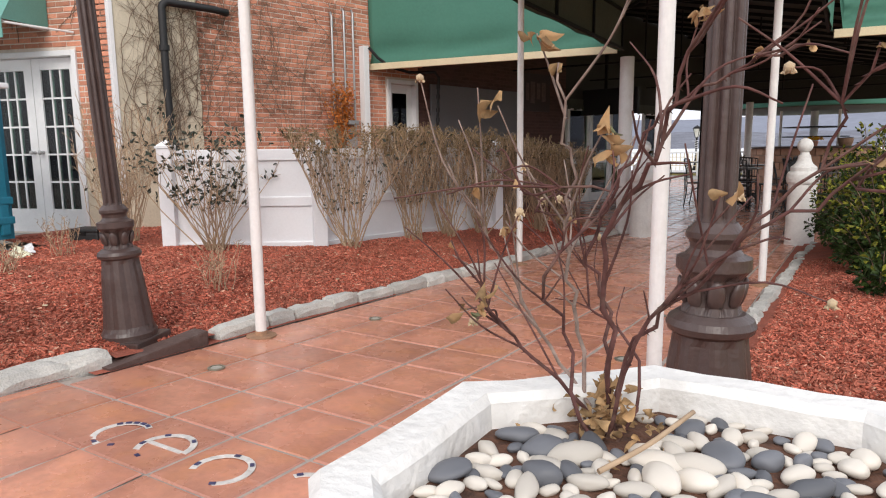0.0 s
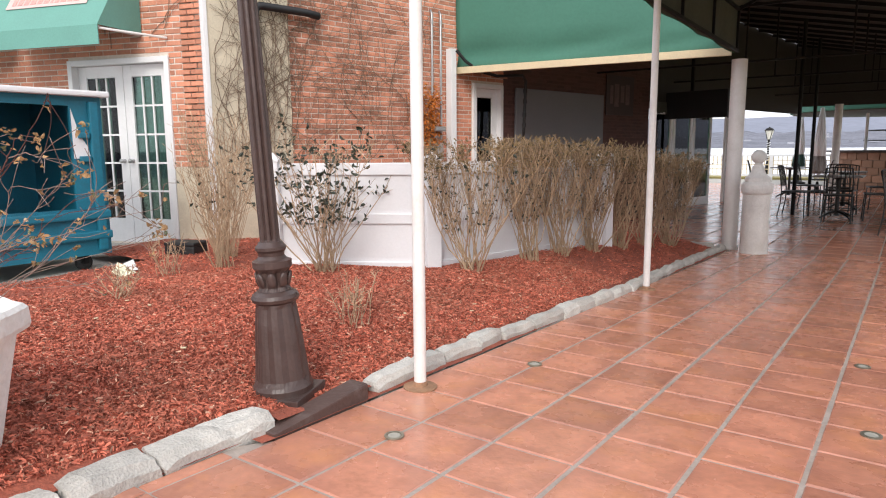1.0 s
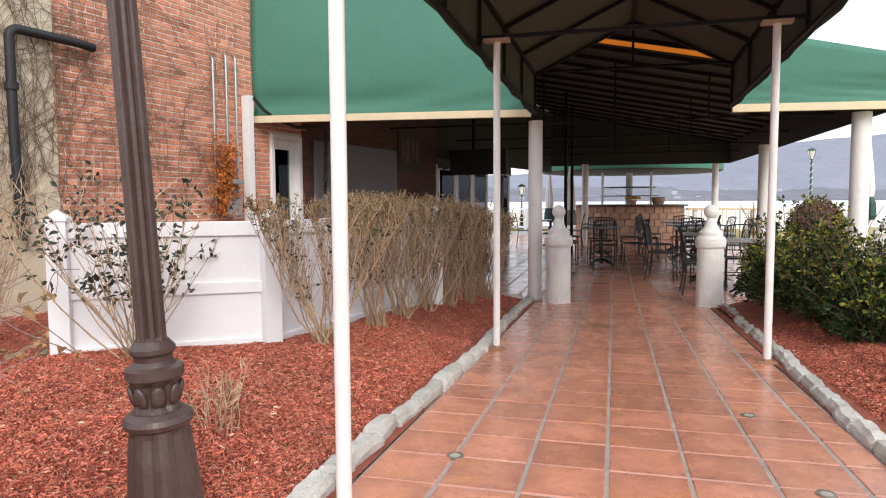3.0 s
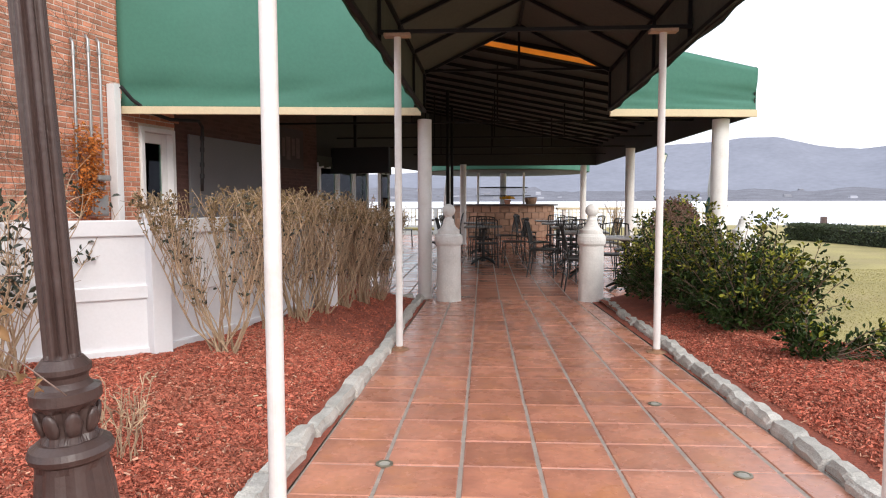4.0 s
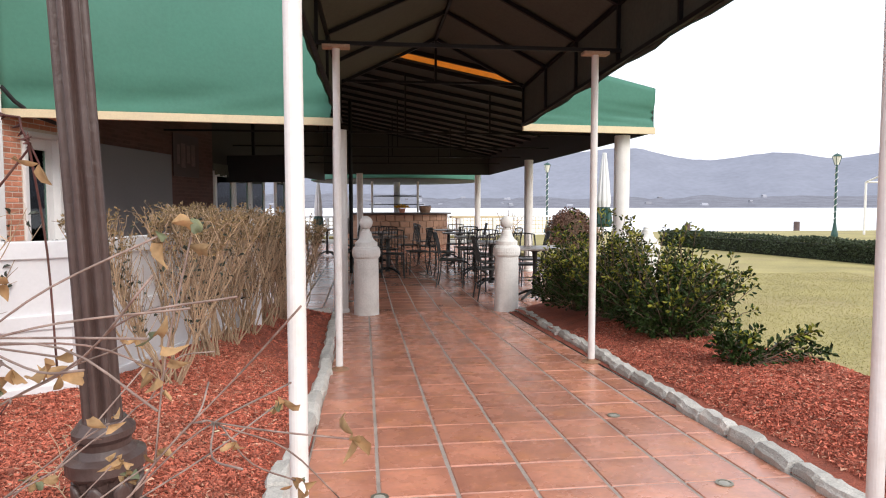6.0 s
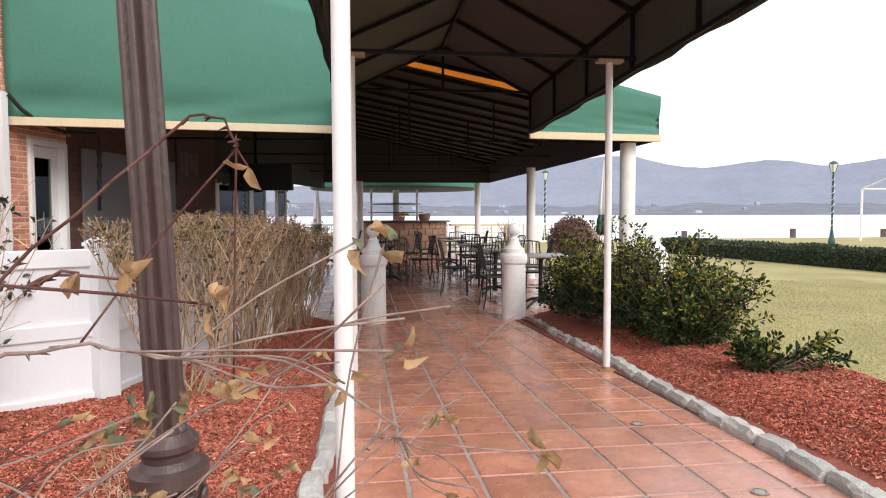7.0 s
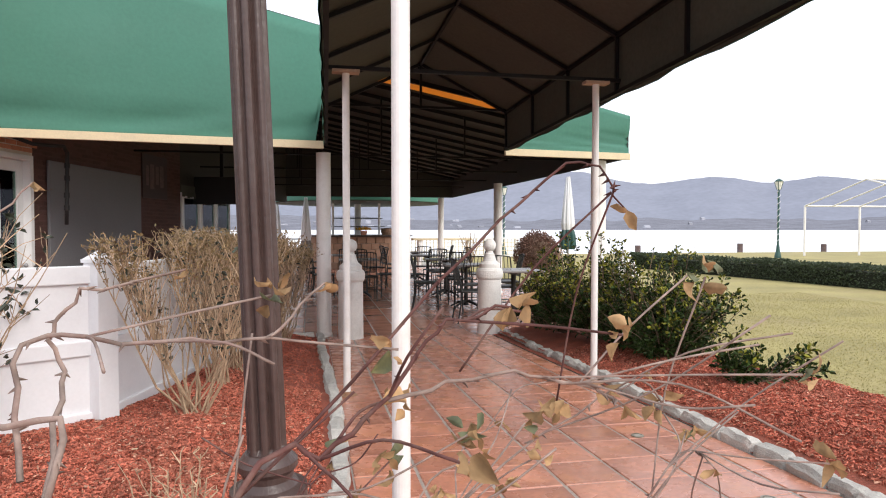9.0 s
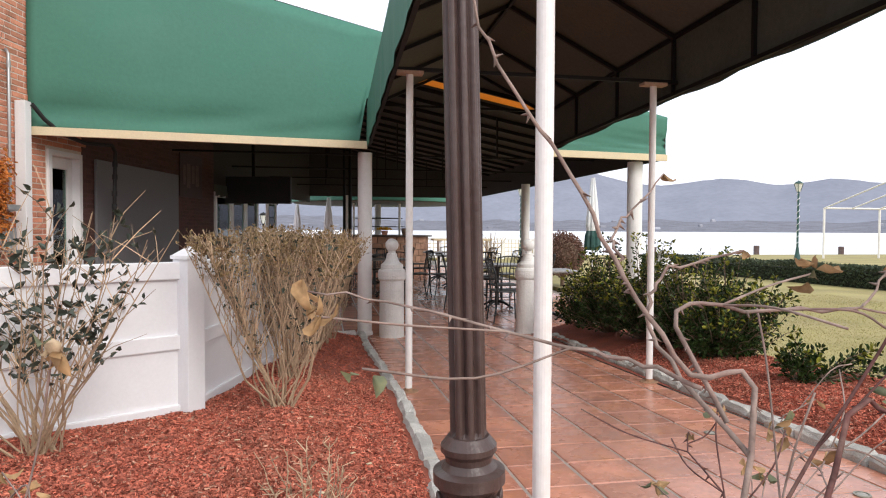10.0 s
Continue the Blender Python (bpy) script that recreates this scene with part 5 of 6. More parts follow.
def pergola():
    root = thing("pergola_frame", "bare white tubular tent frame by the river", "frame", at=pose(18.4, 29.6, -0.12))
    W, D = 9.0, 7.0
    for x in (0, 3, 6, 9):
        for y in (0, -D):
            part("post", rod((x, y, 0), (x, y, 2.35), 0.05), M_WHITEPAINT, root)
    for y in (0, -D / 2, -D):
        part("eave_rail", rod((0, y, 2.35 + (1.0 if y == -D / 2 else 0)), (W, y, 2.35 + (1.0 if y == -D / 2 else 0)), 0.04), M_WHITEPAINT, root)
    for x in (0, 1.5, 3, 4.5, 6, 7.5, 9):
        for y in (0, -D):
            part("rafter", rod((x, y, 2.35), (x, -D / 2, 3.35), 0.035), M_WHITEPAINT, root)


pergola()


def closed_umbrella(x, y, z, h, low, label, base=True):
    root = thing("closed_umbrella", label, "umbrella", at=pose(x, y, z), group="closed umbrellas")
    part("pole", rod((0, 0, 0), (0, 0, h), 0.022), M_WHITEPAINT, root)
    part("foot", lathe([(0.25, 0), (0.25, 0.05), (0.06, 0.09), (0.03, 0.3)], 18), M_FRAME, root)
    part("canopy", lathe([(0.05, h), (0.08, h - 0.25), (0.13, h - 0.7), (0.17, h - 1.15), (0.15, h - 1.3)][::-1], 24, flutes=8, depth=0.03), M_WHITEPLASTIC, root, "furled white canvas")
    part("canopy_hem", lathe([(0.15, h - 1.3), (0.19, h - 1.42), (0.21, h - 1.7), (0.17, h - 1.78)][::-1], 24, flutes=8, depth=0.04), low, root, "furled green hem")


closed_umbrella(1.86, 17.8, -0.12, 2.55, M_LAMPGREEN, "closed white umbrella with green hem on the lawn edge")
closed_umbrella(-5.6, 27.8, PATIO_Z, 2.3, M_LAMPGREEN, "closed white patio umbrella with green hem")
closed_umbrella(-4.5, 22.95, PATIO_Z, 2.3, M_TABLETOP, "closed grey-white patio umbrella")
for x, y, zt in ((21.7, 39.0, 0.25), (15.1, 39.5, 0.15), (27.5, 38.8, 0.2)):
    tagged(part("mooring_post", lathe([(0.17, -3.2), (0.17, zt - 0.03), (0.14, zt)], 12), M_BROWNWOOD, at=pose(x, y, 0)), "brown timber mooring post in the river", "post", "mooring posts")
tagged(part("thin_pole", rod((18.3, 38.5, -3.2), (18.3, 38.5, 0.3), 0.05), M_WHITEPAINT), "thin white pole at the water edge", "pole")
# a moored float with blue cover beside the tent frame
bt = thing("pontoon", "white and blue pontoon moored at the shore", "boat", at=pose(20.5, 41.0, -1.6))
part("hull", box((-2.2, -1, -0.2), (2.2, 1, 0.9), 0.2), M_WHITEPLASTIC, bt)
part("cover", box((-1.8, -0.8, 0.9), (1.2, 0.8, 1.2), 0.12), node_mat("blue_cover", (0.12, 0.32, 0.55), 0.6, var=0.2, bump=0.1), bt)


def far_houses():
    rng = random.Random(14)
    V, F = [], []
    for i in range(46):
        az = rng.choice((rng.uniform(-30, 12), rng.uniform(-30, 60)))
        d = rng.uniform(1610, 1950)
        x, y = d * math.sin(radians(az)) - 3, d * math.cos(radians(az))
        z, s, h = rng.uniform(2, 24), rng.uniform(3, 8), rng.uniform(2, 5)
        b = len(V)
        V += [(x - s, y - 60, z), (x + s, y - 60, z), (x + s, y - 50, z), (x - s, y - 50, z), (x - s, y - 60, z + h), (x + s, y - 60, z + h), (x + s, y - 50, z + h), (x - s, y - 50, z + h), (x - s, y - 55, z + h * 1.5), (x + s, y - 55, z + h * 1.5)]
        F += [(b, b + 1, b + 5, b + 4), (b + 1, b + 2, b + 6, b + 5), (b + 3, b, b + 4, b + 7), (b + 2, b + 3, b + 7, b + 6), (b + 4, b + 5, b + 9, b + 8), (b + 6, b + 7, b + 8, b + 9)]
    # house colour dulled towards blue-grey to stand in for haze
    tagged(part("far_houses", raw_mesh("far_houses", V, F), node_mat("haze_tinted_house", (0.27, 0.275, 0.31), 0.9, island=0.3, bump=0)), "scattered pale houses on the far bank", "houses", kind="stuff")


far_houses()

# ---- small things on the walkway and beds ----
M_BRASS = node_mat("dull_metal_ring", (0.30, 0.28, 0.22), 0.4, 0.7, var=0.2, bump=0.1)
M_LENS = node_mat("greenish_lens", (0.38, 0.36, 0.31), 0.5, var=0.2, bump=0.05)
for x, y in ((-3.825, 3.83), (-3.83, 4.93), (-2.42, 4.89), (-2.46, 3.88), (-2.5, 5.9)):
    r = thing("ground_light", "small round metal light set flush in the tiles", "ground light", at=pose(x, y, walk_z(y) + 0.001), group="ground lights")
    part("rim", lathe([(0.036, 0), (0.036, 0.005), (0.026, 0.006), (0.026, 0.003)], 20), M_BRASS, r)
    part("lens", lathe([(0.025, 0.002), (0.022, 0.0045)], 20), M_LENS, r)


def mosaic_letters():
    """Worn mosaic curves set in the tiles: pale bands with a few dark chips."""
    pale, chip = node_mat("pale_mosaic", (0.60, 0.56, 0.52), 0.7, var=0.25, scale=20, bump=0.3), node_mat("dark_blue_mosaic", (0.03, 0.035, 0.10), 0.3, var=0.3, bump=0.05)
    root = thing("mosaic_inscription", "worn mosaic lettering let into the tiles, no longer legible", "mosaic", at=pose(0, 0, 0))
    rng = random.Random(6)
    for (cx, cy, a0, a1, bar) in ((-3.515, 3.205, 65, 310, False), (-3.312, 3.215, 0, 310, True), (-3.05, 3.205, -65, 210, False), (-2.775, 3.24, -25, 150, False)):
        V, F = [], []
        n = 24
        for i in range(n + 1):
            a = radians(a0 + (a1 - a0) * i / n)
            for rr in (0.074, 0.095):
                V.append((cx + rr * math.cos(a), cy + rr * 0.95 * math.sin(a), walk_z(cy) + 0.0022 + 0.0005 * (i % 2)))
            if i:
                F.append((2 * i - 2, 2 * i - 1, 2 * i + 1, 2 * i))
        band = part("letter_band", raw_mesh("letter_band", V, F), pale, root)
        band.modifiers.new("thick", "SOLIDIFY").thickness = 0.002
        if bar:
            part("letter_bar", box((cx - 0.072, cy - 0.008, walk_z(cy) + 0.0005), (cx + 0.075, cy + 0.008, walk_z(cy) + 0.0025)), pale, root)
        for i in range(7 if cx < -3.4 else 4):
            a = radians(a0 + (a1 - a0) * ((0.04 + 0.075 * i if i < 5 else 0.78 + 0.2 * (i - 5)) if cx < -3.4 else (i + rng.uniform(0.1, 0.9)) / 4))
            m = Matrix.Translation((cx + 0.0845 * math.cos(a), cy + 0.0805 * math.sin(a), walk_z(cy) + 0.003)) @ Matrix.Rotation(a, 4, "Z")
            part("mosaic_chip", box((-0.006, -0.009, 0), (0.006, 0.009, 0.0022)), chip, root, at=m)


mosaic_letters()
bb = thing("bait_box", "black plastic rodent bait box lying on the mulch", "bait box", at=pose(-7.95, 5.75, mulch_z(-7.95, 5.75) - 0.01, 0, 0, 20))
part("body", box((-0.16, -0.11, 0), (0.16, 0.11, 0.09), 0.018), M_RUBBER, bb)
part("lid", box((-0.165, -0.115, 0.085), (0.165, 0.115, 0.125), 0.02), M_RUBBER, bb)
part("latch", box((-0.03, -0.122, 0.06), (0.03, -0.114, 0.1), 0.003), M_FRAME, bb)


def litter(x, y, s, col, label, seed):
    rng = random.Random(seed)
    b = bmesh.new()
    bmesh.ops.create_grid(b, x_segments=5, y_segments=4, size=s)
    for v in b.verts:
        v.co += noise.noise_vector((v.co.x * 20 + seed, v.co.y * 20, 0)) * s * 0.5
        v.co.z += s * 0.6
    ob = part("litter", b, node_mat("litter_paper", col, 0.5, var=0.3, scale=25, bump=0.1), at=pose(x, y, mulch_z(x, y), 20, 30, rng.uniform(0, 360)))
    ob.modifiers.new("thick", "SOLIDIFY").thickness = 0.002
    tagged(ob, label, "litter")


litter(-7.3, 4.75, 0.07, (0.75, 0.75, 0.55), "crumpled pale food wrapper on the mulch", 1)
litter(-7.45, 4.9, 0.06, (0.7, 0.7, 0.7), "scrap of white paper on the mulch", 2)
rngs = random.Random(31)
for i in range(14):
    x, y = rngs.uniform(-6.2, -4.5), rngs.uniform(3.2, 6.0)
    if (x + 4.42) ** 2 + (y - 3.8) ** 2 > 0.05:
        tagged(part("pale_chip", box((-0.012, -0.007, 0), (0.012, 0.007, 0.004), 0.001), M_CREAM, at=pose(x, y, mulch_z(x, y) + 0.012, rngs.uniform(-15, 15), 0, rngs.uniform(0, 180))), "pale wood chip on the red mulch", "wood chip", "pale chips")


# ---- pebbles in the planters ----
def pebble_mesh(seed, light):
    rng = random.Random(seed)
    b = bmesh.new()
    bmesh.ops.create_icosphere(b, subdivisions=3, radius=1)
    off = rng.uniform(0, 99)
    sx, sy, sz = rng.uniform(0.85, 1.3), rng.uniform(0.6, 0.9), rng.uniform(0.45, 0.62)
    for v in b.verts:
        v.co *= 1 + 0.26 * noise.noise(v.co * 0.9 + Vector((off, 0, 0)))
        v.co = Vector((v.co.x * sx, v.co.y * sy, v.co.z * sz))
    me = mesh_of(b, "pebble", True)
    me.materials.append(light)
    return me


M_PEB_L = node_mat("cream_pebble", (0.62, 0.57, 0.50), 0.6, var=0.12, scale=2, bump=0.1, fine=12, rand=0.2)
M_PEB_D = node_mat("slate_pebble", (0.13, 0.135, 0.15), 0.55, var=0.12, scale=2, bump=0.1, fine=12, rand=0.3)
PEB = [pebble_mesh(i, M_PEB_L) for i in range(6)] + [pebble_mesh(20 + i, M_PEB_D) for i in range(5)]


def pebbles(cx, cy, n, seed, avoid):
    rng = random.Random(seed)
    placed = []
    tries = 0
    while len(placed) < n and tries < 14000:
        tries += 1
        a, q = rng.uniform(0, 6.283), 0.292 * math.sqrt(rng.random())
        x, y, r = cx + q * math.cos(a), cy + q * math.sin(a), rng.choice((0.009, 0.010, 0.012, 0.014, 0.017, 0.020, 0.025))
        if math.dist((x, y), avoid) < 0.055 + r * 0.5 or math.dist((x, y), (cx - 0.02, cy - 0.03)) < 0.075:
            continue
        layer = 0
        if any(math.dist((x, y), p[:2]) < (r + p[2]) * 0.72 for p in placed):
            if tries < 8000:
                continue
            layer = 1
            if any(math.dist((x, y), p[:2]) < (r + p[2]) * 0.42 for p in placed):
                continue
        placed.append((x, y, r))
        dark = rng.random() < 0.36
        ob = new("pebble", PEB[rng.randrange(6, 11) if dark else rng.randrange(6)])
        ob.matrix_basis = pose(x, y, 0.556 + r * 0.3 + layer * 0.022, rng.uniform(-12, 12), rng.uniform(-12, 12), rng.uniform(0, 360)) @ Matrix.Scale(r * 1.12, 4)
        tagged(ob, "smooth dark slate grey river pebble in the planter" if dark else "smooth cream white river pebble in the planter", "pebble", "planter pebbles")


ROSE1, ROSE2 = (-1.865, 2.885), (-4.68, 2.66)
pebbles(*P1, 330, 3, ROSE1)
pebbles(*P2, 45, 5, ROSE2)


# ---- plants ----
def stems_shrub(name, label, x, y, h, spread, n, seed, stem_mat, leaf_sets, group="", twigs=5, r0=0.0045, lean=(0, 0), cat="shrub", flat=False, twig_from=0.3, upright=0.0):
    """Many thin stems fanning from one foot, with side twigs; leaf_sets: (part, material, count per stem, size, from, to)."""
    rng = random.Random(seed)
    z = mulch_z(x, y) - 0.02
    root = thing(name, label, cat, at=pose(x, y, z), group=group)
    tips = []
    for i in range(n):
        V, F = [], []
        a = rng.uniform(0, 6.283)
        q = math.sqrt(rng.random())
        hx, hy = spread * q * math.cos(a) + lean[0], spread * q * math.sin(a) + lean[1]
        hh = h * (rng.uniform(0.93, 1.01) if flat else rng.uniform(0.82, 1.05))
        f = Vector((rng.uniform(-0.07, 0.07), rng.uniform(-0.07, 0.07), 0))
        pts = []
        bend = rng.uniform(0.6, 1.3)
        for k in range(6):
            t = k / 5
            wob = Vector((rng.uniform(-1, 1), rng.uniform(-1, 1), 0)) * 0.028 * h * (1 if k else 0)
            pts.append(f + Vector((hx * t ** bend, hy * t ** bend, hh * t)) + wob)
        tube_data(V, F, pts, r0 * rng.uniform(0.6, 1.1), 0.0014, 4)
        tips.append(pts)
        for k in range(twigs):
            t = rng.uniform(twig_from, 0.98)
            j = min(int(t * 5), 4)
            p = pts[j].lerp(pts[j + 1], t * 5 - j)
            d = Vector((rng.uniform(-1, 1), rng.uniform(-1, 1), rng.uniform(0.3, 1.3) + upright)).normalized() * rng.uniform(0.08, 0.26 + 0.14 * (upright > 0)) * h
            if flat:
                d.z = min(d.z, max(h * rng.uniform(0.94, 1.03) - p.z, 0.01))
            q2 = p + d * 0.5 + Vector((rng.uniform(-1, 1), rng.uniform(-1, 1), 0.4)) * 0.02
            tube_data(V, F, [p, q2, p + d], 0.0028, 0.0011, 3)
            tips.append([p, p.lerp(p + d, 0.2), p.lerp(p + d, 0.4), p.lerp(p + d, 0.6), p.lerp(p + d, 0.8), p + d])
        part("stem", raw_mesh("stem", V, F), stem_mat, root)
    for nm, mat, count, size, lo, hi in leaf_sets:
        V, F = [], []
        for pts in tips:
            for k in range(int(count) + (rng.random() < count % 1)):
                t = rng.uniform(0, 1)
                j = min(int(t * 5), 4)
                p = pts[j].lerp(pts[j + 1], t * 5 - j)
                if not lo * h <= p.z <= hi * h:
                    continue
                d = Vector((rng.uniform(-1, 1), rng.uniform(-1, 1), rng.uniform(-0.3, 1)))
                leaf_data(V, F, p, d, size * rng.uniform(0.6, 1.2), 0.5, rng=rng)
        if F:
            tagged(part(nm, raw_mesh(nm, V, F), mat, root), kind="stuff")
    return root


# clipped deciduous hedge along the enclosure
HEDGE = [(-4.95, 6.1), (-4.93, 6.95), (-4.90, 7.5), (-4.86, 8.1), (-4.8, 8.7), (-4.72, 9.3), (-4.64, 9.9)]
for i, (x, y) in enumerate(HEDGE):
    stems_shrub("hedge_shrub", "wide bare shrub fanning from one foot with few dark leaves" if i == 0 else "bare twiggy hedge shrub with dry olive leaves at its clipped top", x, y, 1.03 if i else 0.96, 0.55 if i == 0 else 0.44, (24, 24, 30, 34, 40, 40, 40)[i], 40 + i, M_TWIG,
                [("dry_leaves", M_HEDGETOP, 8.0, 0.022, 0.76, 1.2), ("sparse_leaves", M_DARKLEAF, (0.5, 0.45, 0.3)[min(i, 2)], 0.036, 0.3, 0.95)], "hedge shrubs", twigs=20, r0=0.0068, flat=True, twig_from=0.28, lean=(0.06, 0.0) if i == 0 else (0, 0), upright=1.3)
stems_shrub("privet_shrub", "sparse shrub with dark leathery leaves before the white enclosure", -5.93, 5.60, 1.06, 0.72, 36, 61, M_TWIG, [("dark_leaves", M_DARKLEAF, 2.0, 0.05, 0.35, 1.15)], "", twigs=8, r0=0.006)
stems_shrub("bare_shrub", "bare tan twiggy shrub against the stucco corner", -7.35, 5.75, 1.25, 0.42, 60, 63, M_TWIG, [], "", twigs=5)
stems_shrub("bare_shrub", "bare tan twiggy shrub beside the enclosure", -6.85, 5.35, 0.95, 0.3, 36, 64, M_TWIG, [("dark_leaves", M_DARKLEAF, 0.3, 0.04, 0.5, 1.1)], "", twigs=4)
for i, (x, y, h) in enumerate(((-4.77, 4.635, 0.28), (-6.9, 4.9, 0.32), (-6.3, 4.2, 0.22))):
    stems_shrub("dwarf_shrub", "small bare twiggy shrub in the red mulch", x, y, h, 0.15, 15, 70 + i, M_TWIG, [], "dwarf shrubs", twigs=6, r0=0.0034)


def holly(x, y, h, spread, n, per, seed, lean=(0, 0), group="holly shrubs", label="glossy dark green holly shrub beside the walkway", tall=0.1):
    """Leafy evergreen: forking stems, each ending in shoots whose leaves stand round the tip."""
    rng = random.Random(seed)
    z = mulch_z(x, y) - 0.02
    root = thing("holly_shrub", label, "shrub", at=pose(x, y, z), group=group)
    V, F = [], []
    sets = ([], []), ([], [])
    for i in range(n):
        a, q = rng.uniform(0, 6.283), rng.random() ** 0.55
        k = 1 + 0.22 * noise.noise((math.cos(a) * 1.6, math.sin(a) * 1.6, seed * 3.1))
        up = rng.uniform(0.25, 0.95) if rng.random() > tall else rng.uniform(1.0, 1.25)
        end = Vector((spread * k * q * math.cos(a) + lean[0], spread * k * q * math.sin(a) + lean[1], h * up * (1.05 - 0.45 * q * q)))
        mid = Vector((end.x * 0.5, end.y * 0.5, end.z * rng.uniform(0.45, 0.65)))
        pts = [Vector((0, 0, 0)), mid * 0.5, mid, mid.lerp(end, 0.5) + Vector((0, 0, 0.02)), end]
        tube_data(V, F, pts, 0.007, 0.002, 4)
        axis = (end - mid).normalized()
        for j in range(per):
            t = 1 - 0.6 * rng.random() ** 1.5
            m = min(int(t * 4), 3)
            p = pts[m].lerp(pts[m + 1], t * 4 - m)
            a2 = j * 2.4 + rng.uniform(-0.4, 0.4)
            s1 = axis.orthogonal().normalized()
            s2 = axis.cross(s1)
            d = axis * rng.uniform(0.3, 1.0) + s1 * math.cos(a2) + s2 * math.sin(a2)
            p = p + (s1 * math.cos(a2) + s2 * math.sin(a2)) * rng.uniform(0.0, 0.03)
            young = t > 0.84 and up > 0.6 and rng.random() < 0.5
            LV, LF = sets[young]
            leaf_data(LV, LF, p, d, rng.uniform(0.030, 0.055), 0.5, 0.3, rng)
    tagged(part("branchwork", raw_mesh("branchwork", V, F), M_VINE, root), kind="stuff")
    for (LV, LF), nm, mat in zip(sets, ("leaf_mass", "young_leaf_mass"), (M_HOLLY, M_HOLLY_YOUNG)):
        if LF:
            tagged(part(nm, raw_mesh(nm, LV, LF), mat, root), kind="stuff")


holly(-1.36, 7.6, 0.66, 0.42, 130, 26, 1, (0.04, 0.0))
holly(-1.30, 8.15, 0.86, 0.58, 170, 26, 2, (0.06, 0))
holly(-1.38, 8.85, 0.92, 0.52, 170, 26, 3)
holly(-1.45, 9.55, 0.90, 0.48, 150, 26, 4)
holly(-1.55, 10.15, 0.80, 0.34, 90, 26, 9)
holly(-1.15, 7.75, 0.95, 0.30, 16, 30, 5, (0.12, 0.0), label="upright young holly shoots rising above the others", tall=0.5)
holly(-1.05, 7.6, 0.62, 0.22, 22, 26, 10, (0.22, 0.0), label="holly shoots leaning out over the mulch", tall=0.6)
holly(-1.42, 6.53, 0.34, 0.20, 22, 28, 6, (0.03, 0.0), label="small spreading holly shrub on the mulch", tall=0.2)
holly(-1.40, 6.50, 0.33, 0.17, 10, 32, 11, (0.44, -0.04), label="low holly branches reaching over the mulch", tall=0.0)
holly(-0.62, 5.55, 0.50, 0.22, 14, 26, 7, label="small sparse holly shrub at the lawn edge")


def leaf_mass(name, label, pts_fn, n, size, mat, seed, core=None, core_mat=None, cat="hedge"):
    rng = random.Random(seed)
    root = thing(name, label, cat)
    V, F = [], []
    for i in range(n):
        p, d = pts_fn(rng)
        leaf_data(V, F, p, d, size * rng.uniform(0.6, 1.3), 0.6, rng=rng)
    tagged(part("leaves", raw_mesh("leaves", V, F), mat, root), kind="stuff")
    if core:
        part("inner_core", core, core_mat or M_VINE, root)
    return root


HP = [(5.9, 22.9), (6.3, 21.5), (7.0, 17.5), (7.4, 14.8), (8.0, 9.5), (9.0, 2.0)]


def hedge_pt(rng):
    t = rng.random() ** 0.8 * (len(HP) - 1)
    j = min(int(t), len(HP) - 2)
    a, b = Vector((*HP[j], 0)), Vector((*HP[j + 1], 0))
    p = a.lerp(b, t - j)
    n = Vector((-(b - a).y, (b - a).x, 0)).normalized()
    k = rng.random()
    if k < 0.45:
        off, z = rng.uniform(-0.3, 0.3), 0.31 + 0.05 * noise.noise(p * 1.5) + rng.uniform(-0.05, 0.05)
    else:
        off, z = rng.choice((-1, 1, 1)) * (0.31 + rng.uniform(-0.05, 0.04) + 0.04 * noise.noise(p * 2)), rng.uniform(-0.1, 0.32)
    p = p + n * off
    p.z = z
    return p, Vector((rng.uniform(-1, 1), rng.uniform(-1, 1), rng.uniform(-0.3, 1)))


# solid core, its near-black colour standing in for shade between the leaves
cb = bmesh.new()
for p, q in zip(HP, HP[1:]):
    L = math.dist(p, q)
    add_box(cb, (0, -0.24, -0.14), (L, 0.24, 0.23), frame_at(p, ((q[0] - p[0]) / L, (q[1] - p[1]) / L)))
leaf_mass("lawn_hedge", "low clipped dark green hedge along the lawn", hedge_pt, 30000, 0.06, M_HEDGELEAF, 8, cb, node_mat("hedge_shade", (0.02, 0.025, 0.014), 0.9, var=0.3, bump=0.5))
V, F = [], []
for i, (p, q) in enumerate(zip(HP, HP[1:])):
    L = math.dist(p, q)
    mm = frame_at(p, ((q[0] - p[0]) / L, (q[1] - p[1]) / L))
    b = len(V)
    V += [tuple(mm @ Vector(c)) for c in ((0, -0.1, -0.11), (L, -0.1, -0.11), (L, 0.75, -0.113), (0, 0.75, -0.113))]
    F.append((b, b + 1, b + 2, b + 3))
tagged(part("hedge_mulch", raw_mesh("hedge_mulch", V, F), M_MULCH), "strip of red mulch under the lawn hedge", "mulch", kind="structure")


def ball_pt(rng):
    d = Vector((rng.gauss(0, 1), rng.gauss(0, 1), rng.gauss(0, 1))).normalized()
    r = 0.47 * rng.uniform(0.75, 1.05) * (1 + 0.12 * noise.noise(d * 2))
    return Vector((0.6, 16.5, 0.6)) + Vector((d.x * r, d.y * r, d.z * r)), d + Vector((rng.uniform(-1, 1), rng.uniform(-1, 1), rng.uniform(-1, 1))) * 0.7


core = bmesh.new()
bmesh.ops.create_icosphere(core, subdivisions=3, radius=0.36, matrix=Matrix.Translation((0.6, 16.5, 0.6)))
rod((0.6, 16.5, -0.13), (0.6, 16.5, 0.4), 0.05, core)
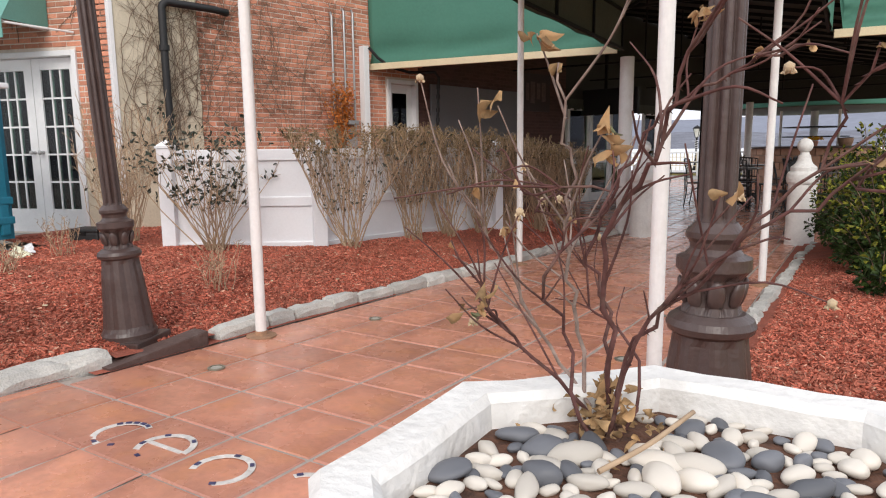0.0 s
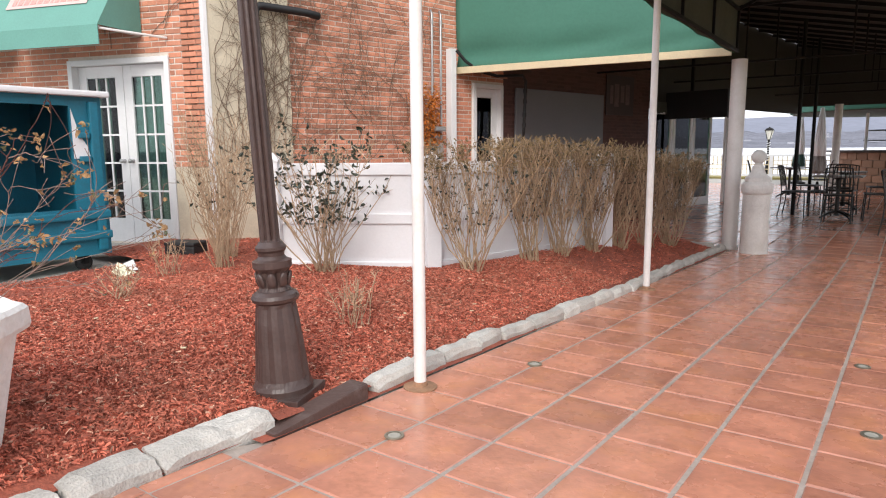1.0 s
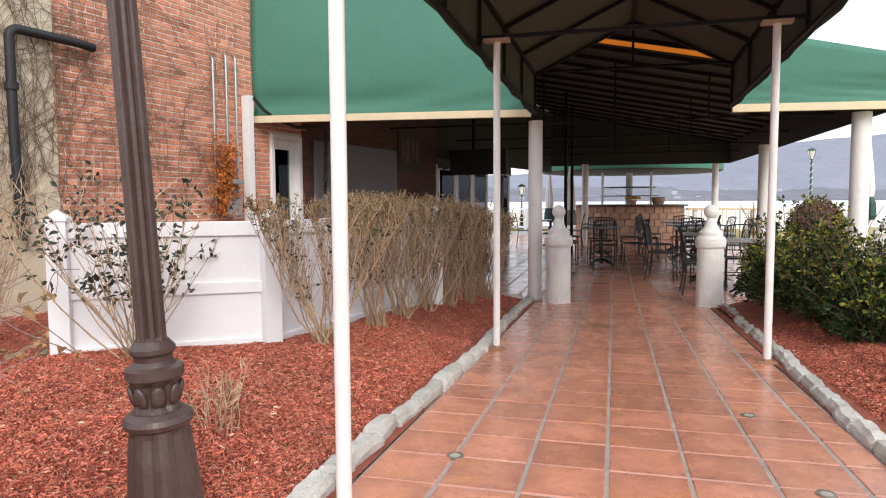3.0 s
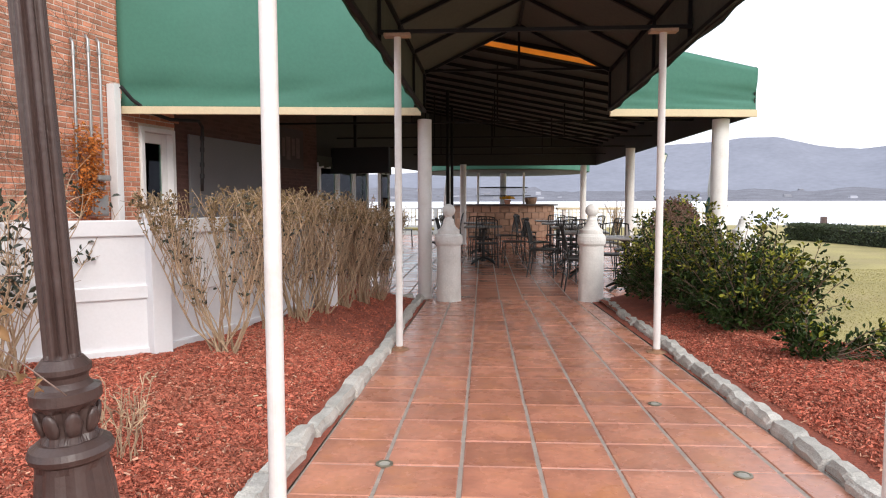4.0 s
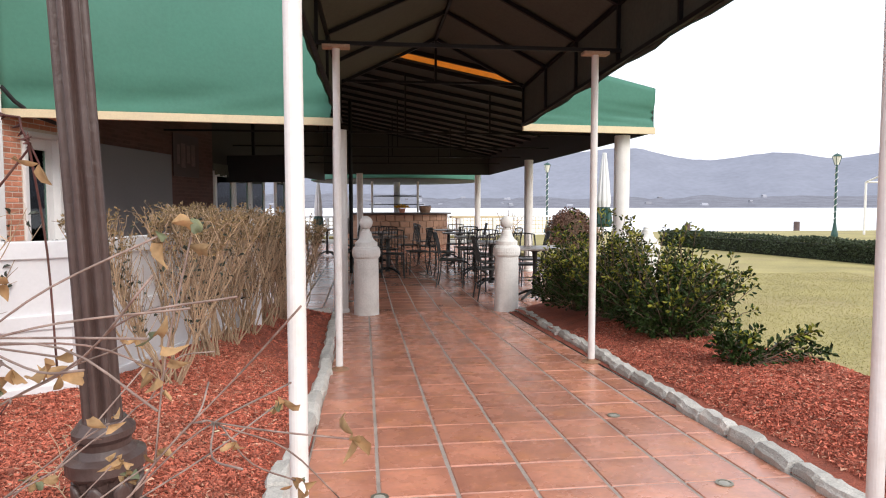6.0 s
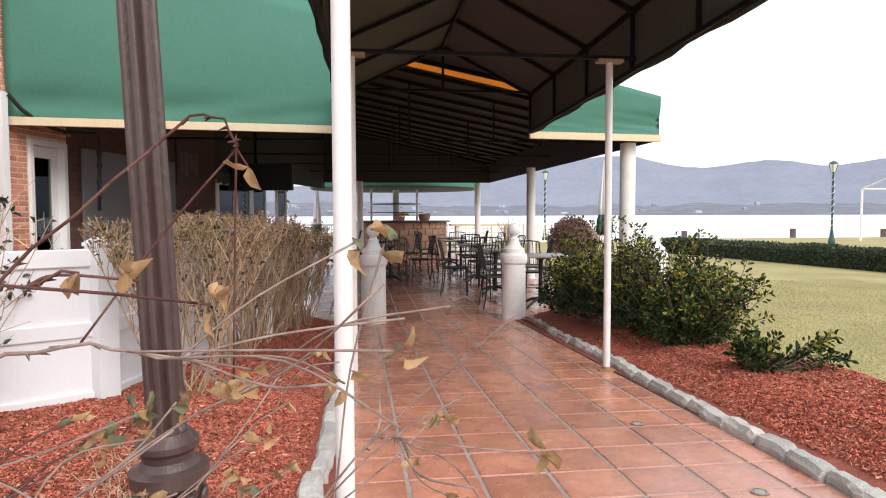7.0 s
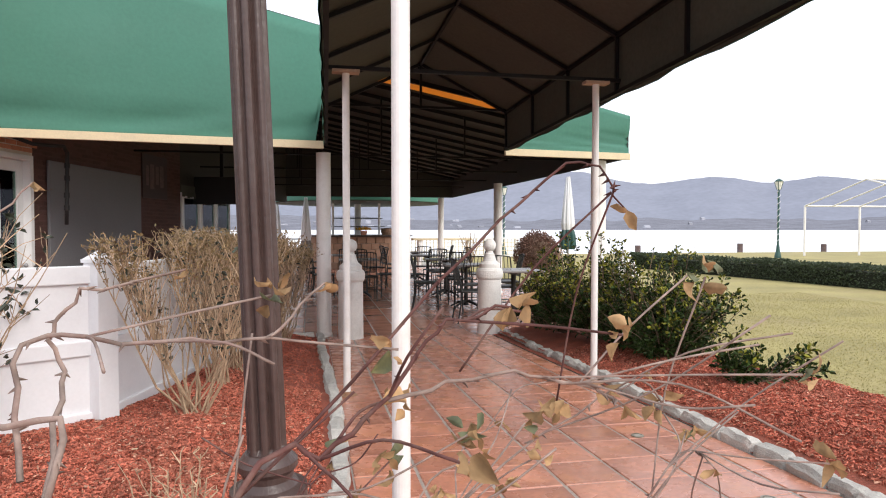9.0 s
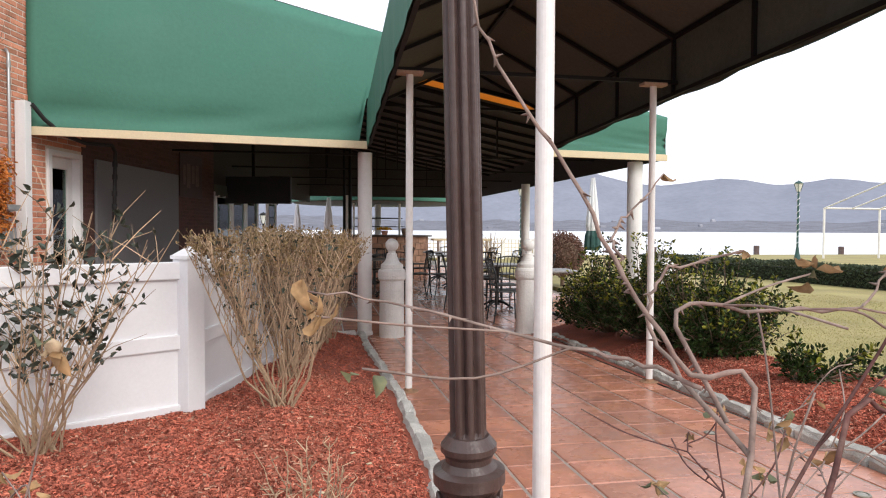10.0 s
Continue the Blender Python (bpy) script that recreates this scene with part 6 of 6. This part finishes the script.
leaf_mass("round_shrub", "rounded russet brown clipped shrub beyond the patio", ball_pt, 5200, 0.045, M_REDBUSH, 9, core, cat="shrub")


def bare_bush(x, y, z, h, n, seed, label):
    rng = random.Random(seed)
    V, F = [], []
    for i in range(n):
        a, q = rng.uniform(0, 6.28), rng.random() * 0.5 * h
        pts = [Vector((x, y, z)), Vector((x + q * 0.4 * math.cos(a), y + q * 0.4 * math.sin(a), z + h * 0.5)), Vector((x + q * math.cos(a), y + q * math.sin(a), z + h * rng.uniform(0.7, 1)))]
        tube_data(V, F, pts, 0.010, 0.004, 3)
    tagged(part("bare_bush", raw_mesh("bare_bush", V, F), M_TWIG), label, "shrub")


bare_bush(0.9, 24.0, -0.12, 1.2, 40, 3, "bare bush behind the patio columns")
bare_bush(3.2, 22.0, -0.12, 1.1, 50, 4, "bare pale bush near the river side")


# ---- lawn blades ----
def grass():
    rng = random.Random(12)
    V, F = [], []
    n = 0
    while n < 90000:
        y = 3.0 + 11 * rng.random() ** 1.1
        x = rng.uniform(-1.1, 5.2)
        if right_bed_ok(x, y) or x < right_bed_edge(y) - 0.02:
            continue
        h, a = rng.uniform(0.006, 0.018), rng.uniform(0, 6.283)
        dx, dy = math.cos(a) * 0.0035, math.sin(a) * 0.0035
        lx, ly = rng.uniform(-0.02, 0.02), rng.uniform(-0.02, 0.02)
        b = len(V)
        V += [(x - dx, y - dy, -0.12), (x + dx, y + dy, -0.12), (x + lx, y + ly, -0.12 + h)]
        F.append((b, b + 1, b + 2))
        n += 1
    tagged(part("grass", raw_mesh("grass", V, F), M_GRASS), "short pale winter grass blades", "grass", kind="stuff")


grass()


# ---- vines on the wall ----
def wall_vines():
    rng = random.Random(17)
    V, F = [], []

    def grow(s, z, a, length, r, depth):
        pts = []
        n = max(4, int(length / 0.09))
        for i in range(n):
            y = -0.046 if s < 0.97 else -0.018
            pts.append(Vector((s, y - rng.uniform(0, 0.012), z)))
            if depth < 2 and rng.random() < 0.24:
                grow(s, z, a + rng.choice((-1, 1)) * rng.uniform(0.4, 1.1), length * rng.uniform(0.3, 0.6), r * 0.6, depth + 1)
            a += rng.uniform(-0.35, 0.35)
            s += 0.09 * math.sin(a)
            z += 0.09 * math.cos(a)
            if s < 0.03 or s > 3.4 or z > 4.4 or z < 0.2:
                break
        if len(pts) > 2:
            tube_data(V, F, pts, r, r * 0.45, 4)
    for i in range(26):
        grow(rng.uniform(0.05, 1.0), rng.uniform(0.25, 1.6), rng.uniform(-0.4, 0.5), rng.uniform(1.5, 3.2), 0.0045, 0)
    for i in range(34):
        grow(rng.uniform(0.9, 3.2), rng.uniform(0.6, 2.6), rng.uniform(-0.9, 0.9), rng.uniform(0.8, 2.2), 0.0034, 0)
    tagged(part("wall_vine", raw_mesh("wall_vine", V, F), M_VINE, at=SIDE), "leafless brown vine stems climbing brick and stucco", "vine", kind="stuff")
    V, F = [], []
    for i in range(14):
        s, z, a = rng.uniform(0.3, 1.5), rng.uniform(0.95, 2.8), rng.uniform(-0.6, 0.6)
        pts = []
        s = -s
        for k in range(9):
            pts.append(Vector((DW_LEN + s, -0.02, z)))
            a += rng.uniform(-0.3, 0.3)
            s += 0.09 * math.sin(a)
            z += 0.09 * math.cos(a)
            if s > -0.05 or z > 4:
                break
            if DOOR_X0 - 0.1 < DW_LEN + s < DOOR_X1 + 0.1 and z < 2.15:
                break
        if len(pts) > 3:
            tube_data(V, F, pts, 0.005, 0.002, 4)
    tagged(part("wall_vine", raw_mesh("wall_vine", V, F), M_VINE, at=DW), "thin leafless vine stems beside the white doors", "vine", kind="stuff")
    # clump of orange dead leaves
    root = thing("climber", "climbing plant with bright orange dead leaves by the conduits", "climber", at=SIDE @ pose(2.95, -0.08, 0.9))
    V, F, LV, LF = [], [], [], []
    for i in range(16):
        x, z = rng.uniform(-0.1, 0.2), 0.0
        pts = [Vector((x, 0, z))]
        for k in range(8):
            pts.append(pts[-1] + Vector((rng.uniform(-0.06, 0.05), rng.uniform(-0.02, 0.015), rng.uniform(0.06, 0.15))))
        tube_data(V, F, pts, 0.005, 0.002, 4)
        for k in range(60):
            p = rng.choice(pts[1:]) + Vector((rng.gauss(0, 0.05), rng.uniform(-0.07, 0.01), rng.gauss(0, 0.05)))
            if abs(p.x + 0.02) < 0.32:
                leaf_data(LV, LF, p, (rng.uniform(-1, 1), rng.uniform(-1, 0), rng.uniform(-1.2, 0.3)), rng.uniform(0.03, 0.055), 0.6, rng=rng)
    part("vine_stems", raw_mesh("vine_stems", V, F), M_VINE, root)
    tagged(part("dead_leaves", raw_mesh("dead_leaves", LV, LF), M_ORANGELEAF, root), kind="stuff")


wall_vines()

# ---- roses in the planters ----
M_CANE_OLD = node_mat("grey_brown_cane", (0.27, 0.205, 0.175), 0.9, var=0.55, scale=35, bump=0.4, stain=(0.17, 0.08, 0.07), stain_amount=0.7, spec=0.2)
M_CANE_RED = node_mat("red_rose_cane", (0.105, 0.047, 0.042), 0.8, var=0.5, scale=30, bump=0.25, stain=(0.22, 0.15, 0.12), stain_amount=0.7, spec=0.2)
M_ROSELEAF = node_mat("withered_rose_leaf", (0.41, 0.27, 0.14), 0.8, spec=0.2, var=0.5, scale=25, bump=0.1, fine=120, island=0.35, stain=(0.32, 0.12, 0.04), stain_amount=0.6, trans=0.3)
M_ROSEGREEN = node_mat("fading_green_rose_leaf", (0.16, 0.18, 0.10), 0.6, var=0.3, scale=25, bump=0.1, island=0.3, stain=(0.42, 0.34, 0.12), stain_amount=0.7, trans=0.3)
M_HIP = node_mat("dried_rose_bud", (0.50, 0.38, 0.24), 0.8, var=0.3, scale=40, bump=0.4, stain=(0.30, 0.10, 0.06), stain_amount=0.6)
CAM_LINE = [(-1.6, 2.06, 0.94), (-2.4, 2.09, 1.06), (-3.1, 2.24, 1.09), (-3.98, 2.39, 1.15), (-4.33, 2.43, 1.15), (-4.73, 2.44, 1.14)]


def clear_of_walk(p, gap):
    p = Vector(p)
    for a, b in zip(CAM_LINE, CAM_LINE[1:]):
        a, b = Vector(a), Vector(b)
        t = min(max((p - a).dot(b - a) / (b - a).length_squared, 0), 1)
        if (p - a.lerp(b, t)).length < gap:
            return False
    return True


def smooth_path(pts, k=5):
    """Catmull-Rom through the points."""
    pts = [Vector(p) for p in pts]
    ext = [pts[0] * 2 - pts[1], *pts, pts[-1] * 2 - pts[-2]]
    out = []
    for i in range(1, len(ext) - 2):
        p0, p1, p2, p3 = ext[i - 1:i + 3]
        for j in range(k):
            t = j / k
            out.append(0.5 * ((2 * p1) + (p2 - p0) * t + (2 * p0 - 5 * p1 + 4 * p2 - p3) * t * t + (3 * p1 - p0 - 3 * p2 + p3) * t ** 3))
    out.append(pts[-1])
    return out


def curled_leaf(V, F, p, d, size, rng):
    """A withered leaf: a 5 by 4 blade curled along and across."""
    d = Vector(d).normalized()
    s = d.cross(Vector((rng.uniform(-1, 1), rng.uniform(-1, 1), rng.uniform(-0.4, 0.4))))
    s.normalize()
    n = s.cross(d)
    curl, cup, base = rng.uniform(-2.8, 3.4), rng.uniform(0.6, 2.2), len(V)
    prof = (0.04, 0.24, 0.29, 0.20, 0.02)
    for i in range(5):
        t = i / 4
        c = p + d * (size * t * math.cos(curl * t * 0.6)) + n * (size * t * math.sin(curl * t * 0.6))
        for j in (-1, -0.4, 0.4, 1):
            w = prof[i] * size * (1 + rng.uniform(-0.3, 0.2))
            V.append(c + s * (w * j) + n * (w * abs(j) ** 2 * cup + size * rng.uniform(-0.05, 0.05)))
    for i in range(4):
        for j in range(3):
            a = base + i * 4 + j
            F.append((a, a + 1, a + 5, a + 4))


def rose(base, z0, label, seed, canes, n_random, region, gap, leaf_rate, hmax, cane_r, leaf_size, twig_n, kink, red_share, slim=1.0):
    rng = random.Random(seed)
    root = thing("rose_bush", label, "rose bush", at=pose(0, 0, 0), group="planter roses")
    lV, lF, gV, gF, hV, hF = ([] for _ in range(6))
    paths = []
    for pts, r in canes:
        # canes that begin high up are side branches of the one beside them
        start = [] if pts[0][2] > z0 + 0.45 and r < 0.003 else [(base[0] + rng.uniform(-0.02, 0.02), base[1] + rng.uniform(-0.02, 0.02), z0)]
        paths.append((smooth_path([*start, *pts]), r * slim, rng.random() < red_share))
    made = tries = 0
    while made < n_random and tries < 4000:
        tries += 1
        end = Vector((rng.uniform(*region[0]), rng.uniform(*region[1]), rng.uniform(*region[2])))
        b = Vector((base[0] + rng.uniform(-0.03, 0.03), base[1] + rng.uniform(-0.03, 0.03), z0))
        mids = [b.lerp(end, t) + Vector((rng.gauss(0, 0.03), rng.gauss(0, 0.03), rng.gauss(0.03, 0.025))) for t in (0.22, 0.42, 0.6, 0.78, 0.9)]
        p = smooth_path([b, *mids, end], 3)
        if all(clear_of_walk(q, gap) for q in p):
            paths.append((p, rng.uniform(*cane_r), rng.random() < red_share))
            made += 1
    for p, r, red in paths:
        for i in range(2, len(p) - 1):
            p[i] = p[i] + Vector((rng.gauss(0, 1), rng.gauss(0, 1), rng.gauss(0, 1))) * (kink if i % 3 == 0 else kink * 0.35)
        V, F = [], []
        tube_data(V, F, p, r, r * 0.4, 7)
        # thorns
        for k in range(int(len(p) * 0.9)):
            i = rng.randrange(2, len(p) - 1)
            q = p[i].lerp(p[i - 1], rng.random())
            d = Vector((rng.uniform(-1, 1), rng.uniform(-1, 1), rng.uniform(-0.6, 0.2))).normalized()
            tube_data(V, F, [q, q + d * 0.006], 0.0016, 0.0002, 3)
        # side twigs with leaves and dried buds
        for k in range(rng.randrange(*twig_n)):
            i = rng.randrange(len(p) // 3, len(p) - 1)
            d = ((p[i] - p[i - 1]).normalized() + Vector((rng.uniform(-1, 1), rng.uniform(-1, 1), rng.uniform(-0.3, 0.9))) * 0.8).normalized()
            l = rng.uniform(0.05, 0.2)
            tw = smooth_path([p[i], p[i] + d * l * 0.5 + Vector((rng.uniform(-1, 1), rng.uniform(-1, 1), rng.uniform(-1, 1))) * 0.012, p[i] + d * l + Vector((0, 0, rng.uniform(-0.03, 0.02)))], 4)
            if not all(clear_of_walk(q, gap) for q in tw) or tw[-1].z > hmax:
                continue
            tube_data(V, F, tw, r * 0.5, 0.0009, 5)
            end = tw[-1]
            if rng.random() < leaf_rate:
                for j in range(rng.randrange(2, 7)):
                    LV, LF = (gV, gF) if rng.random() < 0.16 else (lV, lF)
                    curled_leaf(LV, LF, end + Vector((rng.uniform(-1, 1), rng.uniform(-1, 1), rng.uniform(-1, 1))) * 0.008, (rng.uniform(-1, 1), rng.uniform(-1, 1), rng.uniform(-1.4, 0.5)), rng.uniform(*leaf_size), rng)
            if rng.random() < 0.08:
                for j in range(6):
                    a = j * 1.047
                    leaf_data(hV, hF, end, Vector((math.cos(a), math.sin(a), -0.8)), 0.009, 0.5, rng=rng)
                b = bmesh.new()
                bmesh.ops.create_icosphere(b, subdivisions=1, radius=0.0055)
                o = len(hV)
                b.verts.ensure_lookup_table()
                hV += [end + v.co for v in b.verts]
                hF += [tuple(o + v.index for v in f.verts) for f in b.faces]
                b.free()
        part("cane", raw_mesh("cane", V, F, True), M_CANE_RED if red else M_CANE_OLD, root)
        # a bud or hanging leaf at the tip
        e = p[-1]
        curled_leaf(lV, lF, e, (rng.uniform(-0.4, 0.4), rng.uniform(-0.4, 0.4), -1), rng.uniform(0.010, 0.019), rng)
        curled_leaf(lV, lF, e, (rng.uniform(-0.6, 0.6), rng.uniform(-0.6, 0.6), -1), rng.uniform(0.008, 0.016), rng)
    for nm, V, F, mat in (("withered_leaf_mass", lV, lF, M_ROSELEAF), ("green_leaf_mass", gV, gF, M_ROSEGREEN), ("dried_bud_mass", hV, hF, M_HIP)):
        if F:
            tagged(part(nm, raw_mesh(nm, V, F, True), mat, root), kind="stuff")


rose(ROSE1, 0.53, "leggy bare rose bush with thorny canes and few dead leaves", 5,
     [([(-1.922, 2.854, 0.627), (-1.987, 2.796, 0.712), (-2.016, 2.733, 0.823)], 0.0033),
      ([(-1.936, 2.923, 0.613), (-1.994, 2.898, 0.716), (-2.023, 2.851, 0.807), (-2.019, 2.801, 0.885)], 0.0033),
      ([(-1.915, 2.921, 0.649), (-1.927, 2.891, 0.757), (-1.92, 2.859, 0.853), (-1.902, 2.825, 0.93), (-1.904, 2.788, 1.028)], 0.0034),
      ([(-1.866, 2.873, 0.659), (-1.864, 2.845, 0.82), (-1.805, 2.816, 0.904), (-1.781, 2.784, 0.97), (-1.738, 2.751, 1.058)], 0.0043),
      ([(-1.825, 2.834, 0.678), (-1.775, 2.8, 0.766), (-1.692, 2.773, 0.844), (-1.614, 2.744, 0.898), (-1.588, 2.713, 0.923)], 0.0030),
      ([(-1.892, 2.955, 0.667), (-1.923, 2.979, 0.8), (-1.869, 2.951, 0.895), (-1.82, 2.923, 0.972), (-1.733, 2.892, 1.017), (-1.653, 2.86, 1.035)], 0.0033),
      ([(-1.823, 2.847, 0.7), (-1.737, 2.8, 0.796), (-1.642, 2.76, 0.914), (-1.598, 2.718, 1.014)], 0.0030)],
     2, ((-2.0, -1.6), (2.75, 2.95), (0.8, 1.1)), 0.3, 0.14, 1.45, (0.0020, 0.0032), (0.014, 0.030), (8, 13), 0.0062, 0.8)
rose(ROSE2, 0.53, "sprawling rose bush with thorny canes and curled withered leaves", 8,
     [([(-4.5, 2.8, 0.85), (-4.3, 2.88, 1.05), (-4.17, 2.9, 1.175), (-4.125, 2.89, 1.20), (-4.10, 2.88, 1.165)], 0.0024),
      ([(-4.42, 2.84, 0.78), (-4.18, 2.92, 0.97), (-4.055, 2.927, 1.035)], 0.0022),
      ([(-4.4, 2.84, 0.66), (-4.12, 2.92, 0.86), (-4.02, 2.94, 0.96), (-3.985, 2.94, 0.945)], 0.0022),
      ([(-4.463, 2.804, 1.0), (-4.495, 2.821, 1.049), (-4.532, 2.838, 1.109), (-4.566, 2.845, 1.177), (-4.613, 2.854, 1.246), (-4.635, 2.858, 1.315)], 0.0032),
      ([(-4.475, 2.811, 1.02), (-4.488, 2.85, 1.085), (-4.423, 2.847, 1.086), (-4.354, 2.844, 1.087), (-4.317, 2.847, 1.119)], 0.0026),
      ([(-4.488, 2.818, 1.04), (-4.52, 2.856, 1.052), (-4.583, 2.878, 1.065), (-4.663, 2.914, 1.084), (-4.737, 2.939, 1.094)], 0.0024),
      ([(-4.382, 2.829, 0.976), (-4.321, 2.848, 1.01), (-4.278, 2.85, 1.047), (-4.246, 2.854, 1.085), (-4.196, 2.854, 1.1)], 0.0034),
      ([(-4.463, 2.804, 1.0), (-4.48, 2.889, 1.055), (-4.486, 2.89, 1.086), (-4.468, 2.897, 1.109), (-4.407, 2.895, 1.125)], 0.0028),
      ([(-4.278, 2.85, 1.043), (-4.208, 2.857, 1.054), (-4.142, 2.864, 1.046), (-4.112, 2.858, 1.029)], 0.0022),
      ([(-4.532, 2.838, 1.109), (-4.531, 2.858, 1.132), (-4.517, 2.866, 1.15), (-4.488, 2.87, 1.18)], 0.0018)],
     11, ((-5.3, -4.1), (2.85, 3.2), (0.66, 1.0)), 0.32, 0.55, 1.12, (0.0011, 0.0019), (0.010, 0.021), (7, 12), 0.0022, 0.14, 0.7)
# dark stray cane laid across the pebbles
V, F = [], []
tube_data(V, F, smooth_path([(-1.83, 2.74, 0.572), (-1.79, 2.80, 0.59), (-1.755, 2.87, 0.612)]), 0.0035, 0.003, 7)
tagged(part("cut_cane", raw_mesh("cut_cane", V, F, True), M_TWIG), "short cut cane lying across the pebbles", "cane")


def foot_litter(base, z, n, seed):
    """Dead leaves and bark caught round the foot of a rose."""
    rng = random.Random(seed)
    V, F = [], []
    for i in range(n):
        a, q = rng.uniform(0, 6.283), abs(rng.gauss(0, 0.05))
        p = Vector((base[0] + q * math.cos(a), base[1] + q * math.sin(a), z + rng.uniform(0.0, 0.07) * max(0, 1 - q / 0.09)))
        curled_leaf(V, F, p, (rng.uniform(-1, 1), rng.uniform(-1, 1), rng.uniform(-0.3, 0.7)), rng.uniform(0.010, 0.024), rng)
    tagged(part("dead_leaves", raw_mesh("dead_leaves", V, F, True), M_ROSELEAF), "brown dead leaves heaped at the foot of the rose", "dead leaves", kind="stuff")


foot_litter(ROSE1, 0.565, 110, 21)


# ---- tiles ----
TILE_X, TILE_W = -3.832, 0.3140


def tile_mesh(w, d):
    c, h = 0.005, 0.006
    V = [(-w / 2, -d / 2, -h), (w / 2, -d / 2, -h), (w / 2, d / 2, -h), (-w / 2, d / 2, -h), (-w / 2 + c, -d / 2 + c, 0), (w / 2 - c, -d / 2 + c, 0), (w / 2 - c, d / 2 - c, 0), (-w / 2 + c, d / 2 - c, 0)]
    F = [(4, 5, 6, 7), (0, 1, 5, 4), (1, 2, 6, 5), (2, 3, 7, 6), (3, 0, 4, 7)]
    me = raw_mesh("tile", V, F)
    me.materials.append(M_TILE)
    return me


def lay_walkway():
    whole = tile_mesh(0.300, 0.300)
    narrow = tile_mesh(0.158, 0.300)
    sliver = tile_mesh(0.058, 0.300)
    rng = random.Random(9)
    slope = math.atan(-0.034)
    n = 0
    for row in range(-9, 19):
        y = 4.93 + 0.309 * (row + 0.5)
        if y > 10.7:
            break
        for col in range(-1, 5):
            x = TILE_X + TILE_W * (col + 0.5)
            m = Matrix.Translation((x + rng.uniform(-0.0015, 0.0015), y + rng.uniform(-0.0015, 0.0015), walk_z(y) + rng.uniform(-0.001, 0.001))) @ Matrix.Rotation((slope if y > 2.95 else 0) + rng.uniform(-0.003, 0.003), 4, "X") @ Matrix.Rotation(rng.uniform(-0.003, 0.003), 4, "Y")
            part("tile", whole, None, walkway, at=m)
            n += 1
        if y < 3.5:
            part("cut_tile", sliver, None, walkway, at=Matrix.Translation((-4.177, y, walk_z(y))) @ Matrix.Rotation(slope if y > 2.95 else 0, 4, "X"))
        part("cut_tile", narrow, None, walkway, at=Matrix.Translation((-2.172, y, walk_z(y))) @ Matrix.Rotation(slope if y > 2.95 else 0, 4, "X"))


def lay_walkway_start():
    """The tiles behind the walk's beginning, in one sheet."""
    V, F = [], []
    for row in range(-35, -9):
        y = 4.93 + 0.309 * (row + 0.5)
        for col in range(-1, 5):
            x, w, d, c = TILE_X + TILE_W * (col + 0.5), 0.150, 0.150, 0.005
            b, z = len(V), walk_z(y)
            V += [(x - w, y - d, z - 0.006), (x + w, y - d, z - 0.006), (x + w, y + d, z - 0.006), (x - w, y + d, z - 0.006), (x - w + c, y - d + c, z), (x + w - c, y - d + c, z), (x + w - c, y + d - c, z), (x - w + c, y + d - c, z)]
            F += [(b + 4, b + 5, b + 6, b + 7), (b, b + 1, b + 5, b + 4), (b + 1, b + 2, b + 6, b + 5), (b + 2, b + 3, b + 7, b + 6), (b + 3, b, b + 4, b + 7)]
    tagged(part("walkway_tiles", raw_mesh("walkway_tiles", V, F), M_TILE_START, walkway), kind="stuff")


lay_walkway()
lay_walkway_start()


def lay_patio():
    V, F = [], []
    rng = random.Random(11)
    y = 10.76
    while y < 26.6:
        x = -8.7
        while x < 0.1:
            c, w, d, h = 0.005, 0.292, 0.295, 0.006
            z = PATIO_Z + rng.uniform(-0.0012, 0.0012)
            b = len(V)
            V += [(x, y, z - h), (x + w, y, z - h), (x + w, y + d, z - h), (x, y + d, z - h), (x + c, y + c, z), (x + w - c, y + c, z), (x + w - c, y + d - c, z), (x + c, y + d - c, z)]
            F += [(b + 4, b + 5, b + 6, b + 7), (b, b + 1, b + 5, b + 4), (b + 1, b + 2, b + 6, b + 5), (b + 2, b + 3, b + 7, b + 6), (b + 3, b, b + 4, b + 7)]
            x += 0.305
        y += 0.309
    tagged(part("patio_tiles", raw_mesh("patio_tiles", V, F), M_TILE_FAR, patio), kind="stuff")


lay_patio()
# ---- bricks ----
side_cells = brick_cells(0.965, 8.8, -0.2, 4.65, SIDE_HOLES)
side_cells.sort(key=lambda c: abs(c[0] - 2.2) + abs(c[2] - 1.9))
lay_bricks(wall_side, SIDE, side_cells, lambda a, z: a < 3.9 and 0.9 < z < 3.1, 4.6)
# thin dark sheet over the joints, with the awning's shade in its colour
part("shade_darkened_joints", box((4.6, -0.003, -0.2), (8.8, 0.05, 4.65)), M_BRICK_SHADED, wall_side, "mortar joints darkened in colour for the shade under the awning", at=SIDE)
back_cells = brick_cells(0.0, DW_LEN - 0.03, 0.89, 4.65, DW_HOLES)
back_cells.sort(key=lambda c: -c[0] + abs(c[2] - 1.7))
lay_bricks(wall_back, DW, back_cells, lambda a, z: a > DOOR_X0 - 0.4 and z < 3.0)
